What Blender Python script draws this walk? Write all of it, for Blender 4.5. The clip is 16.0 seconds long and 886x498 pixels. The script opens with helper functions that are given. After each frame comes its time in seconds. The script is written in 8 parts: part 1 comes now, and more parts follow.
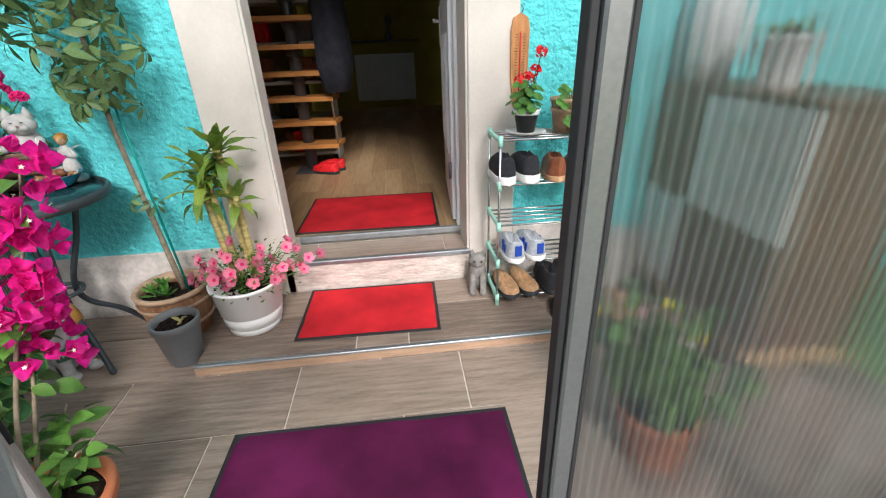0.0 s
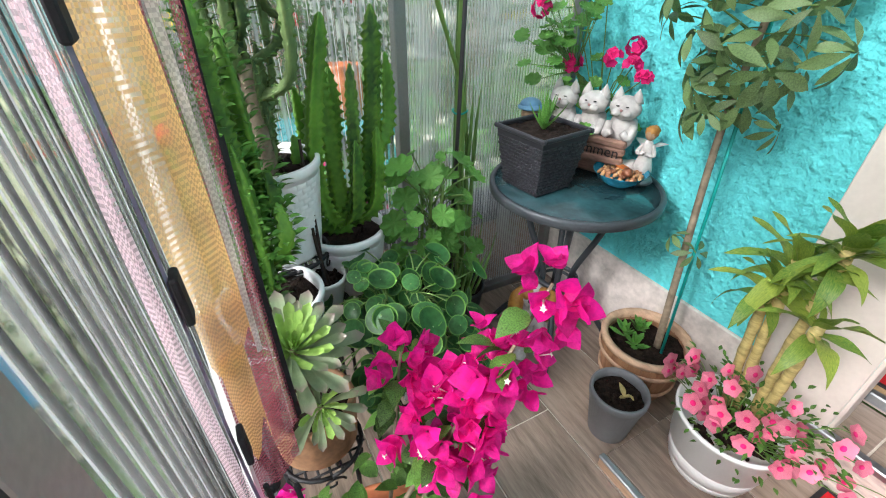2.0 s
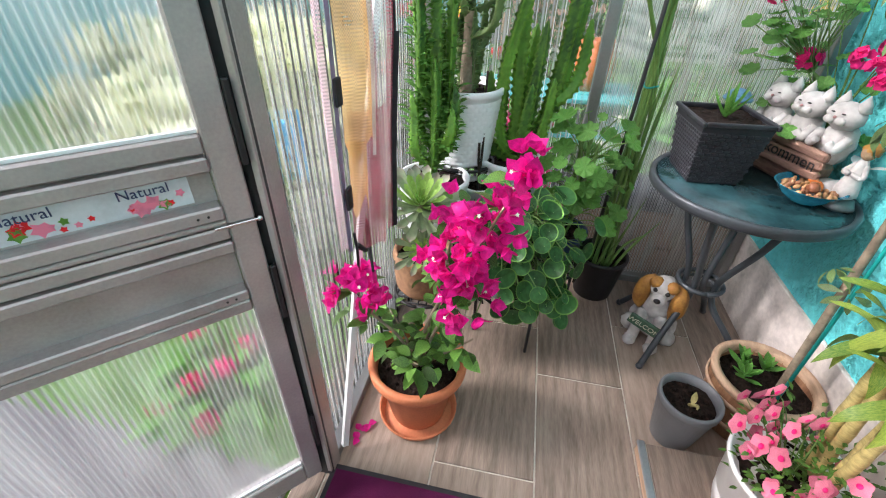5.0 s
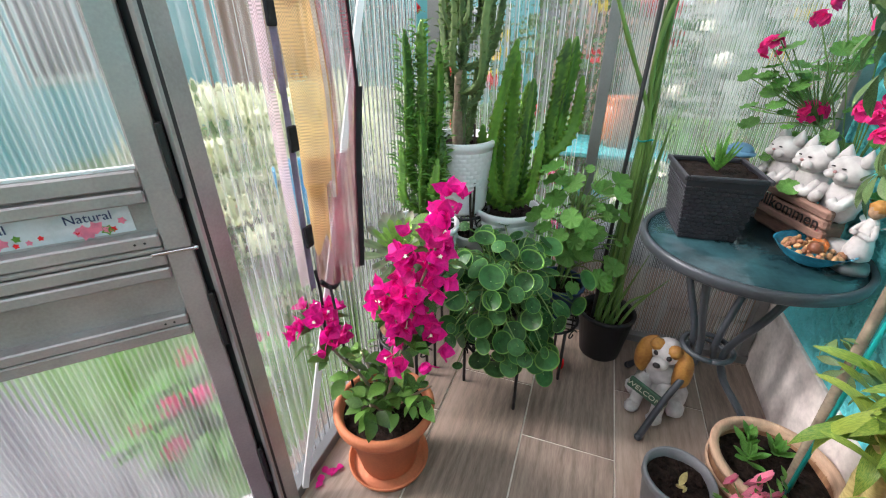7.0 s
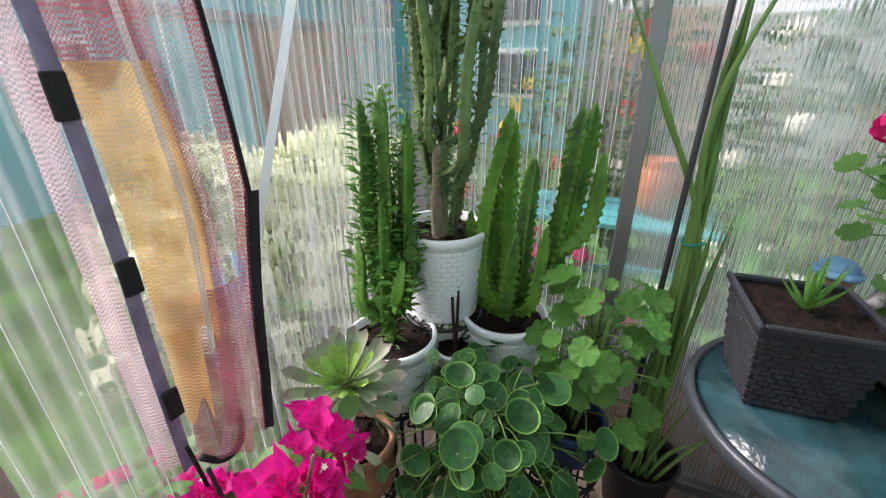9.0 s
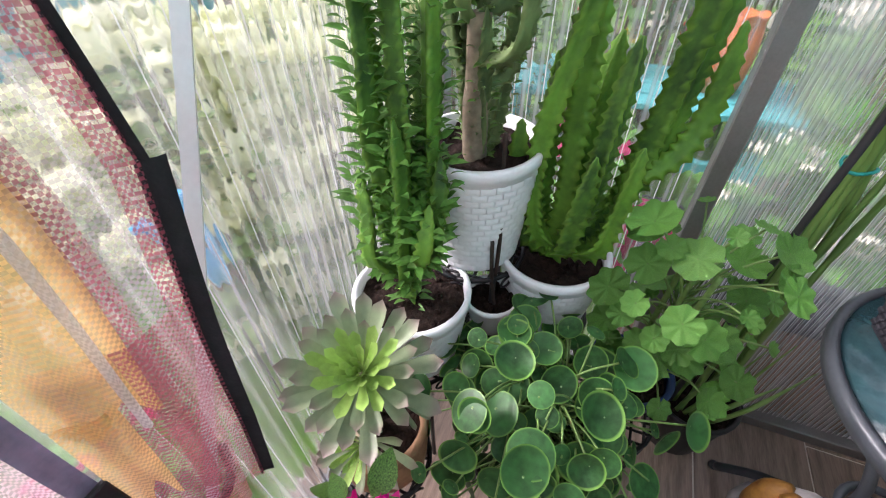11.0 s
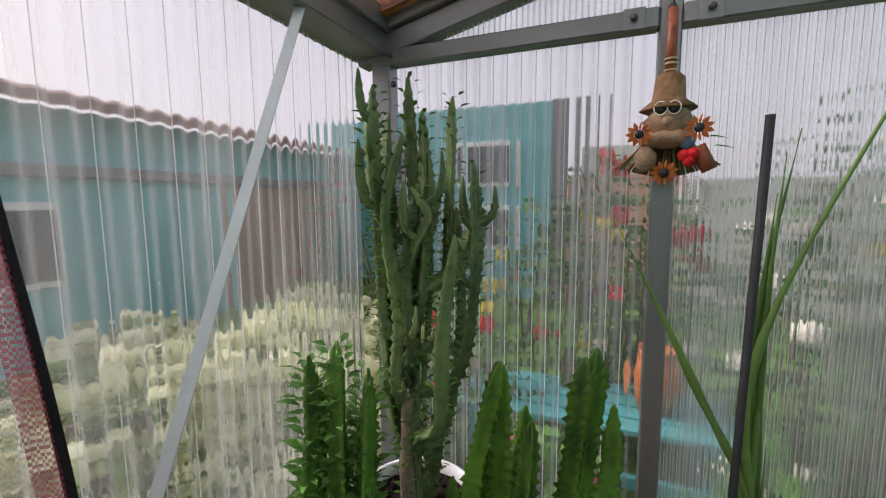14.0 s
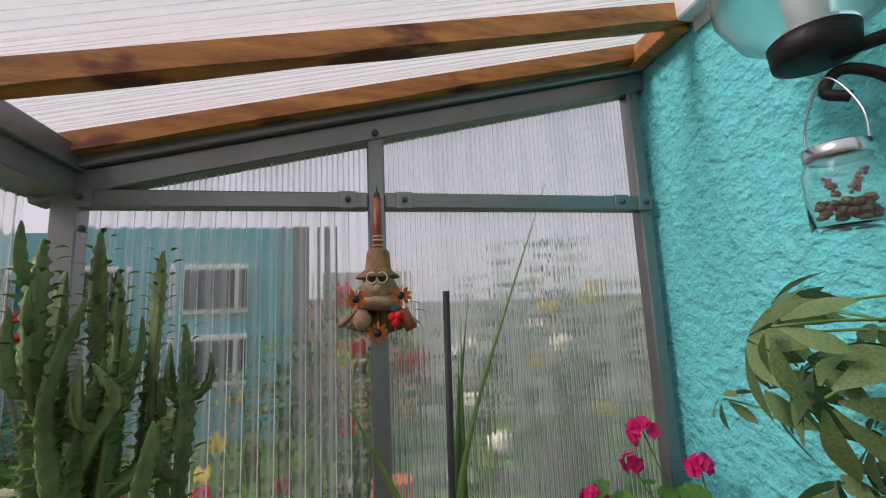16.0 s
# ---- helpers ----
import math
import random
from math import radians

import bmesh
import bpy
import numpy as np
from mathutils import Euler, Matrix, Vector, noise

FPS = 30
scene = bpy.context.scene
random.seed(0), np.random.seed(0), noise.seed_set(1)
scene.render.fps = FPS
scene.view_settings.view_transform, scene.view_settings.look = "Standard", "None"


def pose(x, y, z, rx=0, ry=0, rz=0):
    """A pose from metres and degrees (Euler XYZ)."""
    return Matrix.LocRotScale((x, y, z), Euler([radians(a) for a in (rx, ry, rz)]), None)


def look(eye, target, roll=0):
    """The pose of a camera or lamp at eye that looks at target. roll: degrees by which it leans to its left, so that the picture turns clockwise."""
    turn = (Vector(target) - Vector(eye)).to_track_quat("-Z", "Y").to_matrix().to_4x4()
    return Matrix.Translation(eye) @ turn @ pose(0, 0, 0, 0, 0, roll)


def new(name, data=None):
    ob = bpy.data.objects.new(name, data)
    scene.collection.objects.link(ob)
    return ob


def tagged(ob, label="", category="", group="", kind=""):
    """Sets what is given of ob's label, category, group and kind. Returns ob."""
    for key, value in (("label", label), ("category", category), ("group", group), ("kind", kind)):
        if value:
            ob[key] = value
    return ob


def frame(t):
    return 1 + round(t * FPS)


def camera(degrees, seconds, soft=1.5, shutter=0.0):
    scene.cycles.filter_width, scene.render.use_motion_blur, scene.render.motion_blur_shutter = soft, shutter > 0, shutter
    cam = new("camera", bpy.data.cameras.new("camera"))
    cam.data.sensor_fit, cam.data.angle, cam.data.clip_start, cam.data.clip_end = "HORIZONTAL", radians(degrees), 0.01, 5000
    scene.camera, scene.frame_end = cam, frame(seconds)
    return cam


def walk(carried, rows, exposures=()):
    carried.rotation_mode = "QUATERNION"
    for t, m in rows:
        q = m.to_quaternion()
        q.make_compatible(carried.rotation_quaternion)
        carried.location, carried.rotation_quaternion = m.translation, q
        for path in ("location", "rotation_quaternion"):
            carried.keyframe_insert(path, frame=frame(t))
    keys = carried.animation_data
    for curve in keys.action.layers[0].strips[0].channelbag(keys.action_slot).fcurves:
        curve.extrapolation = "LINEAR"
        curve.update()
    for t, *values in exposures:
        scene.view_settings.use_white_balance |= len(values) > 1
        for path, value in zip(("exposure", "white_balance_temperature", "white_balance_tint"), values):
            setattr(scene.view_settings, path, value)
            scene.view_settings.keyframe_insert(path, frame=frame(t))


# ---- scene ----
cam = camera(92.5, 16.0, 1.1)
PATH = [
    (0, (-0.144, -0.133, 1.132), (0.028, 1.664, 0.27), -2.2),
    (0.5, (-0.356, 0.093, 1.165), (-0.452, 1.901, 0.316), -3.6),
    (1, (-0.492, 0.239, 1.183), (-0.917, 2.004, 0.344), -4.1),
    (1.2, (-0.522, 0.315, 1.179), (-1.289, 1.979, 0.379), -3.4),
    (1.5, (-0.553, 0.402, 1.216), (-1.768, 1.712, 0.317), 2.5),
    (2, (-0.587, 0.466, 1.292), (-2.049, 1.267, 0.187), 0.6),
    (2.5, (-0.551, 0.521, 1.29), (-2.147, 0.835, 0.126), 0.4),
    (3, (-0.446, 0.643, 1.281), (-2.036, 0.556, 0.07), 0.3),
    (3.5, (-0.365, 0.644, 1.268), (-1.94, 0.502, 0.043), 0.2),
    (3.7, (-0.317, 0.645, 1.269), (-1.895, 0.499, 0.048), 0.6),
    (5.8, (-0.155, 0.89, 1.273), (-1.795, 0.473, 0.209), 0.5),
    (6, (-0.159, 0.923, 1.279), (-1.809, 0.468, 0.243), -0.7),
    (6.5, (-0.174, 1.004, 1.277), (-1.845, 0.487, 0.307), -1.5),
    (7, (-0.209, 1.015, 1.261), (-1.867, 0.428, 0.307), 0.0),
    (7.5, (-0.294, 0.973, 1.273), (-1.987, 0.388, 0.382), 2.6),
    (8, (-0.422, 0.978, 1.293), (-2.138, 0.431, 0.424), 1.3),
    (8.5, (-0.581, 1.033, 1.314), (-2.271, 0.33, 0.508), -0.2),
    (8.7, (-0.623, 1.036, 1.315), (-2.297, 0.271, 0.531), -0.1),
    (10.8, (-0.951, 0.844, 1.335), (-2.332, 0.227, 0.028), -1.8),
    (11, (-0.972, 0.79, 1.285), (-2.325, 0.203, -0.065), -1.4),
    (11.5, (-1.0, 0.761, 1.205), (-2.181, 0.252, -0.327), -1.8),
    (12, (-1.003, 0.756, 1.192), (-2.117, 0.32, -0.411), 0.1),
    (12.5, (-1.041, 0.867, 1.338), (-2.467, 0.238, 0.086), -1.5),
    (13, (-1.034, 0.926, 1.425), (-2.635, 0.232, 0.449), -0.9),
    (13.3, (-1.0, 0.947, 1.456), (-2.699, 0.239, 0.673), -0.7),
    (13.5, (-1.024, 1.017, 1.496), (-2.705, 0.167, 0.824), -2.1),
    (14, (-0.926, 0.936, 1.512), (-2.767, 0.187, 1.284), -0.4),
    (14.5, (-0.896, 0.868, 1.564), (-2.785, 0.213, 1.593), 0.0),
    (15, (-0.878, 0.856, 1.589), (-2.847, 0.581, 1.802), 0.5),
    (15.5, (-0.879, 0.882, 1.61), (-2.837, 1.085, 1.964), -0.0),
    (16, (-0.896, 0.969, 1.59), (-2.831, 1.375, 1.887), -2.6),
]
LIGHT = [(0.0, 0.1, 6200, 13), (0.5, 0.12, 6250, 12), (1.0, 0.18, 6250, 11), (1.5, 0.2, 6150, 12), (2.2, 0.42, 6200, 15), (3.0, 0.58, 6250, 17), (6.0, 0.55, 6300, 20), (8.0, 0.35, 6350, 21), (8.5, 0.25, 6400, 22), (11.0, 0.55, 6350, 30), (12.0, 0.75, 6300, 33), (13.0, 0.15, 6500, 34), (14.0, -0.6, 6700, 28), (15.0, -0.72, 6900, 22), (15.5, -0.80, 6850, 26), (16.0, -0.78, 6700, 27)]
walk(cam, [(t, look(eye, target, roll)) for t, eye, target, roll in PATH], LIGHT)

# ---- light ----
world = bpy.data.worlds.new("sky")
scene.world = world
world.use_nodes = True
wn = world.node_tree.nodes
sky = wn.new("ShaderNodeTexSky")
sky.sky_type = "NISHITA"
sky.sun_disc = False
sky.sun_elevation = radians(36)
sky.sun_rotation = radians(172)
sky.air_density, sky.dust_density, sky.ozone_density = 1.0, 6.0, 1.0
veil = wn.new("ShaderNodeMix")
veil.data_type = "RGBA"
veil.inputs[0].default_value = 0.55
veil.inputs[7].default_value = (11.0, 11.2, 11.6, 1)   # thin bright cloud over the whole sky
world.node_tree.links.new(sky.outputs[0], veil.inputs[6])
world.node_tree.links.new(veil.outputs[2], wn["Background"].inputs[0])
wn["Background"].inputs[1].default_value = 0.15
sun = new("sun", bpy.data.lights.new("sun", "SUN"))
sun.data.energy, sun.data.angle, sun.data.color = 3.0, radians(16), (1.0, 0.96, 0.90)
sun.matrix_world = look((0.6, -4.2, 3.4), (0, 0.4, 0))


# ---- materials ----
def material(name, color, rough=0.6, metal=0.0, vary=0.12, scale=12.0, bump=0.15, fine=140.0, color2=None, rnd=0.0,
             stretch=(1, 1, 1), translucent=0.0, spec=0.38, bump_dist=0.004):
    """Two scales of variation in colour, fine relief, and a random shift from piece to piece."""
    mat = bpy.data.materials.new(name)
    mat.use_nodes = True
    nt = mat.node_tree
    n, l = nt.nodes, nt.links
    p = n["Principled BSDF"]
    p.inputs["Roughness"].default_value = rough
    p.inputs["Metallic"].default_value = metal
    p.inputs["Specular IOR Level"].default_value = spec
    co = n.new("ShaderNodeTexCoord")
    mp = n.new("ShaderNodeMapping")
    mp.inputs["Scale"].default_value = stretch
    l.new(co.outputs["Object"], mp.inputs[0])
    t1 = n.new("ShaderNodeTexNoise")
    t1.inputs["Scale"].default_value = scale
    t1.inputs["Detail"].default_value = 5
    t2 = n.new("ShaderNodeTexNoise")
    t2.inputs["Scale"].default_value = fine
    t2.inputs["Detail"].default_value = 3
    l.new(mp.outputs[0], t1.inputs[0])
    l.new(mp.outputs[0], t2.inputs[0])
    add = n.new("ShaderNodeMath")
    add.operation = "ADD"
    half = n.new("ShaderNodeMath")
    half.operation = "MULTIPLY"
    half.inputs[1].default_value = 0.4
    l.new(t2.outputs[0], half.inputs[0])
    l.new(t1.outputs[0], add.inputs[0])
    l.new(half.outputs[0], add.inputs[1])
    src = add.outputs[0]
    if rnd:
        info = n.new("ShaderNodeObjectInfo")
        m = n.new("ShaderNodeMath")
        m.operation = "MULTIPLY_ADD"
        m.inputs[1].default_value, m.inputs[2].default_value = rnd, -rnd / 2
        l.new(info.outputs["Random"], m.inputs[0])
        a2 = n.new("ShaderNodeMath")
        a2.operation = "ADD"
        l.new(src, a2.inputs[0])
        l.new(m.outputs[0], a2.inputs[1])
        src = a2.outputs[0]
    ramp = n.new("ShaderNodeValToRGB")
    lo = color2 if color2 else tuple(c * (1 - 2.2 * vary) for c in color)
    hi = color if color2 else tuple(min(1, c * (1 + 1.6 * vary)) for c in color)
    ramp.color_ramp.elements[0].position, ramp.color_ramp.elements[0].color = 0.42, (*lo, 1)
    ramp.color_ramp.elements[1].position, ramp.color_ramp.elements[1].color = 0.98, (*hi, 1)
    l.new(src, ramp.inputs[0])
    l.new(ramp.outputs[0], p.inputs["Base Color"])
    if bump:
        b = n.new("ShaderNodeBump")
        b.inputs["Strength"].default_value = bump
        b.inputs["Distance"].default_value = bump_dist
        l.new(add.outputs[0], b.inputs["Height"])
        l.new(b.outputs[0], p.inputs["Normal"])
    if translucent:
        tr = n.new("ShaderNodeBsdfTranslucent")
        l.new(ramp.outputs[0], tr.inputs[0])
        mix = n.new("ShaderNodeMixShader")
        mix.inputs[0].default_value = translucent
        l.new(p.outputs[0], mix.inputs[1])
        l.new(tr.outputs[0], mix.inputs[2])
        l.new(mix.outputs[0], n["Material Output"].inputs[0])
    return mat


def sheet_material(name, rough, white, pitch, depth, tint=(0.93, 0.97, 0.97), streak=0.3, axis="Y", band=0.3):
    """Twin-wall polycarbonate: frosted refraction, fluted relief, a part of milky scatter."""
    mat = bpy.data.materials.new(name)
    mat.use_nodes = True
    n, l = mat.node_tree.nodes, mat.node_tree.links
    n.remove(n["Principled BSDF"])
    co = n.new("ShaderNodeTexCoord")
    wave = n.new("ShaderNodeTexWave")
    wave.wave_type, wave.bands_direction, wave.wave_profile = "BANDS", axis, "SIN"
    wave.inputs["Scale"].default_value = 0.314 / pitch
    wave.inputs["Distortion"].default_value = 0.0
    l.new(co.outputs["Object"], wave.inputs[0])
    mp = n.new("ShaderNodeMapping")
    mp.inputs["Scale"].default_value = (14, 14, 2.0) if axis != "Z" else (2, 14, 14)
    l.new(co.outputs["Object"], mp.inputs[0])
    noi = n.new("ShaderNodeTexNoise")
    noi.inputs["Scale"].default_value = 1.0
    noi.inputs["Detail"].default_value = 6
    l.new(mp.outputs[0], noi.inputs[0])
    bump = n.new("ShaderNodeBump")
    bump.inputs["Strength"].default_value = depth
    bump.inputs["Distance"].default_value = pitch * 0.25
    l.new(wave.outputs["Fac"], bump.inputs["Height"])
    refr = n.new("ShaderNodeBsdfRefraction")
    refr.inputs["Roughness"].default_value = rough
    refr.inputs["IOR"].default_value = 1.05
    refr.inputs[0].default_value = (*tint, 1)
    l.new(bump.outputs[0], refr.inputs["Normal"])
    trl = n.new("ShaderNodeBsdfTranslucent")
    trl.inputs[0].default_value = (0.86, 0.9, 0.9, 1)
    dif = n.new("ShaderNodeBsdfDiffuse")
    dif.inputs[0].default_value = (0.8, 0.84, 0.84, 1)
    scat = n.new("ShaderNodeMixShader")
    scat.inputs[0].default_value = 0.35
    l.new(trl.outputs[0], scat.inputs[1])
    l.new(dif.outputs[0], scat.inputs[2])
    fac = n.new("ShaderNodeMapRange")
    fac.inputs["From Min"].default_value, fac.inputs["From Max"].default_value = 0.3, 0.7
    fac.inputs["To Min"].default_value, fac.inputs["To Max"].default_value = max(0, white - streak / 2), white + streak / 2
    l.new(noi.outputs[0], fac.inputs["Value"])
    edge = n.new("ShaderNodeMath")
    edge.operation = "POWER"
    edge.inputs[1].default_value = 3.0
    l.new(wave.outputs["Fac"], edge.inputs[0])
    milk = n.new("ShaderNodeMath")
    milk.operation = "MULTIPLY_ADD"
    milk.inputs[1].default_value = band
    milk.use_clamp = True
    l.new(edge.outputs[0], milk.inputs[0])
    l.new(fac.outputs[0], milk.inputs[2])
    m1 = n.new("ShaderNodeMixShader")
    l.new(milk.outputs[0], m1.inputs[0])
    l.new(refr.outputs[0], m1.inputs[1])
    l.new(scat.outputs[0], m1.inputs[2])
    glo = n.new("ShaderNodeBsdfGlossy")
    glo.inputs["Roughness"].default_value = 0.2
    l.new(bump.outputs[0], glo.inputs["Normal"])
    m2 = n.new("ShaderNodeMixShader")
    m2.inputs[0].default_value = 0.05
    l.new(m1.outputs[0], m2.inputs[1])
    l.new(glo.outputs[0], m2.inputs[2])
    l.new(m2.outputs[0], n["Material Output"].inputs[0])
    return mat


def glass_material(name, color, rough=0.02, ior=1.45):
    mat = bpy.data.materials.new(name)
    mat.use_nodes = True
    p = mat.node_tree.nodes["Principled BSDF"]
    p.inputs["Base Color"].default_value = (*color, 1)
    p.inputs["Transmission Weight"].default_value = 1.0
    p.inputs["Roughness"].default_value = rough
    p.inputs["IOR"].default_value = ior
    return mat


def net_material(name, color, hole, pitch=0.0035, clear=0.0):
    """Woven mesh cloth: threads with gaps between them."""
    mat = bpy.data.materials.new(name)
    mat.use_nodes = True
    n, l = mat.node_tree.nodes, mat.node_tree.links
    p = n["Principled BSDF"]
    p.inputs["Roughness"].default_value = 0.8
    noi = n.new("ShaderNodeTexNoise")
    noi.inputs["Scale"].default_value = 9
    co = n.new("ShaderNodeTexCoord")
    l.new(co.outputs["Object"], noi.inputs[0])
    ramp = n.new("ShaderNodeValToRGB")
    ramp.color_ramp.elements[0].color = (*[c * 0.6 for c in color], 1)
    ramp.color_ramp.elements[1].color = (*color, 1)
    ramp.color_ramp.elements[0].position, ramp.color_ramp.elements[1].position = 0.35, 0.65
    l.new(noi.outputs[0], ramp.inputs[0])
    l.new(ramp.outputs[0], p.inputs["Base Color"])
    chk = n.new("ShaderNodeTexChecker")
    chk.inputs["Scale"].default_value = 1 / pitch
    l.new(co.outputs["Object"], chk.inputs[0])
    tl = n.new("ShaderNodeBsdfTranslucent")
    l.new(ramp.outputs[0], tl.inputs[0])
    m0 = n.new("ShaderNodeMixShader")
    m0.inputs[0].default_value = 0.45
    l.new(p.outputs[0], m0.inputs[1])
    l.new(tl.outputs[0], m0.inputs[2])
    tr = n.new("ShaderNodeBsdfTransparent")
    mul = n.new("ShaderNodeMath")
    mul.operation = "MULTIPLY_ADD"
    mul.inputs[1].default_value, mul.inputs[2].default_value = hole, clear
    l.new(chk.outputs["Fac"], mul.inputs[0])
    m1 = n.new("ShaderNodeMixShader")
    l.new(mul.outputs[0], m1.inputs[0])
    l.new(m0.outputs[0], m1.inputs[1])
    l.new(tr.outputs[0], m1.inputs[2])
    l.new(m1.outputs[0], n["Material Output"].inputs[0])
    return mat


M_STUCCO = material("turquoise_stucco", (0.13, 0.68, 0.71), 0.75, vary=0.06, scale=34, bump=1.0, fine=80, bump_dist=0.022, spec=0.3)
M_PLASTER = material("cream_plaster", (0.66, 0.61, 0.55), 0.8, vary=0.05, scale=6, bump=0.25, fine=90)
M_PLINTH = material("grey_plinth_stone", (0.62, 0.57, 0.53), 0.8, vary=0.2, scale=9, bump=0.6, fine=60)
M_STONE = material("pale_split_stone", (0.68, 0.60, 0.54), 0.8, vary=0.16, scale=10, bump=0.9, fine=40, stretch=(1, 1, 4), bump_dist=0.008)
M_TILE = material("wood_look_tile", (0.39, 0.30, 0.24), 0.40, color2=(0.16, 0.117, 0.09), scale=9, fine=70, bump=0.12, rnd=0.35, stretch=(0.5, 5.5, 1))
M_GROUT = material("pale_grout", (0.68, 0.62, 0.54), 0.9, vary=0.1, scale=30)
M_ALU = material("grey_aluminium", (0.27, 0.275, 0.275), 0.42, metal=0.75, vary=0.10, scale=5, bump=0.05, fine=200)
M_ALUD = material("brown_grey_aluminium", (0.42, 0.385, 0.375), 0.42, metal=0.55, vary=0.12, scale=6, bump=0.06, fine=180)
M_ALUDARK = material("dark_rubber_seal", (0.03, 0.03, 0.032), 0.6, vary=0.1)
M_STRIP = material("metal_edge_strip", (0.38, 0.40, 0.42), 0.4, metal=0.8, vary=0.08, scale=20, bump=0.05)
M_EDGE = material("pale_wood_edge", (0.5, 0.33, 0.22), 0.7, vary=0.15, scale=20, stretch=(0.3, 3, 3))
M_RAFTER = material("rafter_wood", (0.66, 0.27, 0.07), 0.55, color2=(0.20, 0.06, 0.02), scale=7, fine=50, bump=0.25, stretch=(6, 0.7, 6))
raf_n, raf_l = M_RAFTER.node_tree.nodes, M_RAFTER.node_tree.links
raf_co, raf_map, raf_stain, raf_edge, raf_mix = [raf_n.new("ShaderNode" + k) for k in ("TexCoord", "Mapping", "TexNoise", "MapRange", "Mix")]
raf_map.inputs["Scale"].default_value = (1.0, 0.45, 1.0)
raf_map.inputs["Location"].default_value = (0.4, 0.13, 0.0)
raf_stain.inputs["Scale"].default_value, raf_stain.inputs["Detail"].default_value = 9.0, 7.0
raf_edge.inputs["From Min"].default_value, raf_edge.inputs["From Max"].default_value = 0.575, 0.64
raf_mix.data_type = "RGBA"
raf_mix.inputs[7].default_value = (0.13, 0.032, 0.012, 1)
raf_b = raf_n["Principled BSDF"].inputs["Base Color"]
raf_l.new(raf_co.outputs["Object"], raf_map.inputs[0])
raf_l.new(raf_map.outputs[0], raf_stain.inputs[0])
raf_l.new(raf_stain.outputs[0], raf_edge.inputs[0])
raf_l.new(raf_edge.outputs[0], raf_mix.inputs[0])
raf_l.new(raf_b.links[0].from_socket, raf_mix.inputs[6])
raf_l.new(raf_mix.outputs[2], raf_b)
M_SHEET_W = sheet_material("fluted_sheet_wide", 0.22, 0.11, 0.032, 0.6, band=0.24)
M_SHEET_WX = sheet_material("fluted_sheet_wide_south", 0.2, 0.11, 0.028, 0.42, axis="X", band=0.14)
M_SHEET_F = sheet_material("fluted_sheet_fine", 0.25, 0.20, 0.0125, 0.6, band=0.22)
M_SHEET_FX = sheet_material("fluted_sheet_fine_door", 0.30, 0.13, 0.0105, 0.6, axis="X", band=0.2)
M_SHEET_C = sheet_material("clear_fluted_door_sheet", 0.34, 0.06, 0.014, 0.25, tint=(0.40, 0.40, 0.40), streak=0.06, axis="X", band=0.08)
M_SHEET_R = sheet_material("fluted_roof_sheet", 0.35, 0.68, 0.016, 0.5, streak=0.25, axis="X", band=0.2)
M_BRACE = material("bright_aluminium_bar", (0.78, 0.79, 0.80), 0.45, metal=0.35, vary=0.05, scale=6, bump=0.04)
M_RIB = material("sheet_rib", (0.80, 0.83, 0.83), 0.5, vary=0.04, translucent=0.8)
rib_nodes, rib_links = M_RIB.node_tree.nodes, M_RIB.node_tree.links
rib_clear, rib_mix = rib_nodes.new("ShaderNodeBsdfTransparent"), rib_nodes.new("ShaderNodeMixShader")
rib_mix.inputs[0].default_value = 0.3
rib_links.new(rib_nodes["Material Output"].inputs[0].links[0].from_socket, rib_mix.inputs[1])
rib_links.new(rib_clear.outputs[0], rib_mix.inputs[2])
rib_links.new(rib_mix.outputs[0], rib_nodes["Material Output"].inputs[0])
M_RED = material("red_mat_pile", (0.56, 0.022, 0.03), 0.95, vary=0.2, scale=5, bump=0.8, fine=420, spec=0.1)
M_PURPLE = material("purple_mat_pile", (0.095, 0.009, 0.05), 0.9, vary=0.3, scale=4, bump=0.8, fine=420, spec=0.15)
M_RUBBER = material("black_rubber", (0.022, 0.022, 0.024), 0.6, vary=0.15, scale=40)
M_TERRA = material("terracotta", (0.52, 0.17, 0.075), 0.65, vary=0.12, scale=9, bump=0.1)
M_SOIL = material("dark_potting_soil", (0.020, 0.012, 0.009), 0.95, vary=0.4, scale=60, spec=0.15, bump=1.0, fine=160, bump_dist=0.01)
M_WHITEP = material("white_glazed_plastic", (0.86, 0.86, 0.85), 0.35, vary=0.03, scale=6, bump=0.03)
M_WEAVEW = material("white_weave_plastic", (0.82, 0.84, 0.86), 0.4, vary=0.04, scale=6, bump=0.03)
M_GREYP = material("grey_plastic", (0.17, 0.175, 0.185), 0.4, vary=0.08, scale=8, bump=0.03)
M_BLACKP = material("black_plastic", (0.012, 0.012, 0.013), 0.45, vary=0.15, scale=10, bump=0.05)
M_BLUEPOT = material("dark_blue_plastic", (0.015, 0.045, 0.13), 0.4, vary=0.1, scale=10, bump=0.04)
M_WICKER = material("anthracite_wicker", (0.026, 0.026, 0.032), 0.5, vary=0.15, scale=20, bump=0.05)
M_BARREL = material("barrel_wood", (0.42, 0.23, 0.12), 0.65, color2=(0.2, 0.09, 0.045), scale=8, fine=60, bump=0.3, stretch=(5, 5, 0.7), rnd=0.2)
M_BARK = material("brown_basket", (0.30, 0.16, 0.085), 0.75, vary=0.25, scale=16, bump=0.6, fine=70)
M_STEM = material("grey_brown_bark", (0.25, 0.2, 0.14), 0.8, vary=0.25, scale=25, bump=0.5, fine=90)
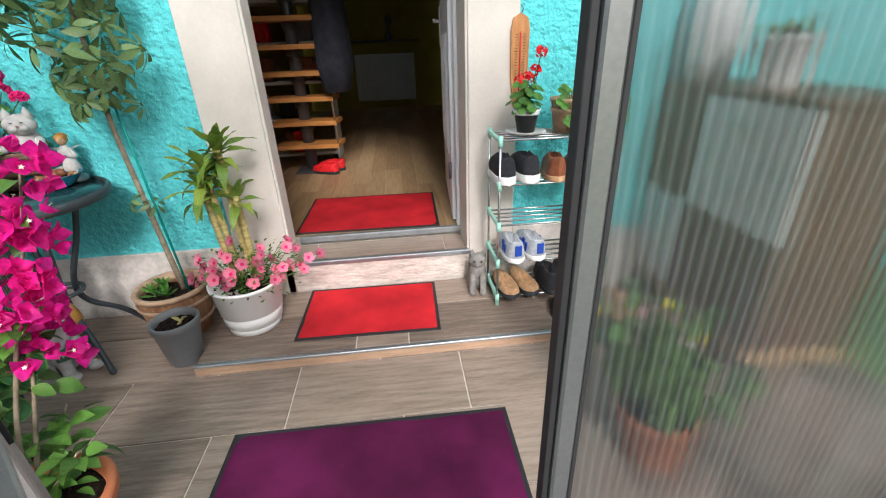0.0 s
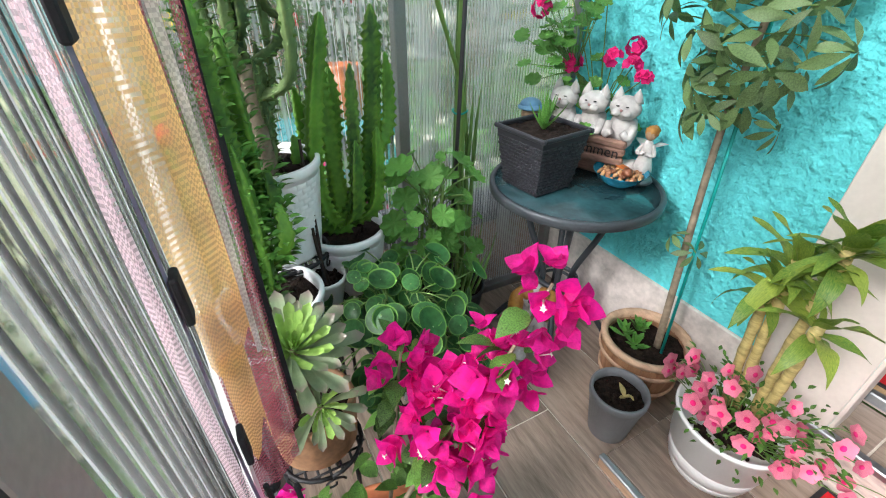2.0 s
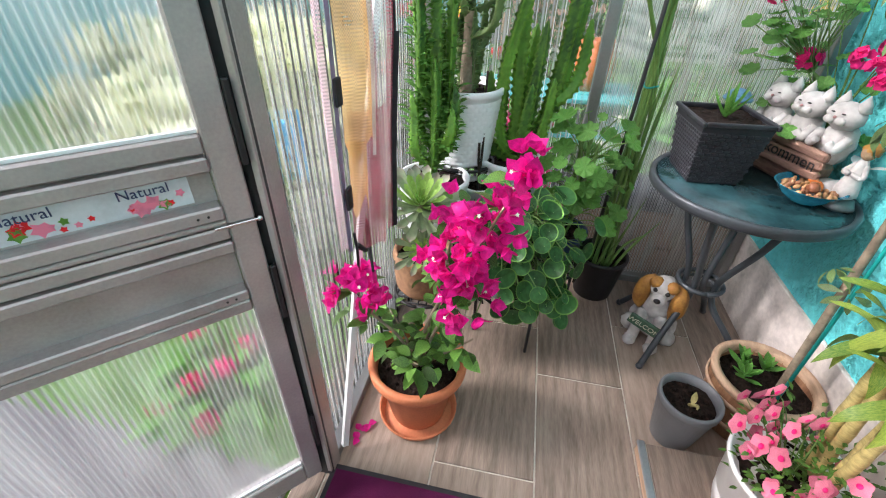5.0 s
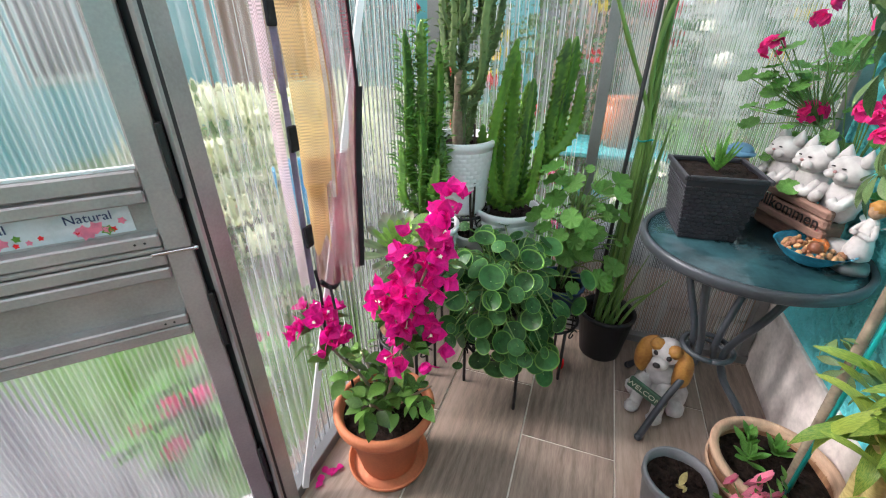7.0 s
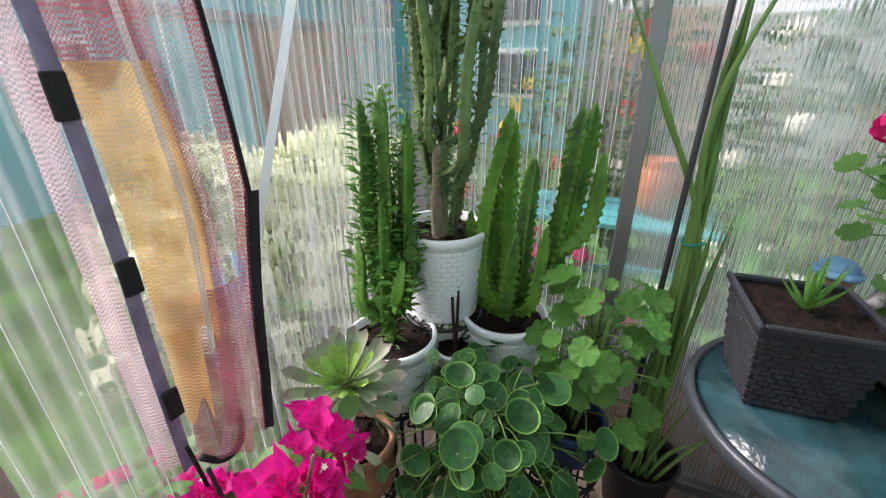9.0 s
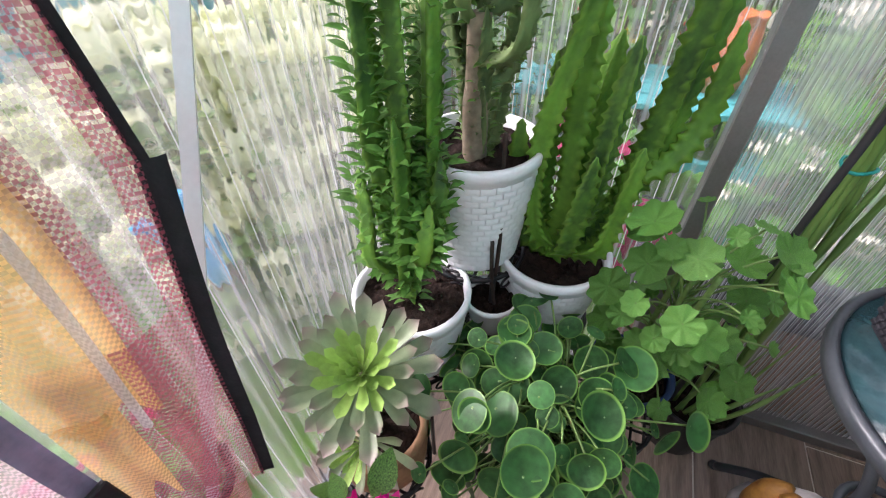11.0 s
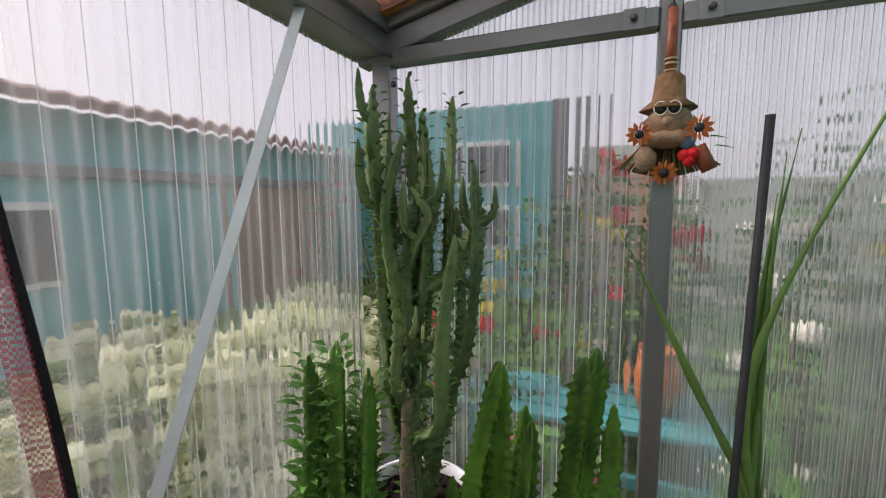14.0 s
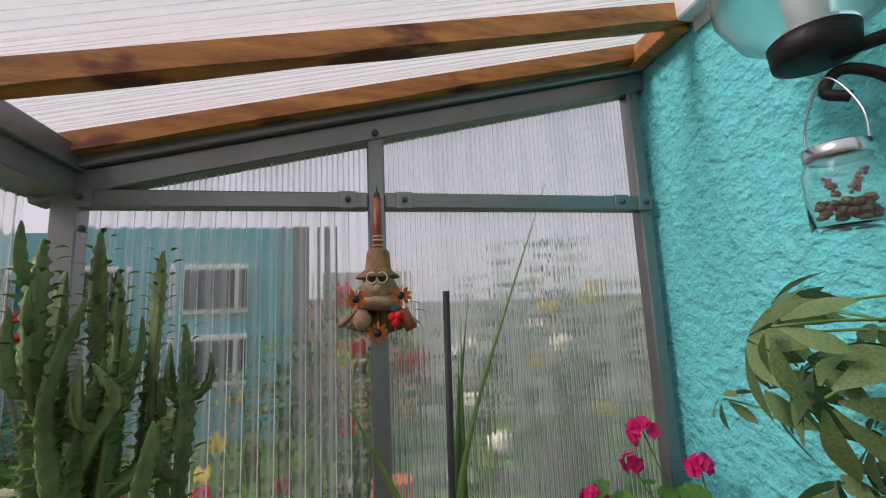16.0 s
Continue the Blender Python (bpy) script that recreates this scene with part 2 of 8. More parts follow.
M_DRY = material("dark_dry_stem", (0.035, 0.022, 0.016), 0.8, vary=0.3, scale=40, bump=0.5)
M_CANE = material("yellow_cane", (0.62, 0.50, 0.20), 0.6, color2=(0.24, 0.20, 0.07), scale=30, bump=0.3, stretch=(1, 1, 3))
M_GSTEM = material("green_stem", (0.13, 0.23, 0.06), 0.55, vary=0.2, scale=20)
M_LEAF = material("mid_green_leaf", (0.095, 0.215, 0.035), 0.42, vary=0.34, scale=30, rnd=0.5, translucent=0.22, bump=0.2)
M_LEAFO = material("olive_green_leaf", (0.13, 0.21, 0.075), 0.42, vary=0.22, scale=25, rnd=0.45, translucent=0.2, bump=0.2)
M_LEAFY = material("yellow_green_leaf", (0.34, 0.43, 0.07), 0.4, color2=(0.07, 0.18, 0.025), scale=18, rnd=0.35, translucent=0.25, stretch=(1, 5, 1))
M_GERL = material("fresh_green_leaf", (0.12, 0.31, 0.055), 0.5, vary=0.22, scale=30, rnd=0.35, translucent=0.25, bump=0.3)
M_PILEA = material("glossy_round_leaf", (0.032, 0.115, 0.032), 0.42, vary=0.25, scale=2, rnd=0.4, translucent=0.12, bump=0.1, spec=0.25)
M_AEON = material("grey_green_succulent", (0.30, 0.38, 0.22), 0.4, color2=(0.14, 0.19, 0.11), scale=3, rnd=0.3, translucent=0.1)
def tinted(mat, center, r0, r1, color):
    """Leaf colour passing into another one between two distances from a place on the leaf."""
    n, l = mat.node_tree.nodes, mat.node_tree.links
    p = n["Principled BSDF"]
    old = p.inputs["Base Color"].links[0].from_socket
    co = n.new("ShaderNodeTexCoord")
    far = n.new("ShaderNodeVectorMath")
    far.operation = "DISTANCE"
    far.inputs[1].default_value = center
    l.new(co.outputs["Object"], far.inputs[0])
    mr = n.new("ShaderNodeMapRange")
    mr.inputs["From Min"].default_value, mr.inputs["From Max"].default_value = r0, r1
    l.new(far.outputs["Value"], mr.inputs["Value"])
    mx = n.new("ShaderNodeMix")
    mx.data_type = "RGBA"
    mx.inputs[7].default_value = (*color, 1)
    l.new(mr.outputs[0], mx.inputs[0])
    l.new(old, mx.inputs[6])
    l.new(mx.outputs[2], p.inputs["Base Color"])


def edged(mat, color, lo=0.515, hi=0.56):
    """Paler colour along the sharp ridges of a stem."""
    n, l = mat.node_tree.nodes, mat.node_tree.links
    p = n["Principled BSDF"]
    old = p.inputs["Base Color"].links[0].from_socket
    geo = n.new("ShaderNodeNewGeometry")
    mr = n.new("ShaderNodeMapRange")
    mr.inputs["From Min"].default_value, mr.inputs["From Max"].default_value = lo, hi
    l.new(geo.outputs["Pointiness"], mr.inputs["Value"])
    mx = n.new("ShaderNodeMix")
    mx.data_type = "RGBA"
    mx.inputs[7].default_value = (*color, 1)
    l.new(mr.outputs[0], mx.inputs[0])
    l.new(old, mx.inputs[6])
    l.new(mx.outputs[2], p.inputs["Base Color"])


tinted(M_PILEA, (0.25, 0, 0), 0.91, 1.0, (0.15, 0.32, 0.06))
tinted(M_PILEA, (0, 0, 0), 0.07, 0.04, (0.35, 0.50, 0.25))
tinted(M_AEON, (0, 0, 0), 0.78, 1.0, (0.19, 0.12, 0.12))
M_AEONC = material("bright_green_succulent", (0.27, 0.44, 0.10), 0.4, vary=0.2, scale=3, rnd=0.3, translucent=0.12)
M_CACT = material("euphorbia_green", (0.12, 0.30, 0.03), 0.5, color2=(0.016, 0.06, 0.012), scale=10, fine=60, bump=0.25, rnd=0.3)
M_CACTO = material("euphorbia_old_green", (0.17, 0.26, 0.09), 0.6, color2=(0.035, 0.065, 0.025), scale=12, fine=60, bump=0.35, rnd=0.3)
edged(M_CACT, (0.19, 0.37, 0.04), 0.54, 0.66)
edged(M_CACTO, (0.20, 0.27, 0.09), 0.54, 0.66)
M_BAMB = material("green_rush", (0.17, 0.30, 0.07), 0.45, color2=(0.05, 0.12, 0.03), scale=14, stretch=(1, 1, 0.15), rnd=0.4)
M_MAGENTA = material("magenta_bract", (0.86, 0.012, 0.30), 0.6, vary=0.20, scale=3, rnd=0.4, translucent=0.42, bump=0.25, fine=14)
M_PINK = material("pink_petal", (0.82, 0.22, 0.32), 0.6, vary=0.2, scale=40, rnd=0.6, translucent=0.3)
M_HOTPINK = material("hot_pink_petal", (0.82, 0.015, 0.19), 0.6, vary=0.2, scale=40, rnd=0.5, translucent=0.25)
M_REDP = material("red_petal", (0.7, 0.015, 0.02), 0.6, vary=0.2, scale=40, rnd=0.5, translucent=0.2)
M_CREAM = material("cream_floret", (0.85, 0.82, 0.68), 0.6, vary=0.05)
M_YELLOW = material("yellow_bud", (0.8, 0.6, 0.02), 0.5, vary=0.1)
M_TABLE = material("dark_grey_metal_paint", (0.05, 0.058, 0.066), 0.4, metal=0.2, vary=0.1, scale=12)
M_TGLASS = material("rippled_table_glass", (0.018, 0.052, 0.060), 0.14, vary=0.25, scale=14, bump=0.6, fine=60, spec=0.55)
M_FIGW = material("white_figurine", (0.66, 0.64, 0.62), 0.6, color2=(0.33, 0.31, 0.30), scale=22, fine=60, bump=0.5)
M_FIGB = material("ginger_figurine", (0.50, 0.25, 0.05), 0.5, color2=(0.2, 0.075, 0.02), scale=25, bump=0.5)
M_FIGD = material("dark_figurine", (0.02, 0.018, 0.018), 0.4, vary=0.1)
M_FIGT = material("tan_figurine", (0.36, 0.23, 0.14), 0.7, vary=0.25, scale=30, bump=0.5)
M_FIGG = material("green_sign_board", (0.045, 0.10, 0.06), 0.6, vary=0.15)
M_FIGBL = material("blue_cap", (0.12, 0.27, 0.42), 0.6, vary=0.2)
M_FIGGR = material("grey_cat_stone", (0.33, 0.31, 0.29), 0.75, color2=(0.13, 0.12, 0.11), scale=25, bump=0.6)
M_SIGNW = material("carved_wood_sign", (0.34, 0.2, 0.15), 0.75, color2=(0.13, 0.07, 0.05), scale=12, fine=50, bump=0.8, stretch=(1, 1, 6))
M_BOWL = material("teal_glass_bowl", (0.02, 0.2, 0.3), 0.1, vary=0.2, scale=30, bump=0.2, spec=0.8)
M_NUT = material("nut_shell", (0.48, 0.27, 0.12), 0.55, color2=(0.22, 0.09, 0.045), scale=20, rnd=0.8)
M_STRAW = material("straw", (0.33, 0.19, 0.085), 0.85, color2=(0.13, 0.065, 0.03), scale=40, bump=0.7, fine=120)
M_BROOM = material("reddish_broom_handle", (0.33, 0.09, 0.035), 0.45, vary=0.25, scale=20)
M_WIRE = material("black_wrought_iron", (0.018, 0.018, 0.02), 0.5, metal=0.3, vary=0.15)
M_CHROME = material("chrome_tube", (0.62, 0.63, 0.64), 0.22, metal=1.0, vary=0.04, bump=0)
M_MINT = material("mint_plastic", (0.35, 0.66, 0.55), 0.45, vary=0.05)
M_BLACKC = material("black_shoe_fabric", (0.022, 0.023, 0.028), 0.8, vary=0.25, scale=60, bump=0.4, fine=300)
M_BROWNL = material("brown_shoe_leather", (0.22, 0.075, 0.035), 0.4, vary=0.25, scale=20)
M_SOLE = material("white_sole", (0.72, 0.72, 0.70), 0.6, vary=0.06)
M_TAN = material("tan_insole", (0.42, 0.25, 0.13), 0.7, vary=0.2, scale=30)
M_GREYF = material("grey_knit_fabric", (0.42, 0.44, 0.47), 0.85, vary=0.12, scale=60, bump=0.4)
M_BLUE = material("blue_trim", (0.015, 0.06, 0.36), 0.6, vary=0.15)
M_ROSE = material("dusty_rose_fabric", (0.45, 0.25, 0.24), 0.85, vary=0.12, scale=60, bump=0.4)
M_WALNUT = material("walnut_front", (0.17, 0.085, 0.048), 0.5, color2=(0.07, 0.032, 0.018), scale=7, fine=60, bump=0.1, stretch=(6, 6, 0.7))
M_WHITEL = material("white_laminate", (0.70, 0.72, 0.73), 0.3, vary=0.03, scale=5, bump=0.02)
M_OAK = material("oak_edge", (0.45, 0.28, 0.13), 0.55, vary=0.15, scale=14, stretch=(4, 0.5, 4))
M_VASE = material("white_ceramic", (0.74, 0.76, 0.75), 0.3, vary=0.03, scale=5, bump=0.02)
M_GREENP = material("lime_green_pole", (0.25, 0.62, 0.03), 0.4, vary=0.05)
M_THERM = material("thermometer_wood", (0.50, 0.22, 0.08), 0.55, vary=0.18, scale=18, stretch=(4, 4, 0.6))
M_LAMIN = material("laminate_floor", (0.52, 0.36, 0.20), 0.35, color2=(0.32, 0.2, 0.1), scale=7, fine=50, bump=0.05, stretch=(6, 0.7, 1), rnd=0.5)
M_OCHRE = material("ochre_wall", (0.36, 0.29, 0.05), 0.85, vary=0.06, scale=6)
M_HALL = material("dim_hall_wall", (0.33, 0.29, 0.22), 0.85, vary=0.06, scale=6)
M_TREAD = material("orange_wood_tread", (0.56, 0.25, 0.07), 0.45, color2=(0.36, 0.14, 0.035), scale=8, stretch=(0.8, 6, 6))
M_STEEL = material("painted_steel_grey", (0.10, 0.10, 0.11), 0.45, metal=0.5, vary=0.08)
M_DOORW = material("white_door_paint", (0.70, 0.72, 0.74), 0.4, vary=0.03, scale=5, bump=0.03)
M_MOSA = material("mosaic_tile_brown", (0.36, 0.24, 0.15), 0.35, color2=(0.08, 0.05, 0.035), scale=14, rnd=0.9)
M_MOSB = material("mosaic_tile_cream", (0.6, 0.52, 0.42), 0.35, vary=0.1, rnd=0.4)
M_COAT = material("dark_coat_cloth", (0.02, 0.022, 0.03), 0.9, vary=0.25, scale=20, bump=0.3)
M_LAWN = material("lawn", (0.12, 0.26, 0.045), 0.9, vary=0.25, scale=3, bump=0.6, fine=60)
M_HYDF = material("pale_hydrangea_floret", (0.84, 0.86, 0.60), 0.7, vary=0.10, scale=20, rnd=0.4, translucent=0.4)
M_HYDL = material("pale_hydrangea_leaf", (0.20, 0.31, 0.10), 0.6, vary=0.3, scale=12, translucent=0.3)
M_HEDGE = material("hedge_leaf", (0.10, 0.20, 0.06), 0.6, vary=0.3, scale=12, translucent=0.25)
M_NHOUSE = material("neighbour_turquoise_render", (0.13, 0.42, 0.45), 0.85, vary=0.05, scale=2)
M_NBROWN = material("brown_boarding", (0.34, 0.205, 0.15), 0.75, vary=0.12, scale=3, stretch=(6, 6, 0.4))
M_NROOF = material("red_roof_tile", (0.25, 0.11, 0.085), 0.8, vary=0.2, scale=6)
M_NPINK = material("salmon_render", (0.62, 0.36, 0.27), 0.85, vary=0.05, scale=2)
M_NGREY = material("grey_boarding", (0.19, 0.18, 0.19), 0.8, vary=0.12, scale=3)
M_NPALE = material("pale_grey_render", (0.60, 0.58, 0.56), 0.85, vary=0.08, scale=2)
M_NWHITE = material("white_render", (0.72, 0.71, 0.68), 0.85, vary=0.05, scale=2)
M_ORANGE = material("orange_glaze", (0.66, 0.2, 0.06), 0.3, vary=0.1)
M_TEALP = material("turquoise_paint", (0.1, 0.5, 0.52), 0.5, vary=0.08)
M_BLUEP = material("bright_blue_plastic", (0.02, 0.36, 0.68), 0.4, vary=0.08)
M_NAVY = material("dark_window", (0.03, 0.04, 0.05), 0.15, vary=0.1)
M_NETY = net_material("ochre_net", (0.80, 0.50, 0.19), 0.4, 0.0035, 0.08)
M_NETB = net_material("burgundy_net", (0.36, 0.085, 0.12), 0.45, 0.0035, 0.22)
M_NETG = net_material("clear_grey_net", (0.62, 0.56, 0.55), 0.35, 0.0035, 0.55)
M_SILV = net_material("silver_stripe", (0.75, 0.72, 0.70), 0.3)
M_NETP = net_material("lilac_net", (0.78, 0.58, 0.64), 0.5, 0.0035, 0.1)
M_BAND = material("violet_band", (0.24, 0.20, 0.30), 0.9, vary=0.15, scale=30)
M_BLACKT = material("black_tape", (0.012, 0.012, 0.014), 0.8, vary=0.2, scale=60, bump=0.4, fine=300)
M_LAMPG = glass_material("frosted_lamp_glass", (0.9, 0.95, 0.95), 0.22)
M_JARG = glass_material("clear_jar_glass", (0.95, 0.98, 0.98), 0.02)
M_IRON = material("black_lamp_iron", (0.015, 0.014, 0.014), 0.55, metal=0.3, vary=0.3, scale=30)
M_PEB = material("pebbles", (0.42, 0.31, 0.23), 0.6, color2=(0.17, 0.11, 0.08), scale=40)
M_TWINE = material("twine", (0.5, 0.4, 0.26), 0.9, vary=0.2, scale=60)
M_TIE = material("turquoise_tie", (0.0, 0.3, 0.26), 0.5, vary=0.1)
M_PAPER = material("printed_paper_band", (0.60, 0.62, 0.66), 0.5, vary=0.08, scale=20)
M_INK = material("dark_blue_ink", (0.04, 0.05, 0.13), 0.6, vary=0.05)
M_LETTER = material("pale_lettering", (0.55, 0.55, 0.42), 0.7, vary=0.05)
M_ORPET = material("orange_silk_petal", (0.62, 0.17, 0.035), 0.7, vary=0.25, scale=30, translucent=0.15)


# ---- mesh building ----
class Shape:
    """Collects vertices and faces; each face has a material slot and a smooth flag."""

    def __init__(self, *mats):
        self.v, self.f, self.k, self.s, self.mats = [], [], [], [], mats

    def add(self, verts, faces, k=0, smooth=True):
        o = len(self.v)
        self.v += [tuple(p) for p in verts]
        self.f += [tuple(i + o for i in q) for q in faces]
        self.k += [k] * len(faces)
        self.s += [smooth] * len(faces)
        return self

    def box(self, c, size, k=0, bev=0.003, m=None):
        bm = bmesh.new()
        bmesh.ops.create_cube(bm, size=1.0)
        bmesh.ops.scale(bm, vec=size, verts=bm.verts)
        b = min(bev, min(size) * 0.3)
        if b > 0:
            bmesh.ops.bevel(bm, geom=bm.edges[:], offset=b, segments=1, affect="EDGES", profile=0.5)
        bm.verts.ensure_lookup_table()
        tr = Matrix.Translation(c) @ (m if m else Matrix.Identity(4))
        self.add([tr @ x.co for x in bm.verts], [[x.index for x in q.verts] for q in bm.faces], k, False)
        bm.free()
        return self

    def lathe(self, prof, c=(0, 0, 0), seg=32, k=0, wob=0.0, m=None, smooth=True, cap=True):
        vs, fs = [], []
        for i, (r, z) in enumerate(prof):
            for j in range(seg):
                a = 2 * math.pi * j / seg
                rr = r * (1 + wob * math.sin(5 * a + i))
                p = Vector((rr * math.cos(a), rr * math.sin(a), z))
                if m:
                    p = m @ p
                vs.append(p + Vector(c))
        for i in range(len(prof) - 1):
            for j in range(seg):
                a, b = i * seg + j, i * seg + (j + 1) % seg
                fs.append((a, b, b + seg, a + seg))
        if cap and prof[0][0] > 1e-5:
            fs.append(tuple(range(seg))[::-1])
        if cap and prof[-1][0] > 1e-5:
            o = (len(prof) - 1) * seg
            fs.append(tuple(o + j for j in range(seg)))
        return self.add(vs, fs, k, smooth)

    def tube(self, path, r, seg=8, k=0, smooth=True):
        pts = [Vector(p) for p in path]
        rs = r if isinstance(r, (list, tuple)) else [r] * len(pts)
        vs, fs = [], []
        up = Vector((0, 0, 1))
        side = None
        for i, p in enumerate(pts):
            d = (pts[min(i + 1, len(pts) - 1)] - pts[max(i - 1, 0)]).normalized()
            if side is None:
                side = d.cross(up if abs(d.z) < 0.9 else Vector((1, 0, 0))).normalized()
            side = (side - d * side.dot(d)).normalized()
            o = d.cross(side)
            for j in range(seg):
                a = 2 * math.pi * j / seg
                vs.append(p + (side * math.cos(a) + o * math.sin(a)) * rs[i])
        n = len(pts)
        for i in range(n - 1):
            for j in range(seg):
                a, b = i * seg + j, i * seg + (j + 1) % seg
                fs.append((a, b, b + seg, a + seg))
        fs += [tuple(range(seg))[::-1], tuple((n - 1) * seg + j for j in range(seg))]
        return self.add(vs, fs, k, smooth)

    def ball(self, c, r, seg=12, rings=8, k=0, rough=0.0, m=None):
        r = r if isinstance(r, (list, tuple)) else (r, r, r)
        vs, fs = [], []
        for i in range(rings + 1):
            t = math.pi * i / rings
            for j in range(seg):
                a = 2 * math.pi * j / seg
                d = Vector((math.sin(t) * math.cos(a), math.sin(t) * math.sin(a), -math.cos(t)))
                q = 1 + (rough * noise.noise(d * 2.3 + Vector(c) * 9) if rough else 0)
                p = Vector((d.x * r[0] * q, d.y * r[1] * q, d.z * r[2] * q))
                vs.append((m @ p if m else p) + Vector(c))
        for i in range(rings):
            for j in range(seg):
                a, b = i * seg + j, i * seg + (j + 1) % seg
                fs.append((a, b, b + seg, a + seg))
        return self.add(vs, fs, k)

    def leaf(self, m, length, width, bend=0.4, fold=0.25, n=6, tip=0.8, k=0, wave=0.0, base=0.1, spoon=False):
        """A blade along local +x from the origin; it bends down and folds along its midrib."""
        vs, fs = [], []
        x = z = 0.0
        for i in range(n + 1):
            t = i / n
            w = width / 2 * (math.sin(math.pi * min(1, t ** tip)) * (1 - base) + base * (1 - t) + 0.02)
            if spoon:
                w = width / 2 * (0.22 + 0.78 * t ** 1.3) * math.sqrt(max(0.0, 1 - t ** 9)) + 0.002 * width
            a = -bend * t
            zz = wave * math.sin(t * 9) * width
            vs += [m @ Vector((x, -w, z + fold * w + zz)), m @ Vector((x, 0, z)), m @ Vector((x, w, z + fold * w - zz))]
            x += length / n * math.cos(a)
            z += length / n * math.sin(a)
        for i in range(n):
            a = i * 3
            fs += [(a, a + 1, a + 4, a + 3), (a + 1, a + 2, a + 5, a + 4)]
        return self.add(vs, fs, k)

    def disc(self, m, r, lobes=0, depth=0.1, cup=0.15, n=14, k=0, notch=0.0, ruffle=0.0):
        """A round leaf or petal, cupped, with a scalloped edge and perhaps a notch."""
        vs, fs = [m @ Vector((0, 0, 0))], []
        for ring in (0.55, 1.0):
            for j in range(n):
                a = 2 * math.pi * j / n
                q = 1 + depth * math.cos(lobes * a) * ring if lobes else 1
                if notch and j == 0:
                    q *= 1 - notch
                rr = r * ring * q
                vs.append(m @ Vector((rr * math.cos(a), rr * math.sin(a), cup * r * ring * ring + ruffle * r * ring * math.cos(lobes * a))))
        for j in range(n):
            b = (j + 1) % n
            fs += [(0, 1 + j, 1 + b), (1 + j, 1 + n + j, 1 + n + b, 1 + b)]
        return self.add(vs, fs, k)

    def data(self, name):
        me = bpy.data.meshes.new(name)
        me.from_pydata(self.v, [], self.f)
        for mt in self.mats:
            me.materials.append(mt)
        me.polygons.foreach_set("material_index", self.k)
        me.polygons.foreach_set("use_smooth", self.s)
        me.update()
        return me


def part(name, shape, parent=None, label="", loc=None):
    ob = new(name, shape if isinstance(shape, bpy.types.Mesh) else shape.data(name))
    if parent:
        ob.parent = parent
    if loc is not None:
        ob.matrix_basis = loc if isinstance(loc, Matrix) else Matrix.Translation(loc)
    if label:
        ob["label"] = label
    return ob


def thing(name, loc, label, category, group="", turn=0.0):
    """An Empty at the thing's base that its parts hang under."""
    ob = new(name)
    ob.empty_display_size = 0.05
    ob.matrix_basis = pose(*loc, 0, 0, turn)
    return tagged(ob, label, category, group)


def solid(name, shape, label, category, loc=None, group=""):
    return tagged(part(name, shape, None, "", loc), label, category, group)


def built(name, shape):
    return tagged(part(name, shape), kind="structure")


def aim(p, d, spin=0.0):
    """A pose at p whose x axis runs along d, with z as near upward as can be."""
    x = Vector(d).normalized()
    s = Vector((0, 0, 1)).cross(x)
    y = s.normalized() if s.length > 1e-4 else Vector((0, 1, 0))
    z = x.cross(y)
    m = Matrix((x, y, z)).transposed().to_4x4()
    return Matrix.Translation(p) @ m @ Matrix.Rotation(spin, 4, "X")


def facing(p, d, spin=0.0):
    """A pose at p whose z axis runs along d."""
    return Matrix.Translation(p) @ Vector(d).to_track_quat("Z", "Y").to_matrix().to_4x4() @ Matrix.Rotation(spin, 4, "Z")


rng = random.Random(7)


def U(a, b):
    return rng.uniform(a, b)


def curve(*pts, n=10):
    """Points along a smooth line through those given."""
    p = [Vector(q) for q in pts]
    p = [p[0] * 2 - p[1], *p, p[-1] * 2 - p[-2]]
    out = []
    for i in range(1, len(p) - 2):
        for j in range(n):
            t = j / n
            a, b, c, d = p[i - 1], p[i], p[i + 1], p[i + 2]
            out.append(0.5 * (2 * b + (c - a) * t + (2 * a - 5 * b + 4 * c - d) * t * t + (3 * b - a - 3 * c + d) * t ** 3))
    out.append(p[-2])
    return out


def writing(name, text, size, mat, m, parent=None, depth=0.0006):
    """Lettering in the built-in font, made into a mesh."""
    cu = bpy.data.curves.new(name, "FONT")
    cu.body, cu.size, cu.extrude, cu.align_x, cu.align_y = text, size, depth, "CENTER", "CENTER"
    ob = bpy.data.objects.new(name, cu)
    me = bpy.data.meshes.new_from_object(ob)
    bpy.data.objects.remove(ob)
    me.materials.clear()
    me.materials.append(mat)
    out = new(name, me)
    if parent:
        out.parent = parent
    out.matrix_basis = m
    return out

# ---- large structure ----
XW, XE, YS, YH = -1.892, 1.50, 0.335, 1.77   # west gable, east end, front wall, house wall
DX0, DX1, DZ = -0.70, 0.17, 2.29              # house door opening
EAVE, SLOPE = 1.955, 0.237


def roof_z(y):
    return EAVE + SLOPE * (y - 0.40)


ground = built("ground", Shape(M_LAWN).add([(-60, -60, -0.03), (60, -60, -0.03), (60, 60, -0.03), (-60, 60, -0.03)], [(0, 1, 2, 3)], 0, False))
floor = built("floor", Shape(M_GROUT).box(((XW + XE) / 2, (0.26 + YH) / 2 + 0.05, -0.02), (XE - XW, YH - 0.16, 0.036), bev=0))
built("pavement", Shape(M_NGREY).box((0.40, -1.36, -0.02), (2.2, 3.2, 0.034), bev=0.004))

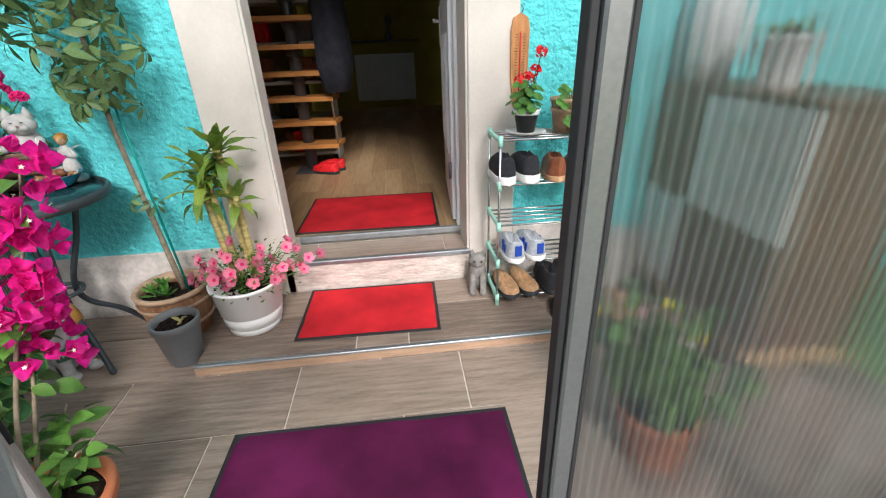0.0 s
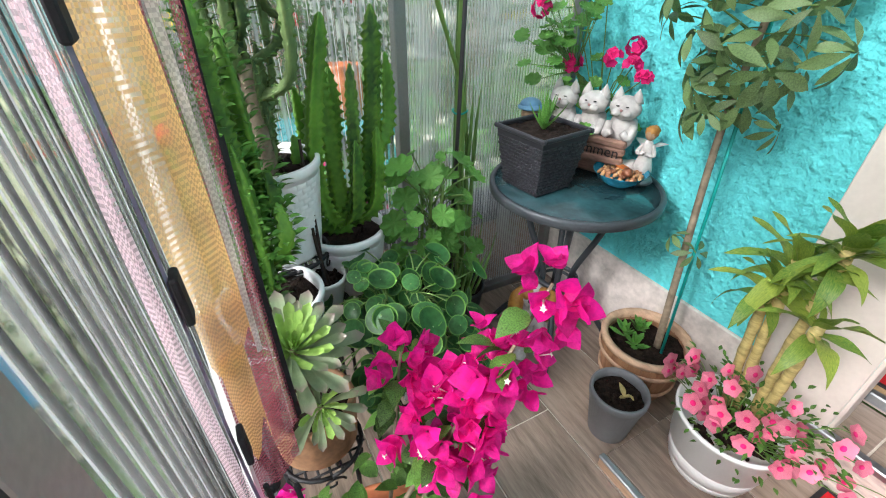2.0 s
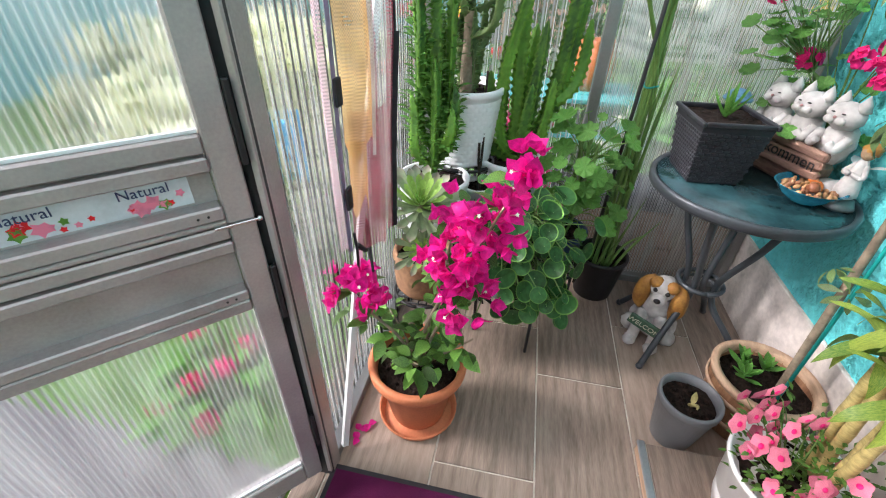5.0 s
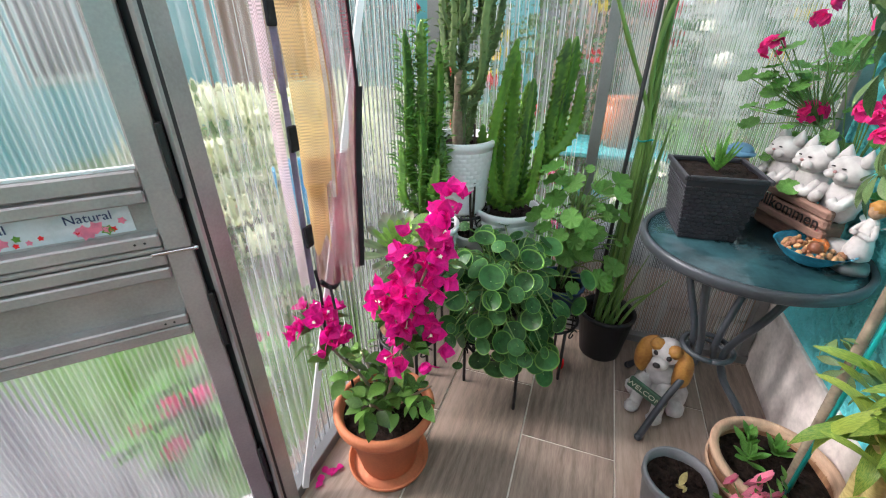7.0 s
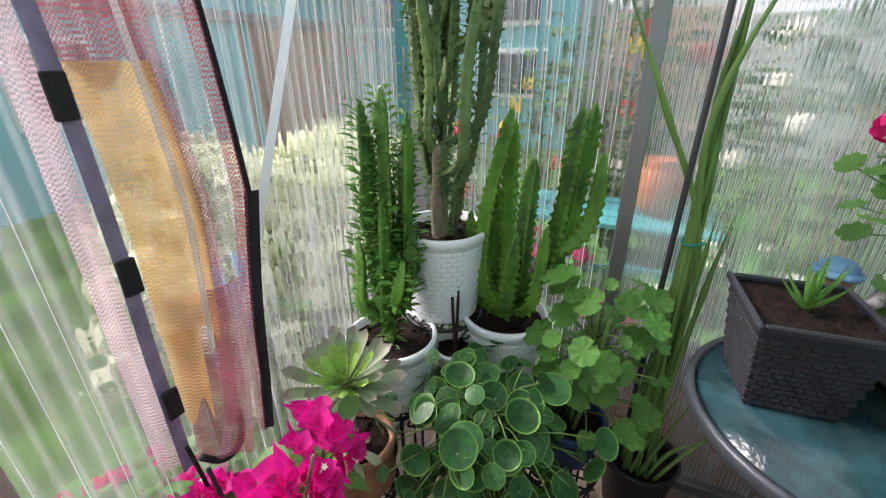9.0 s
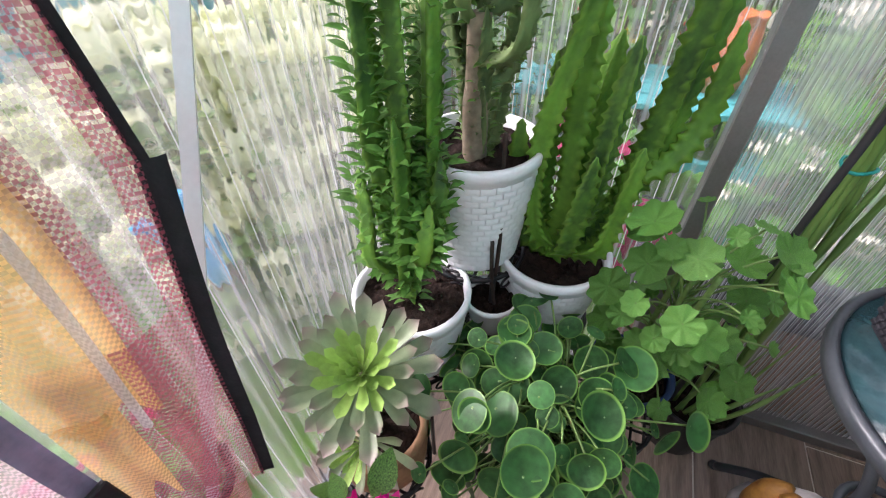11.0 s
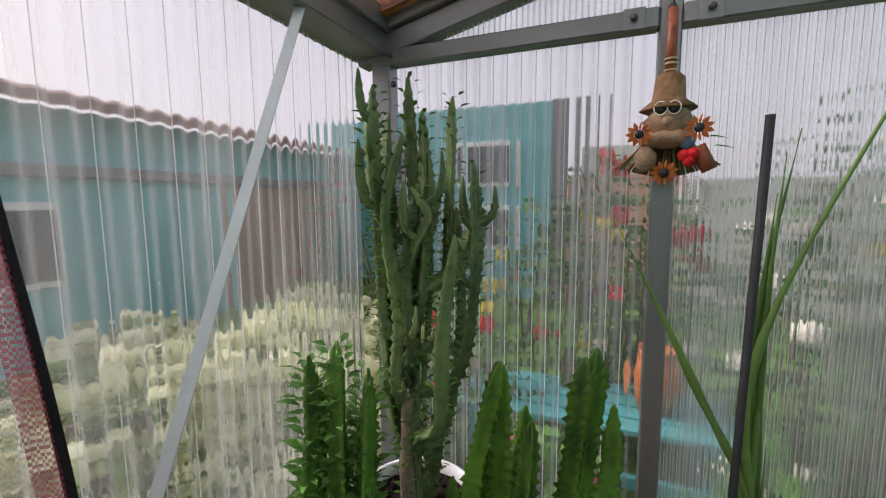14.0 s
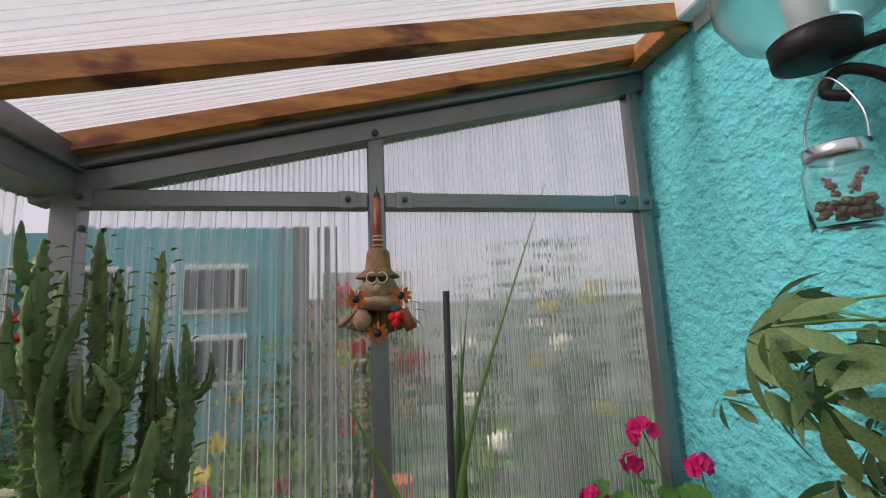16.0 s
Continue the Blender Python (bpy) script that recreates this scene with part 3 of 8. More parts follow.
# house wall with its door opening, paint surround and plinth
hw = Shape(M_STUCCO)
hw.box(((XW - 0.04 + DX0) / 2, YH + 0.055, 1.7), (DX0 - XW + 0.04, 0.11, 3.4), bev=0)
hw.box(((XW - 0.04 + DX0 - 0.1) / 2, YH + 0.18, 1.7), (DX0 - 0.1 - XW + 0.04, 0.14, 3.4), bev=0)
hw.box(((XE + 2 + DX1) / 2, YH + 0.125, 1.7), (XE + 2 - DX1, 0.25, 3.4), bev=0)
hw.box(((DX0 + DX1) / 2, YH + 0.125, (DZ + 3.4) / 2), (DX1 - DX0, 0.25, 3.4 - DZ), bev=0)
built("wall_north", hw)
sur = Shape(M_PLASTER)
sur.box(((-0.94 + DX0) / 2, YH - 0.004, 1.2), (DX0 + 0.94, 0.012, 2.4), bev=0.003)
sur.box(((0.385 + DX1) / 2, YH - 0.004, 1.2), (0.385 - DX1, 0.012, 2.4), bev=0.003)
sur.box(((DX0 + DX1) / 2, YH - 0.004, DZ + 0.055), (DX1 - DX0, 0.012, 0.11), bev=0.003)
sur.box((DX0 + 0.004, YH + 0.056, 1.17), (0.012, 0.112, 2.24), bev=0.003)
sur.box((DX1 - 0.004, YH + 0.125, 1.17), (0.012, 0.25, 2.24), bev=0.003)
built("trim_door_surround", sur)
pl = Shape(M_PLINTH)
pl.box(((XW - 0.94) / 2, YH - 0.006, 0.16), (-0.94 - XW, 0.016, 0.32), bev=0.004)
pl.box(((XE + 0.385) / 2, YH - 0.006, 0.16), (XE - 0.385, 0.016, 0.32), bev=0.004)
built("trim_plinth", pl)

# platform and steps before the door
built("step_platform", Shape(M_GROUT, M_EDGE).box((-0.27, 1.51, 0.022), (1.45, 0.5, 0.044)).box((-0.27, 1.256, 0.020), (1.46, 0.012, 0.040), 1))
built("trim_platform_strip", Shape(M_STRIP).box((-0.27, 1.256, 0.046), (1.462, 0.022, 0.012), bev=0.003))
st = Shape(M_STONE, M_GROUT)
st.box(((DX0 + DX1) / 2 - 0.02, 1.775, 0.118), (DX1 - DX0 + 0.04, 0.03, 0.148), 0, 0.006)
st.box(((DX0 + DX1) / 2, 1.89, 0.1), (DX1 - DX0, 0.2, 0.19), 1)
built("step_door", st)
built("trim_step_strip", Shape(M_STRIP).box(((DX0 + DX1) / 2 - 0.02, 1.768, 0.2), (DX1 - DX0 + 0.05, 0.03, 0.024), bev=0.004))
built("trim_threshold", Shape(M_STRIP).box(((DX0 + DX1) / 2, 2.005, 0.226), (DX1 - DX0, 0.03, 0.036), bev=0.004))

# hallway behind the door
HZ = 0.238
built("floor_hall", Shape(M_GROUT).box((-0.35, 4.75, HZ - 0.03), (2.3, 5.46, 0.05), bev=0))
hall = Shape(M_OCHRE)
hall.box((-1.55, 4.7, 1.5), (0.1, 5.4, 2.6), bev=0)
hall.box((-1.165, 2.085, 1.5), (0.67, 0.06, 2.6), bev=0)
built("wall_hall_west", hall)
built("wall_hall_east", Shape(M_HALL).box((0.72, 4.7, 1.5), (0.1, 5.4, 2.6), bev=0))
built("wall_hall_end", Shape(M_OCHRE).box((-0.35, 7.5, 1.5), (2.4, 0.1, 2.6), bev=0))
built("ceiling_hall", Shape(M_HALL).box((-0.35, 4.7, 2.85), (2.4, 5.6, 0.1), bev=0))
built("trim_door_frame", Shape(M_DOORW).box((DX0 - 0.10, 2.03, 1.26), (0.03, 0.05, 2.04)).box((DX1 + 0.0, 2.03, 1.26), (0.05, 0.05, 2.04)).box(((DX0 + DX1) / 2, 2.03, 2.27), (DX1 - DX0, 0.05, 0.06)))

# greenhouse frame: west gable
g = Shape(M_ALU)
g.box((XW, YS + 0.055, 0.955), (0.045, 0.05, 1.91))
g.box((XW, YH - 0.035, 1.12), (0.04, 0.034, 2.24))
g.box((XW, 1.02, 1.02), (0.04, 0.040, 2.04))
g.box((XW, (YS + YH) / 2, 0.02), (0.05, YH - YS, 0.04))
g.box((XW + 0.003, 0.70, 1.857), (0.04, 0.60, 0.038))
g.box((XW + 0.003, 1.38, 1.857), (0.04, 0.68, 0.038))
ang = math.atan(SLOPE)
tilt = Matrix.Rotation(ang, 4, "X")
g.box((XW, (YS + YH) / 2, roof_z((YS + YH) / 2) - 0.07), (0.05, 1.50, 0.05), m=tilt)
g.box((XW + 0.012, (YS + YH) / 2, roof_z((YS + YH) / 2) - 0.025), (0.06, 1.52, 0.035), m=tilt)
built("wall_west_frame", g)
plate = Shape(M_ALU, M_STEEL)
for y in (0.42, 0.955, 1.085, 1.66, 1.73):
    plate.box((XW + 0.025, y, 1.857), (0.006, 0.04, 0.04), 0, 0.001)
    plate.ball((XW + 0.033, y, 1.857), 0.007, 8, 6, 1)
for y, z in ((1.02, 2.02), (1.02, 1.867), (0.43, 1.79)):
    plate.ball((XW + 0.03, y, z), 0.008, 8, 6, 1)
built("trim_frame_bolts", plate)


def sheet(name, corners, mat, ribs, ribmat, pitch, off):
    """A fluted plastic panel: one sheet, and its webs as fine raised ribs."""
    s = Shape(mat)
    s.add(corners, [tuple(range(len(corners)))], 0, False)
    ob = built(name, s)
    ob.visible_shadow = False
    if ribs:
        r = Shape(ribmat)
        for a, b in ribs:
            a, b = Vector(a), Vector(b)
            o = Vector(off)
            w = (b - a).cross(o).normalized() * pitch
            r.add([a - w + o, b - w + o, b + o * 1.8, a + o * 1.8, b + w + o, a + w + o], [(0, 1, 2, 3), (3, 2, 4, 5)], 0, False)
        rb = part("rib", r, ob)
        rb["kind"] = "stuff"
        rb.visible_shadow = False
    return ob


def span(a, b, step):
    return [a + step * (i + 0.5) for i in range(int((b - a) / step))]


xg = XW - 0.008
sheet("window_1", [(xg, YS + 0.05, 0.04), (xg, 1.0, 0.04), (xg, 1.0, 1.837), (xg, YS + 0.05, 1.837)], M_SHEET_W,
      [((xg, y, 0.04), (xg, y, 1.837)) for y in span(YS + 0.06, 1.0, 0.032)], M_RIB, 0.0012, (0.002, 0, 0))
sheet("window_2", [(xg, 1.04, 0.04), (xg, YH - 0.06, 0.04), (xg, YH - 0.06, 1.837), (xg, 1.04, 1.837)], M_SHEET_F,
      [((xg, y, 0.04), (xg, y, 1.837)) for y in span(1.045, YH - 0.06, 0.0125)], M_RIB, 0.0009, (0.002, 0, 0))
sheet("window_3", [(xg, 0.46, 1.877), (xg, 1.0, 1.877), (xg, 1.0, roof_z(1.0) - 0.09)], M_SHEET_F,
      [((xg, y, 1.877), (xg, y, max(1.88, roof_z(y) - 0.095))) for y in span(0.55, 1.0, 0.0125)], M_RIB, 0.0009, (0.002, 0, 0))
sheet("window_4", [(xg, 1.04, 1.877), (xg, YH - 0.06, 1.877), (xg, YH - 0.06, roof_z(YH - 0.06) - 0.09), (xg, 1.04, roof_z(1.04) - 0.09)], M_SHEET_F,
      [((xg, y, 1.877), (xg, y, roof_z(y) - 0.095)) for y in span(1.045, YH - 0.06, 0.0125)], M_RIB, 0.0009, (0.002, 0, 0))

# front wall west of the doorway
f = Shape(M_ALU)
f.box(((XW - 0.74) / 2, YS, 0.02), (-0.74 - XW, 0.05, 0.04))
f.box(((XW + XE) / 2, YS + 0.025, 1.888), (XE - XW, 0.10, 0.055))
f.box(((XW + XE) / 2, YS + 0.045, 1.935), (XE - XW, 0.085, 0.05))
f.box((0.80, YS, 0.93), (0.05, 0.05, 1.86))
f.box((1.14, YS, 0.02), (0.7, 0.05, 0.04))
f.box((XE, YS + 0.02, 0.93), (0.05, 0.05, 1.86))
built("wall_south_frame", f)
built("trim_door_jamb", Shape(M_ALUD, M_ALUDARK).box((-0.758, YS, 0.93), (0.045, 0.055, 1.86)).box((-0.732, YS + 0.004, 0.93), (0.012, 0.045, 1.86), 1, 0.001).box((-0.725, YS + 0.022, 0.93), (0.008, 0.012, 1.80), 0, 0.001))
yg = YS - 0.008
sheet("window_5", [(XW + 0.03, yg, 0.04), (-0.775, yg, 0.04), (-0.775, yg, 1.862), (XW + 0.03, yg, 1.862)], M_SHEET_WX,
      [((x, yg, 0.04), (x, yg, 1.862)) for x in span(XW + 0.03, -0.76, 0.052)], M_RIB, 0.0007, (0, 0.002, 0))
sheet("window_6", [(0.82, yg, 0.04), (XE, yg, 0.04), (XE, yg, 1.862), (0.82, yg, 1.862)], M_SHEET_WX, [], M_RIB, 0.001, (0, 0.002, 0))
sheet("window_7", [(XE, YS, 0.0), (XE, YH, 0.0), (XE, YH, roof_z(YH)), (XE, YS, 1.93)], M_SHEET_W, [], M_RIB, 0.001, (0, 0.002, 0))
rs = [(x, y) for x, y in ((XW - 0.06, YS - 0.08), (XE, YS - 0.08), (XE, YH), (XW - 0.06, YH))]
roof = sheet("roof_sheet", [(x, y, roof_z(y) + 0.045) for x, y in rs], M_SHEET_R,
             [((x, YS, roof_z(YS) + 0.045), (x, YH, roof_z(YH) + 0.045)) for x in span(XW, 0.4, 0.02)], M_RIB, 0.001, (0, 0, -0.002))

# brace across the front wall
built("trim_brace", Shape(M_BRACE).tube([(-1.60, 0.390, 1.895), (-0.80, 0.372, 0.04)], 0.012, 4, smooth=False))

# rafters
def rafter(x0, x1, w, h, drop):
    a, b = Vector((x0, 0.36, roof_z(0.36) - drop)), Vector((x1, YH, roof_z(YH)))
    d = (b - a).normalized()
    s = Vector((1, 0, 0))
    u = s.cross(d).normalized()
    vs = []
    for i in range(9):
        p = a + (b - a) * i / 8
        e = 0.0025 * math.sin(i * 2.3 + x0 * 9)
        vs += [p - s * w / 2 - u * (h / 2 + e), p + s * w / 2 - u * (h / 2 - e), p + s * w / 2 + u * h / 2, p - s * w / 2 + u * h / 2]
    fs = [(0, 1, 2, 3), (32, 35, 34, 33)]
    for i in range(8):
        for j in range(4):
            p, q = i * 4 + j, i * 4 + (j + 1) % 4
            fs.append((p, p + 4, q + 4, q))
    built("ceiling_rafter", Shape(M_RAFTER).add(vs, fs, 0, False))


rafter(-1.60, -1.69, 0.040, 0.045, 0.0)
rafter(-1.838, -1.838, 0.034, 0.040, 0.0)
built("trim_wall_batten", Shape(M_RAFTER).box((-1.77, YH - 0.03, roof_z(YH) - 0.02), (0.17, 0.05, 0.05)))
built("trim_wall_flashing", Shape(M_BRACE).box((-0.10, YH - 0.028, roof_z(YH) - 0.030), (3.14, 0.050, 0.012), bev=0.002).box((-0.10, YH - 0.052, roof_z(YH) - 0.008), (3.14, 0.006, 0.05), bev=0.002).box((-0.10, YH - 0.006, roof_z(YH) - 0.045), (3.14, 0.008, 0.03), bev=0.002))

# right door panel, slid aside before the wall
dr = thing("sliding_door_panel", (0.02, 0.235, 0.0), "grey aluminium sliding door panel with frosted fluted sheet, slid open", "door")
part("frame", Shape(M_ALU).box((0.012, 0, 0.93), (0.024, 0.035, 1.84)).box((0.80, 0, 0.93), (0.045, 0.035, 1.84)).box((0.41, 0, 0.03), (0.74, 0.03, 0.05)).box((0.41, 0, 1.82), (0.74, 0.03, 0.05)), dr)
part("seal", Shape(M_ALUDARK).box((-0.005, 0, 0.93), (0.008, 0.02, 1.8), bev=0.001).box((0.027, -0.01, 0.93), (0.006, 0.012, 1.75), bev=0.001), dr)
pn = part("pane", Shape(M_SHEET_C).add([(0.024, 0, 0.05), (0.78, 0, 0.05), (0.78, 0, 1.8), (0.024, 0, 1.8)], [(0, 1, 2, 3)], 0, False), dr)
pn.visible_shadow = False

# left door: an upper and a lower leaf, swung outward together on their hinges
LEAF_TURN = -44.0
LEAF_W = 0.70


def door_half(name, z0, z1, rails, panels, label):
    lf = thing(name, (-0.722, YS - 0.002, 0.0), label, "door", "halves of the greenhouse door", LEAF_TURN)
    for x in (0.024, LEAF_W - 0.024):
        part("stile", Shape(M_ALUD).box((x, 0, (z0 + z1) / 2), (0.044, 0.034, z1 - z0), bev=0.003), lf)
    for a, b, d in rails:
        part("rail", Shape(M_ALUD).box((LEAF_W / 2, 0.001, (a + b) / 2), (LEAF_W - 0.094, d, b - a), bev=0.003), lf)
    for a, b in panels:
        part("panel", Shape(M_ALUD).box((LEAF_W / 2, -0.010, (a + b) / 2), (LEAF_W - 0.094, 0.008, b - a), bev=0.001), lf)
    return lf


def leaf_pane(lf, z0, z1):
    q = part("pane", Shape(M_SHEET_FX).add([(0.046, -0.004, z0), (LEAF_W - 0.046, -0.004, z0), (LEAF_W - 0.046, -0.004, z1), (0.046, -0.004, z1)], [(0, 1, 2, 3)], 0, False), lf)
    q.visible_shadow = False
    part("bead", Shape(M_BRACE).box((LEAF_W / 2, 0.004, z0 + 0.003), (LEAF_W - 0.096, 0.008, 0.006), bev=0.001), lf, "bright glazing bead")


up = door_half("door_leaf", 0.889, 1.845, ((1.80, 1.845, 0.034), (1.012, 1.042, 0.032), (0.985, 1.008, 0.040), (0.902, 0.926, 0.042), (0.889, 0.899, 0.034)), ((0.924, 0.987),),
               "upper grey aluminium greenhouse door leaf with fluted pane, standing open")
leaf_pane(up, 1.042, 1.80)
low = door_half("door_leaf", 0.05, 0.886, ((0.862, 0.886, 0.034), (0.836, 0.858, 0.040), (0.730, 0.752, 0.042), (0.700, 0.726, 0.034), (0.05, 0.12, 0.034)), ((0.750, 0.838),),
                "lower grey aluminium greenhouse door leaf with fluted pane, standing open")
leaf_pane(low, 0.12, 0.70)
part("latch", Shape(M_CHROME).box((0.03, 0.019, 0.8875), (0.075, 0.006, 0.005), bev=0.001).ball((-0.004, 0.019, 0.8875), 0.005, 8, 6), low, "bright edge strip")
for lf, zs in ((up, (1.05, 1.45)), (low, (0.25, 0.72))):
    for z in zs:
        part("hinge", Shape(M_BLACKP).box((-0.004, 0.016, z), (0.010, 0.014, 0.13), bev=0.002), lf, "black plastic hinge")
    part("screw", Shape(M_BLACKP).ball((0.07, 0.023, 0.914 if lf is up else 0.741), 0.0022, 6, 4).ball((0.085, 0.023, 0.914 if lf is up else 0.741), 0.0022, 6, 4), lf)
band = part("paper_band", Shape(M_PAPER).box((0.30, -0.0048, 0.955), (0.44, 0.002, 0.048), 0, 0), up, "printed paper band with flowers")
for x in (0.14, 0.28, 0.42):
    writing("lettering", "Natural", 0.022, M_INK, pose(x, -0.0032, 0.966, 90, 0, 180), band, 0.0004)
bl = Shape(M_PINK, M_LEAF, M_REDP)
for i in range(34):
    bl.disc(facing((U(0.09, 0.51), -0.003, U(0.936, 0.957)), (0, 1, 0), U(0, 6)), U(0.004, 0.011), 5, 0.25, 0.02, 10, rng.choice((0, 0, 1, 2)))
part("print", bl, band)["kind"] = "stuff"

# ---- outside the panes ----
def bush(name, c, r, leaf_mat, flower_mat, label, n=420, fn=60, fr=0.07, cat="bush"):
    t = thing(name, (c[0], c[1], -0.03), label, cat)
    s = Shape(leaf_mat)
    core = Shape(M_STEM)
    for i in range(7):
        a = i * 0.9
        core.tube(curve((0, 0, 0), (0.2 * r[0] * math.cos(a), 0.2 * r[1] * math.sin(a), c[2] * 0.6), (0.6 * r[0] * math.cos(a), 0.6 * r[1] * math.sin(a), c[2] + 0.5 * r[2]), n=4), 0.012, 5)
    part("trunk", core, t)
    for i in range(n):
        d = Vector((rng.gauss(0, 1), rng.gauss(0, 1), rng.gauss(0, 1))).normalized() * U(0.55, 1.05)
        p = Vector((d.x * r[0], d.y * r[1], c[2] + d.z * r[2]))
        if p.z < 0.02:
            continue
        s.leaf(aim(p, (d.x + U(-.5, .5), d.y + U(-.5, .5), d.z * 0.4 + U(-.4, .3)), U(-.5, .5)), U(0.07, 0.13), U(0.045, 0.08), 0.5, 0.2, 3)
    q = part("crown", s, t)
    q["kind"] = "stuff"
    if fn:
        fl = Shape(flower_mat)
        for i in range(fn):
            d = Vector((rng.gauss(0, 1), rng.gauss(0, 1), rng.gauss(0.3, 0.8))).normalized()
            p = Vector((d.x * r[0], d.y * r[1], c[2] + d.z * r[2])) * 1.0
            if p.z < 0.05:
                continue
            for j in range(9):
                e = Vector((rng.gauss(0, 1), rng.gauss(0, 1), rng.gauss(0, 1))).normalized()
                fl.disc(facing(p + e * fr * 0.8, e), fr * 0.55, 4, 0.2, -0.15, 8)
        q = part("blossom", fl, t)
        q["kind"] = "stuff"
    return t


for x, y, z, n in ((-1.95, -0.62, 0.50, 130), (-2.7, -0.6, 0.46, 110), (-3.4, -0.9, 0.42, 70), (-2.3, -1.35, 0.44, 70), (-1.75, -0.40, 0.30, 46), (-2.35, -0.28, 0.36, 90), (-3.1, -0.25, 0.36, 80)):
    bush("hydrangea_bush", (x, y, z), (0.52, 0.40, 0.46), M_HYDL, M_HYDF, "hydrangea bush with pale green-white flower heads", 230, n, 0.075)
bush("rose_bush", (-0.95, -0.05, 0.16), (0.28, 0.16, 0.15), M_GERL, M_HOTPINK, "low bush with bright pink flowers", 120, 16, 0.035)
bush("rose_bush", (-2.75, 0.25, 0.55), (0.3, 0.3, 0.5), M_HEDGE, M_REDP, "garden bush with red flowers", 220, 12, 0.05)
bush("conifer_shrub", (-3.5, 0.62, 0.78), (0.6, 0.45, 0.80), M_HEDGE, M_YELLOW, "dense dark green garden shrub", 460, 8, 0.05)
bush("conifer_shrub", (-3.0, 1.75, 0.72), (0.6, 0.5, 0.85), M_HEDGE, M_CREAM, "garden shrub with a few pale flowers", 460, 22, 0.05)
bush("conifer_shrub", (-3.9, 1.3, 0.75), (0.6, 0.5, 0.85), M_HEDGE, M_CREAM, "tall dark green garden shrub", 420, 8, 0.05)
bush("flower_bush", (-2.45, 1.45, 0.35), (0.28, 0.3, 0.38), M_GERL, M_CREAM, "light green bush with cream flowers", 220, 18, 0.04)
bush("rose_bush", (-2.45, 0.72, 0.36), (0.25, 0.2, 0.32), M_GERL, M_HOTPINK, "garden bush with pink flowers", 160, 10, 0.05)
bush("conifer_shrub", (-5.2, -1.6, 1.0), (0.8, 0.8, 0.9), M_HEDGE, M_REDP, "tall green shrub with red flowers", 380, 14, 0.06)

# two bushes added east of the greenhouse to imitate the door pane's garden reflection
bush("rose_bush", (2.2, 0.95, 0.75), (0.4, 0.5, 0.6), M_HEDGE, M_REDP, "added bush with red flowers, standing in for the garden reflected in the door pane", 260, 26, 0.07)
bush("flower_bush", (2.1, 0.15, 0.35), (0.4, 0.4, 0.38), M_GERL, M_YELLOW, "added light green bush with yellow flowers, standing in for the door pane's reflection", 240, 14, 0.05)

bush("conifer_shrub", (-4.4, 2.5, 1.15), (0.8, 0.8, 1.05), M_HEDGE, M_CREAM, "tall dark green garden conifer", 620, 6, 0.05)
bush("conifer_shrub", (-3.7, 0.95, 0.95), (0.55, 0.45, 0.85), M_HEDGE, M_REDP, "dark green garden shrub with red flowers", 520, 16, 0.06)
bush("conifer_shrub", (-3.4, 2.4, 0.85), (0.55, 0.5, 0.9), M_HEDGE, M_YELLOW, "dark green garden shrub with yellow flowers", 460, 10, 0.05)

raised = thing("raised_bed", (-1.975, 1.35, -0.03), "raised bed of brown planks with a dark top board", "raised bed")
for z, m in ((0.09, M_NBROWN), (0.27, M_NBROWN), (0.45, M_STEEL)):
    part("plank", Shape(m).box((0, 0, z), (0.035, 0.84, 0.17), bev=0.006), raised, "dark grey board" if m is M_STEEL else "")
pot_o = solid("garden_vase", Shape(M_ORANGE).lathe([(0.09, 0), (0.16, 0.1), (0.18, 0.25), (0.14, 0.36), (0.11, 0.40), (0.13, 0.44), (0.11, 0.44), (0.1, 0.4)], seg=24), "glazed orange garden vase on the bench", "vase", Matrix.Translation((-2.95, 1.12, 0.604)) @ Matrix.Scale(0.62, 4))
bench = thing("garden_bench", (-2.95, 0.85, -0.03), "turquoise painted garden bench with slats", "bench")
for i in range(4):
    part("slat", Shape(M_TEALP).box((-0.18 + i * 0.12, 0, 0.62), (0.10, 1.1, 0.03), bev=0.006), bench)
for x in (-0.2, 0.2):
    for y in (-0.48, 0.48):
        part("leg", Shape(M_TEALP).box((x, y, 0.302), (0.06, 0.06, 0.604), bev=0.006), bench)
part("rail", Shape(M_TEALP).box((0.2, 0, 0.4), (0.03, 0.9, 0.06), bev=0.006), bench)
bk = thing("bucket", (-2.45, 1.0, -0.03), "magenta plastic bucket standing in the garden", "bucket")
part("body", Shape(M_HOTPINK).lathe([(0.085, 0), (0.09, 0.006), (0.118, 0.30), (0.126, 0.305), (0.126, 0.318), (0.114, 0.318), (0.105, 0.29), (0.08, 0.02), (0, 0.02)], seg=28), bk)
part("handle", Shape(M_STEEL).tube(curve((0, -0.12, 0.31), (0.03, -0.09, 0.40), (0.04, 0, 0.43), (0.03, 0.09, 0.40), (0, 0.12, 0.31), n=5), 0.004, 6), bk)
tool = thing("garden_stake", (-1.395, 0.10, -0.09), "bright blue forked plastic garden stake beside the hydrangeas", "garden stake")
part("pole", Shape(M_STEEL).tube([(0, 0, 0.055), (0, 0, 0.70)], 0.006, 8), tool)
part("arm", Shape(M_BLUEP).tube(curve((0, 0, 0.68), (0.045, 0, 0.80), (0.10, 0, 0.92), n=4), [0.016, 0.018, 0.02, 0.021, 0.021, 0.021, 0.02, 0.018, 0.014], 8), tool)
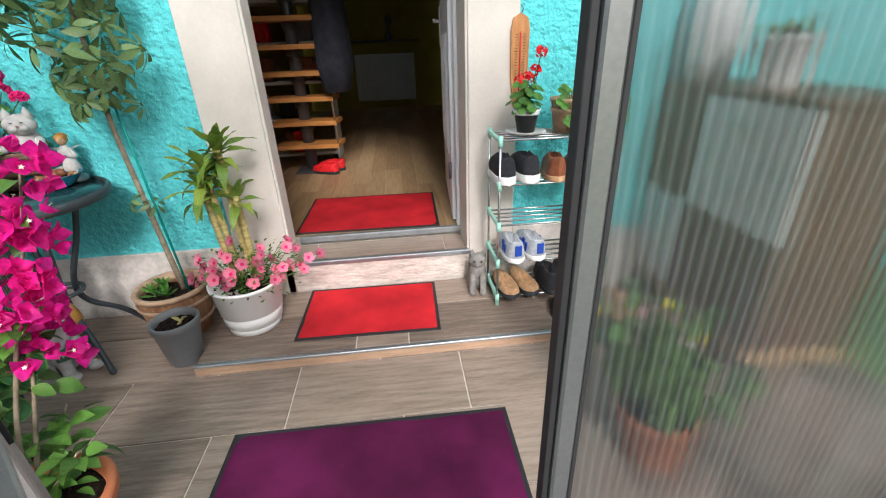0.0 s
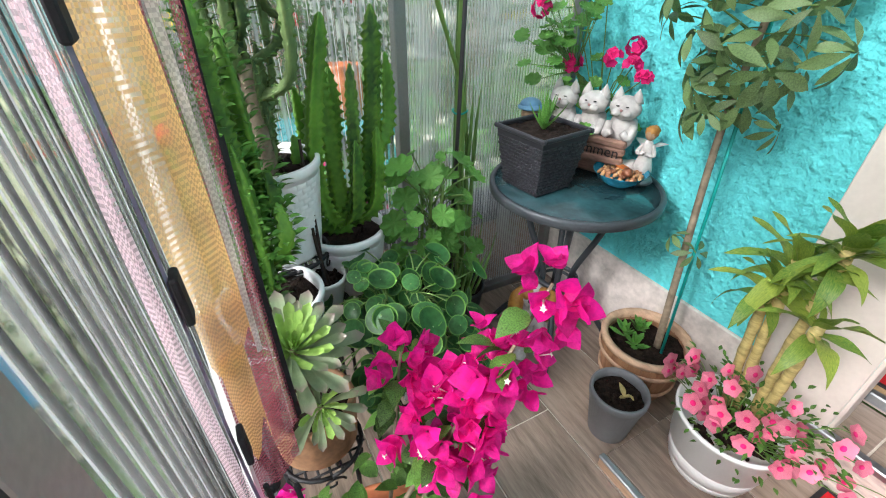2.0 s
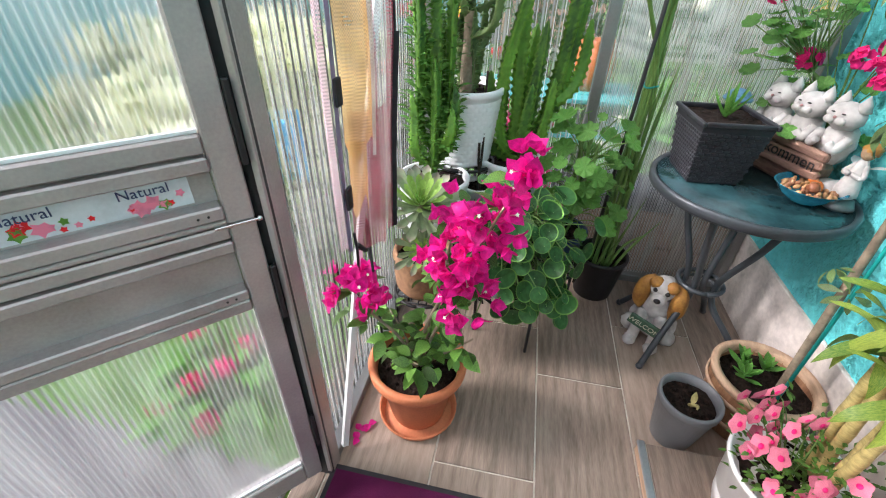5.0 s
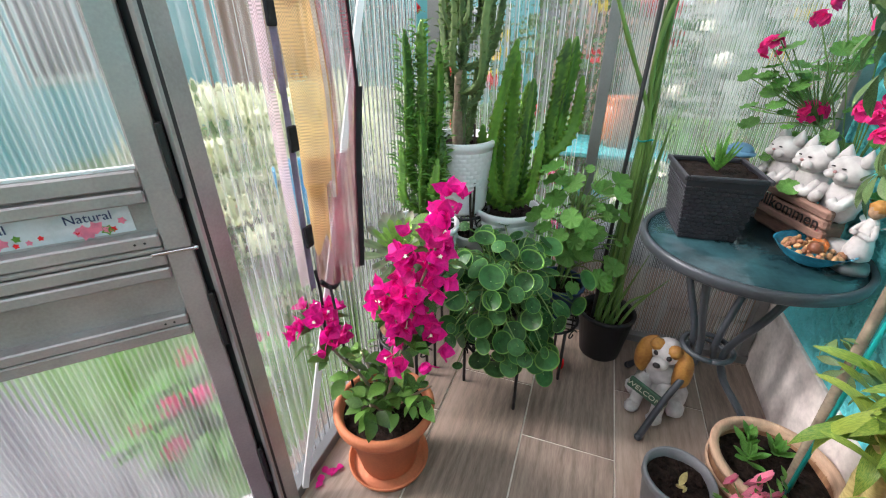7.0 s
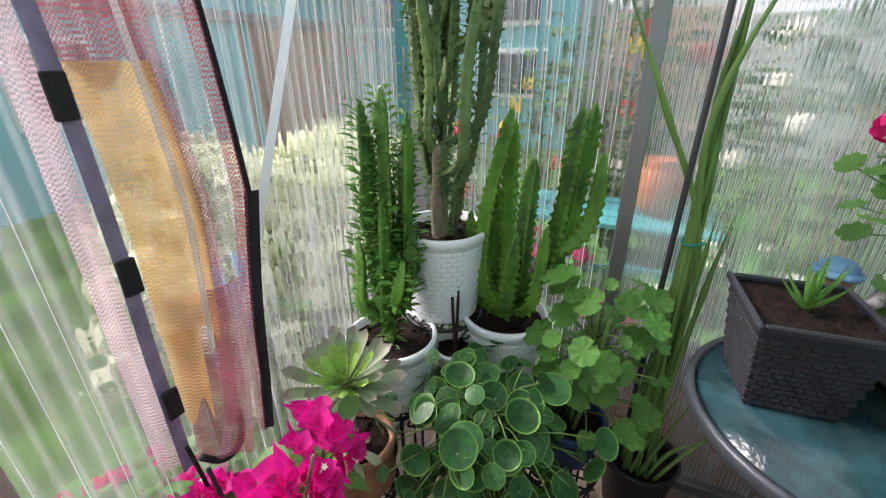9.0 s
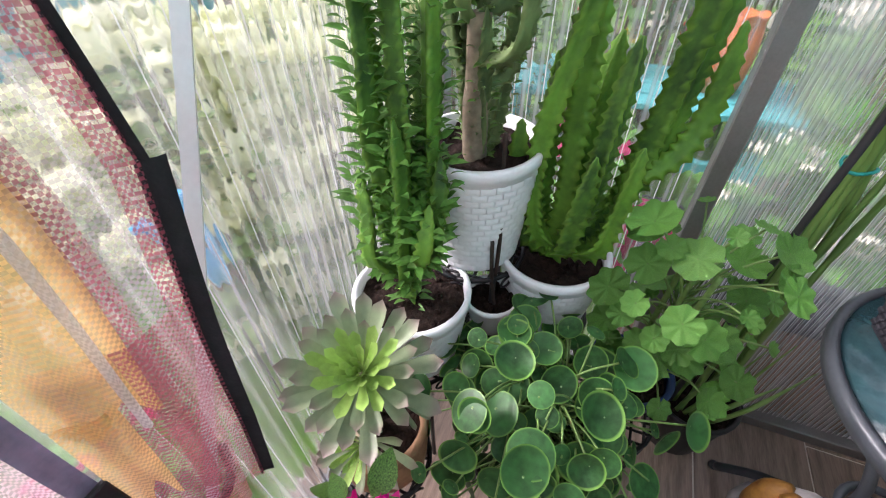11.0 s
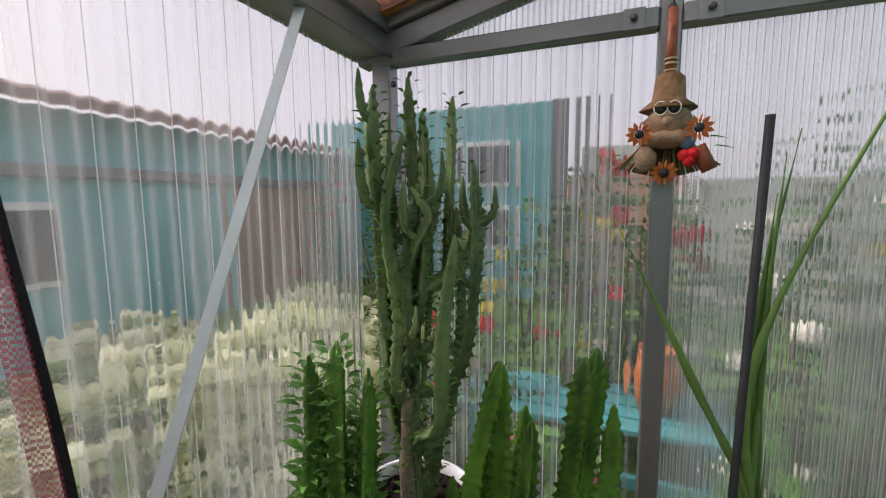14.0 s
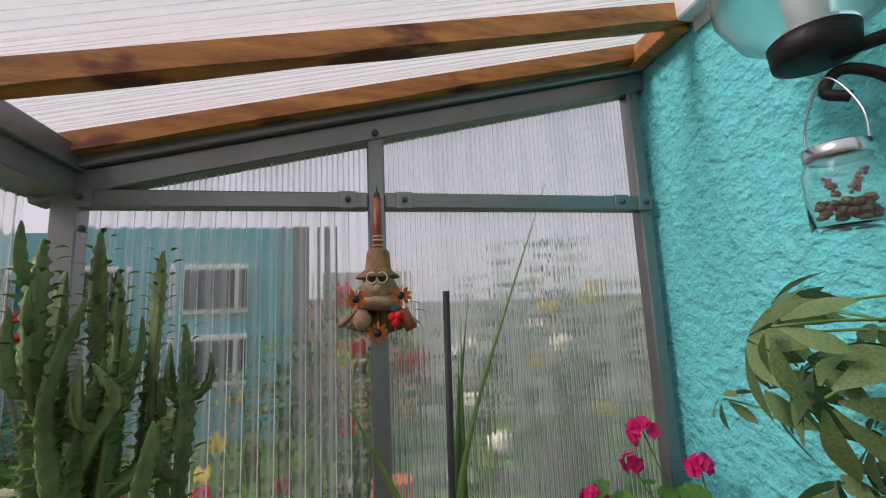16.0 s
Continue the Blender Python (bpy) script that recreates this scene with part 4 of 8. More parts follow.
part("arm", Shape(M_BLUEP).tube(curve((0, 0, 0.69), (-0.005, 0, 0.80), (0.02, 0, 0.93), n=4), [0.016, 0.017, 0.018, 0.018, 0.018, 0.018, 0.017, 0.015, 0.012], 8), tool)

nh = thing("neighbour_house", (-6.2, -3.9, -0.03), "turquoise rendered neighbouring house with brown boarded ground floor", "house")
part("wall", Shape(M_NHOUSE).box((0.2, 0, 2.12), (12, 0.3, 0.64), bev=0), nh)
part("boarding", Shape(M_NBROWN).box((-0.7, 0.02, 0.9), (3.0, 0.34, 1.8), bev=0), nh, "brown boarded wall")
part("wall", Shape(M_NHOUSE).box((3.5, 0.0, 0.9), (5.4, 0.3, 1.8), bev=0), nh)
part("wall", Shape(M_NHOUSE).box((-4.0, 0.0, 0.9), (3.6, 0.3, 1.8), bev=0), nh)
part("eave_beam", Shape(M_NGREY).box((0.2, 0.2, 1.84), (12, 0.12, 0.12), bev=0.01), nh)
part("roof", Shape(M_NROOF).add([(-6.2, 0.5, 2.5), (6.4, 0.5, 2.5), (6.4, -2, 3.1), (-6.2, -2, 3.1), (-6.2, 0.5, 2.4), (6.4, 0.5, 2.4), (6.4, -2, 3.0), (-6.2, -2, 3.0)],
     [(0, 1, 2, 3), (7, 6, 5, 4), (0, 4, 5, 1), (1, 5, 6, 2), (2, 6, 7, 3), (3, 7, 4, 0)], 0, False), nh)
for x in (3.2, 4.6):
    w = part("window", Shape(M_NWHITE).box((x, 0.17, 1.15), (0.7, 0.06, 0.8), bev=0.01), nh)
    part("pane", Shape(M_NAVY).box((x, 0.205, 1.15), (0.56, 0.02, 0.66), bev=0), w)
gh = thing("far_house", (-8.0, 0.2, -0.03), "salmon, white and turquoise rendered house beyond the garden", "house")
part("wall", Shape(M_NPINK).box((0, 0.85, 0.95), (0.3, 1.4, 1.9), bev=0), gh, "salmon wall")
part("wall", Shape(M_NWHITE).box((0, 0.9, 2.1), (0.28, 1.3, 0.4), bev=0), gh)
part("wall", Shape(M_NHOUSE).box((0, -1.9, 1.5), (0.3, 4.0, 3.0), bev=0), gh)
part("wall", Shape(M_NPALE).box((0, 3.9, 0.9), (0.3, 4.4, 1.8), bev=0), gh, "pale rendered wall")
part("shutter", Shape(M_NGREY).box((0.2, -0.02, 1.5), (0.1, 0.30, 3.0), bev=0.01), gh)
part("shutter", Shape(M_NGREY).box((0.2, 0.45, 1.5), (0.1, 0.12, 3.0), bev=0.01), gh)
for y, z in ((-1.2, 2.1), (-1.2, 1.1), (-2.8, 2.1)):
    w = part("window", Shape(M_NWHITE).box((0.17, y, z), (0.06, 0.9, 0.7), bev=0.01), gh)
    part("pane", Shape(M_NAVY).box((0.205, y, z), (0.02, 0.76, 0.56), bev=0), w)


# ---- pots ----
def pot_shape(mat, r0, r1, h, rim=0.012, wall=0.006, seg=32, lip=0.02, wave=0.0):
    return Shape(mat).lathe([(r0 * 0.96, 0), (r0, 0.006), (r1, h - lip), (r1 + rim * 0.5, h - lip + 0.004), (r1 + rim * 0.6, h - 0.004), (r1 + rim * 0.3, h),
                             (r1 - wall, h), (r1 - wall - 0.002, h - 0.03), (r0 * 0.9, 0.02), (0.0, 0.02)], seg=seg, wob=wave)


def soil(parent, r, z):
    s = Shape(M_SOIL)
    n, k = 20, 6
    vs, fs = [(0, 0, z + 0.004)], []
    for i in range(1, k + 1):
        for j in range(n):
            a = 2 * math.pi * j / n
            q = r * i / k
            vs.append((q * math.cos(a), q * math.sin(a), z + 0.012 * noise.noise((q * 40 * math.cos(a), q * 40 * math.sin(a), z * 7)) - 0.004 * (i == k)))
    for j in range(n):
        fs.append((0, 1 + j, 1 + (j + 1) % n))
    for i in range(k - 1):
        for j in range(n):
            a, b = 1 + i * n + j, 1 + i * n + (j + 1) % n
            fs.append((a, a + n, b + n, b))
    s.add(vs, fs)
    for i in range(26):
        a, q = U(0, 6.28), r * 0.93 * math.sqrt(U(0, 1))
        s.ball((q * math.cos(a), q * math.sin(a), z + 0.004), (U(.004, .011), U(.004, .009), U(.003, .007)), 6, 4, 0, 0.4)
    return part("soil", s, parent)


def weave_pot(parent, r0, r1, h, mat):
    """A pot whose wall is pressed with rows of staggered weave pads."""
    part("pot", pot_shape(mat, r0, r1, h, 0.010, 0.006, 36, 0.026), parent)
    s = Shape(mat)
    rows = int((h - 0.03) / 0.0155)
    for i in range(rows):
        z = 0.008 + 0.0155 * i + 0.0078
        rr = r0 + (r1 - r0) * z / (h - 0.02)
        n = 26
        for j in range(n):
            a = 2 * math.pi * (j + 0.5 * (i % 2)) / n
            w = math.pi * rr / n * 0.93
            c, t = Vector((math.cos(a), math.sin(a), 0)), Vector((-math.sin(a), math.cos(a), 0))
            p = c * (rr + 0.0005) + Vector((0, 0, z))
            hh = Vector((0, 0, 0.0066))
            o = c * 0.0021
            s.add([p - t * w - hh * 1.15, p + t * w - hh * 1.15, p + t * w + hh * 1.15, p - t * w + hh * 1.15,
                   p - t * w * .45 - hh * .5 + o, p + t * w * .45 - hh * .5 + o, p + t * w * .45 + hh * .5 + o, p - t * w * .45 + hh * .5 + o],
                  [(4, 5, 6, 7), (0, 1, 5, 4), (1, 2, 6, 5), (2, 3, 7, 6), (3, 0, 4, 7)])
    part("weave", s, parent)


def column(s, path, r, ribs=3, k=0, notch=0.021, depth=0.5, spin=0.0, tip=0.12):
    """A ribbed euphorbia stem with notched edges, tapering to a rounded tip."""
    pts = curve(*path, n=1)
    base = [Vector(p) for p in path]
    n = max(10, int(sum((base[i + 1] - base[i]).length for i in range(len(base) - 1)) / 0.0062))
    pts = curve(*path, n=max(2, n // (len(path) - 1)))
    N = len(pts)
    L = [0.0]
    for i in range(1, N):
        L.append(L[-1] + (pts[i] - pts[i - 1]).length)
    seg = ribs * 4
    vs, fs = [], []
    side = None
    for i, p in enumerate(pts):
        d = (pts[min(i + 1, N - 1)] - pts[max(i - 1, 0)]).normalized()
        if side is None:
            side = d.cross(Vector((0.3, 1, 0.1))).normalized()
        side = (side - d * side.dot(d)).normalized()
        o = d.cross(side)
        left = L[-1] - L[i]
        env = min(1.0, 0.62 + L[i] / 0.10) * min(1.0, math.sqrt(max(0.02, left / (tip * 0.6))))
        env *= 1 + 0.10 * math.sin(L[i] * 21 + spin)
        bite = 1.10 - 0.44 * abs(math.sin(math.pi * L[i] / notch + spin)) ** 0.8
        for j in range(seg):
            a = 2 * math.pi * j / seg + spin + L[i] * 0.5
            c = j % 4
            rr = r * env * (bite if c == 0 else (0.50, 0.36, 0.50)[c - 1] * (1.25 - depth * 0.5))
            vs.append(p + (side * math.cos(a) + o * math.sin(a)) * rr)
    for i in range(N - 1):
        for j in range(seg):
            a, b = i * seg + j, i * seg + (j + 1) % seg
            fs.append((a, b, b + seg, a + seg))
    fs.append(tuple((N - 1) * seg + j for j in range(seg)))
    s.add(vs, fs, k)
    return pts


LEAFLET = Shape(M_LEAF).leaf(Matrix.Identity(4), 0.03, 0.011, 0.5, 0.3, 4).data("leaflet")


def leaflets(shape, pts, r, start, step, size):
    """Small leaves in rows along a stem's ribs."""
    acc = 0.0
    for i in range(1, len(pts)):
        acc += (pts[i] - pts[i - 1]).length
        if i / len(pts) < start or acc < step:
            continue
        acc = 0
        d = (pts[i] - pts[i - 1]).normalized()
        a0 = U(0, 6)
        for j in range(3):
            a = a0 + j * 2.1
            o = (Vector((math.cos(a), math.sin(a), 0)) + d * 0.55).normalized()
            shape.leaf(aim(pts[i] + Vector((math.cos(a), math.sin(a), 0)) * r * 0.85, o, U(-.5, .5)), size * U(0.7, 1.25), size * 0.42, 0.7, 0.3, 3, 0.75)


# pot with leafy euphorbia in front
pa = thing("potted_euphorbia", (-1.505, 0.484, 0.400), "leafy green euphorbia in a white weave-pattern pot", "potted plant")
weave_pot(pa, 0.092, 0.122, 0.215, M_WEAVEW)
soil(pa, 0.113, 0.19)
lv = Shape(M_GERL)
for i, (zb, q, ang, top) in enumerate(((0.17, 0.0, 0, 0.86), (0.24, 0.045, 0.2, 0.60), (0.27, 0.06, 1.6, 0.52), (0.29, 0.06, 3.0, 0.72), (0.31, 0.065, 4.4, 0.78),
                                       (0.25, 0.075, 5.4, 0.50), (0.36, 0.05, 2.3, 0.80), (0.40, 0.075, 3.7, 0.66), (0.30, 0.08, 0.9, 0.46), (0.46, 0.05, 5.0, 0.83))):
    c, d = q * math.cos(ang), q * math.sin(ang)
    path = ((0.008 * math.cos(ang), 0.008 * math.sin(ang), zb), (c * 0.9, d * 0.9, zb + 0.07), (c - 0.02, d, (zb + top) / 2 + 0.05), (c * 1.1 - 0.04, d * 1.1 - 0.01, top))
    s = Shape(M_CACT)
    pts = column(s, path, 0.024 if i else 0.027, 3, spin=i * 1.3)
    part("stem", s, pa)
    leaflets(lv, pts, 0.021, 0.10, 0.0085, 0.035)
q = part("foliage", lv, pa)
q["kind"] = "stuff"

# tall euphorbia at the back
pb = thing("potted_euphorbia", (-1.690, 0.560, 0.612), "tall old euphorbia in a white weave-pattern pot, on the upper tier", "potted plant")
weave_pot(pb, 0.095, 0.125, 0.275, M_WEAVEW)
soil(pb, 0.115, 0.25)
lv = Shape(M_LEAF)
part("trunk", Shape(M_STEM).tube(curve((0.02, 0, 0.2), (0.025, 0.0, 0.36), (0.02, 0.0, 0.5), n=5), [0.024] * 6 + [0.02] * 5, 9), pb)
for i in range(19):
    ang = i * 2.39996
    zb = 0.34 + 0.026 * i
    q = 0.03 + 0.105 * ((i * 7) % 11) / 10 if i else 0.0
    top = 1.12 - 0.42 * ((i * 5) % 9) / 9 if i else 1.14
    top = max(top, zb + 0.17)
    c, d = q * math.cos(ang), q * math.sin(ang)
    w1, w2 = U(-.02, .02), U(-.02, .02)
    path = ((0.02, 0.0, zb), (0.01 + c * 0.75, d * 0.75, zb + 0.06), (c * 0.95 + w1, d * 0.95 + w2, (zb + top) / 2 + 0.03), (c - w1 - 0.01, d - w2, top))
    s = Shape(M_CACTO)
    rad = U(0.016, 0.023)
    pts = column(s, path, rad, 3, spin=i * 0.9, notch=0.022)
    part("stem", s, pb)
    leaflets(lv, pts, rad, 0.1, 0.018, 0.022)
    if i % 2 == 0:
        for t in (0.4, 0.62, 0.8):
            p = pts[int(t * (len(pts) - 1))]
            a2 = U(0, 6.283)
            o = Vector((math.cos(a2), math.sin(a2), 0))
            hgt = U(0.06, 0.13)
            s = Shape(M_CACTO)
            column(s, (p, p + o * 0.024 + Vector((0, 0, 0.015)), p + o * 0.036 + Vector((0, 0, hgt * 0.5)), p + o * 0.036 + Vector((0, 0, hgt))), U(0.012, 0.017), 3, spin=i, notch=0.018)
            part("stem", s, pb)
for i in range(6):
    ang = i * 2.1 + 0.4
    q, top = U(0.03, 0.065), U(0.36, 0.55)
    c, d = q * math.cos(ang), q * math.sin(ang)
    s = Shape(M_CACTO)
    pts = column(s, ((0.015, 0.0, 0.235), (c * 0.6, d * 0.6, 0.27), (c, d, 0.38), (c * 1.1, d * 1.1, top)), U(0.015, 0.021), 3, spin=i, notch=0.02)
    part("stem", s, pb)
    leaflets(lv, pts, 0.018, 0.15, 0.02, 0.022)
q = part("foliage", lv, pb)
q["kind"] = "stuff"

# bare euphorbia
pc = thing("potted_euphorbia", (-1.727, 0.742, 0.412), "bright green cactus-like euphorbia in a white weave-pattern pot", "potted plant")
weave_pot(pc, 0.092, 0.122, 0.215, M_WEAVEW)
soil(pc, 0.113, 0.19)
for i, (path, r) in enumerate((
        (((0.0, 0, 0.17), (0.0, 0.0, 0.34), (-0.02, -0.01, 0.55), (-0.03, -0.01, 0.76)), 0.034),
        (((0.0, 0, 0.22), (0.03, -0.05, 0.30), (0.04, -0.06, 0.50), (0.04, 0.0, 0.795)), 0.031),
        (((0.0, 0, 0.22), (-0.02, 0.08, 0.30), (-0.035, 0.12, 0.48), (-0.04, 0.15, 0.795)), 0.031),
        (((0.0, 0, 0.26), (-0.04, 0.10, 0.36), (-0.07, 0.145, 0.48), (-0.09, 0.17, 0.80)), 0.031),
        (((0.0, 0, 0.22), (0.07, 0.02, 0.28), (0.08, 0.03, 0.38), (0.075, 0.04, 0.50)), 0.028),
        (((0.0, 0, 0.22), (0.05, 0.08, 0.28), (0.06, 0.10, 0.38), (0.055, 0.11, 0.52)), 0.028),
        (((0.0, 0, 0.20), (0.01, -0.08, 0.26), (0.02, -0.10, 0.38), (0.02, -0.105, 0.52)), 0.030),
        (((0.0, 0, 0.24), (-0.06, 0.0, 0.32), (-0.07, 0.02, 0.48), (-0.07, 0.03, 0.66)), 0.032),
        (((0.0, 0, 0.21), (-0.05, -0.05, 0.28), (-0.06, -0.065, 0.45), (-0.06, -0.07, 0.62)), 0.029),
        (((0.0, 0, 0.24), (0.03, 0.04, 0.34), (0.035, 0.05, 0.5), (0.03, 0.06, 0.68)), 0.030),
        (((-0.03, 0.10, 0.40), (-0.06, 0.17, 0.45), (-0.09, 0.20, 0.53), (-0.10, 0.205, 0.68)), 0.030))):
    s = Shape(M_CACT)
    column(s, path, r, 3 + (i % 2), spin=i * 1.1, notch=0.024, depth=0.7)
    part("stem", s, pc)

# small pot with a dry stake
ps = thing("small_pot", (-1.607, 0.634, 0.452), "small white pot with a dark dry stem", "potted plant")
part("pot", pot_shape(M_WHITEP, 0.045, 0.062, 0.10, 0.006, 0.004, 24, 0.014), ps)
soil(ps, 0.055, 0.082)
part("stem", Shape(M_DRY).tube(curve((0, 0, 0.07), (-0.008, 0.004, 0.25), (-0.004, 0.0, 0.40), (0.004, 0.0, 0.50), n=5), [0.0045] * 8 + [0.0038] * 8, 7), ps)
part("stem", Shape(M_DRY).tube(curve((0.010, 0.01, 0.07), (0.006, -0.004, 0.18), (0.004, -0.008, 0.26), n=5), 0.0045, 6), ps)

# wrought-iron tiered stand under the pots
sd = thing("plant_stand", (-1.55, 0.62, 0.0), "black wrought-iron tiered plant stand", "plant stand")


def shelf(cx, cy, z, r):
    s = Shape(M_WIRE)
    s.tube([(cx + r * math.cos(a * math.pi / 12), cy + r * math.sin(a * math.pi / 12), z) for a in range(25)], 0.006, 6)
    for i in range(-3, 4):
        y = i * r / 3.6
        h = math.sqrt(max(0, r * r - y * y))
        s.tube([(cx - h, cy + y, z), (cx + h, cy + y, z)], 0.0035, 5)
        s.tube([(cx + y, cy - h, z), (cx + y, cy + h, z)], 0.0035, 5)
    part("shelf", s, sd)
    for a in (0.7, 2.8, 4.9):
        x, y = cx + r * math.cos(a), cy + r * math.sin(a)
        part("leg", Shape(M_WIRE).tube([(x, y, 0), (x, y, z)], 0.006, 6), sd)
    sc = Shape(M_WIRE)
    for a in range(0, 6):
        t = a * math.pi / 3
        x, y = cx + r * math.cos(t), cy + r * math.sin(t)
        tx, ty = -math.sin(t), math.cos(t)
        sc.tube([(x + tx * 0.03 * math.cos(q / 2) * (1 - q / 16), y + ty * 0.03 * math.cos(q / 2) * (1 - q / 16), z - 0.03 + 0.022 * math.sin(q / 2) * (1 - q / 16)) for q in range(14)], 0.003, 5)
    part("scroll", sc, sd)["kind"] = "stuff"


shelf(0.045, -0.136, 0.393, 0.10)
shelf(-0.14, -0.060, 0.605, 0.115)
shelf(-0.177, 0.122, 0.405, 0.11)
shelf(-0.057, 0.014, 0.445, 0.06)
shelf(0.265, -0.12, 0.278, 0.10)
shelf(0.13, 0.19, 0.238, 0.13)
shelf(-0.06, 0.34, 0.238, 0.11)

# aeonium
ae = thing("potted_aeonium", (-1.285, 0.50, 0.286), "grey-green aeonium rosettes in a brown basket pot", "potted plant")
part("pot", Shape(M_BARK).lathe([(0.075, 0), (0.095, 0.03), (0.10, 0.09), (0.092, 0.13), (0.104, 0.15), (0.10, 0.165), (0.088, 0.165), (0.085, 0.14), (0.0, 0.13)], seg=28), ae)
soil(ae, 0.088, 0.145)
AE = [Shape(M_AEON).leaf(Matrix.Identity(4), 1.0, 0.29, -0.28, 0.42, 9, spoon=True).data("rosette_leaf"),
      Shape(M_AEONC).leaf(Matrix.Identity(4), 1.0, 0.29, -0.3, 0.38, 9, spoon=True).data("rosette_leaf")]


def rosette(parent, c, n, size, tiltv=(0, 0, 1)):
    base = Vector(tiltv).to_track_quat("Z", "Y").to_matrix().to_4x4()
    for i in range(n):
        t = i / n
        a = i * 2.39996
        el = radians(80 - 78 * t ** 0.7)
        L = size * (0.22 + 0.78 * t ** 0.6) * U(0.9, 1.1)
        d = Vector((math.cos(a) * math.cos(el), math.sin(a) * math.cos(el), math.sin(el)))
        m = Matrix.Translation(c) @ base @ aim(Vector((0, 0, -0.03 * t)) + d * 0.008, d, U(-.2, .2)) @ Matrix.Scale(L, 4)
        part("leaf", AE[1] if t < 0.5 else AE[0], parent, "", m)


rosette(ae, (0.0, -0.01, 0.335), 64, 0.150, (0.40, 0.20, 1))
rosette(ae, (0.075, 0.015, 0.215), 36, 0.105, (0.9, 0.1, 0.6))
rosette(ae, (-0.03, 0.06, 0.25), 16, 0.07, (-0.2, 0.7, 0.7))
part("stem", Shape(M_STEM).tube(curve((0, 0, 0.13), (0.005, 0, 0.24), (0.0, -0.01, 0.33), n=4), 0.011, 7).tube(curve((0, 0, 0.15), (0.03, -0.02, 0.2), (0.075, 0.015, 0.205), n=4), 0.008, 6), ae)

# round-leaved pilea
pi = thing("potted_pilea", (-1.455, 0.79, 0.244), "round-leaved pilea plant overflowing its dark pot", "potted plant")
part("pot", pot_shape(M_BLACKP, 0.075, 0.10, 0.15), pi)
soil(pi, 0.09, 0.13)
PL = [Shape(M_PILEA).disc(Matrix.Translation((0.25, 0, 0)), 1.0, 0, 0, c, 20).data("round_leaf") for c in (0.20, 0.38, -0.10)]
for i in range(235):
    a = U(0, 6.283)
    low = i >= 165
    if low:
        hub = Vector((U(-.02, .06), U(-.06, .08), U(0.12, 0.18)))
        p = Vector((U(0.06, 0.22), U(-0.14, 0.20), U(-0.03, 0.13)))
        d = (p - hub).normalized()
    else:
        el = U(-0.5, 1.3)
        q = U(0.11, 0.235) * (0.72 + 0.28 * math.cos(el))
        hub = Vector((U(-.04, .05), U(-.05, .08), U(0.14, 0.27)))
        d = Vector((math.cos(a) * math.cos(el), math.sin(a) * math.cos(el) * 1.1, math.sin(el)))
        p = hub + d * q
    if p.x < -0.21 or (p.y > 0.08 and p.x < -0.08) or (p.z < 0.03 and p.x < 0.06):
        continue
    part("stalk", Shape(M_GSTEM).tube(curve(hub, (hub + p) / 2 + Vector((0.01, 0, 0.04)), p, n=4), 0.0021, 5), pi)
    nrm = (d * 0.75 + Vector((0.35, 0.1, 0.65)) + Vector((U(-.6, .6), U(-.6, .6), U(-.35, .35)))).normalized()
    part("leaf", rng.choice(PL), pi, "", facing(p, nrm, U(0, 6)) @ Matrix.Scale(U(0.017, 0.042), 4))

part("tag", Shape(M_WHITEP).box((0.15, -0.035, 0.06), (0.003, 0.022, 0.10), bev=0.0008, m=Matrix.Rotation(radians(14), 4, "Y")), pi, "white plastic plant tag")

# geranium with scalloped leaves
ge = thing("potted_geranium", (-1.650, 0.975, 0.244), "fresh green geranium with scalloped leaves, no flowers", "potted plant")
part("pot", pot_shape(M_BLUEPOT, 0.07, 0.095, 0.14), ge, "dark blue plastic pot")
soil(ge, 0.085, 0.12)
GL = [Shape(M_GERL).disc(Matrix.Identity(4), 1.0, 8, 0.06, c, 40, notch=0.45, ruffle=0.07).data("scalloped_leaf") for c in (0.22, 0.05)]


def geranium(parent, hub, n, spread, up, size, avoid=None):
    for i in range(n):
        a = U(0, 6.283)
        q = spread * math.sqrt(U(0.05, 1))
        p = Vector((hub[0] + q * math.cos(a), hub[1] + q * math.sin(a), hub[2] + U(0.02, up) * (1.15 - 0.6 * q / spread)))
        if avoid and avoid(p):
            continue
        part("stalk", Shape(M_GSTEM).tube(curve(hub, ((hub[0] + p.x) / 2, (hub[1] + p.y) / 2, p.z - 0.01), p, n=3), 0.0022, 5), parent)
        nrm = Vector((0.35 * math.cos(a) + 0.35 + U(-.25, .25), 0.35 * math.sin(a) + U(-.25, .25), 0.8))
        part("leaf", rng.choice(GL), parent, "", facing(p, nrm, U(0, 6)) @ Matrix.Scale(size * U(0.6, 1.25), 4))


for i in range(60):
    t = i / 60
    a = i * 2.39996
    q = 0.04 + 0.12 * math.sqrt(((i * 13) % 60) / 60)
    p = Vector((q * math.cos(a) * 0.75, 0.045 + q * math.sin(a), 0.60 - 0.38 * t + U(-.03, .03) - 0.3 * q))
    if p.x < -0.24:
        continue
    hub = Vector((0.0, 0.03, 0.16 + 0.28 * (1 - t)))
    part("stalk", Shape(M_GSTEM).tube(curve(hub, (hub + p) / 2 + Vector((0, 0, 0.02)), p, n=3), 0.0022, 5), ge)
    nrm = Vector((0.45 * math.cos(a) + 0.30 + U(-.25, .25), 0.45 * math.sin(a) + U(-.25, .25), 0.75))
    part("leaf", GL[i % 2], ge, "", facing(p, nrm, U(0, 6)) @ Matrix.Scale(U(0.024, 0.046) if i % 4 else 0.016, 4))
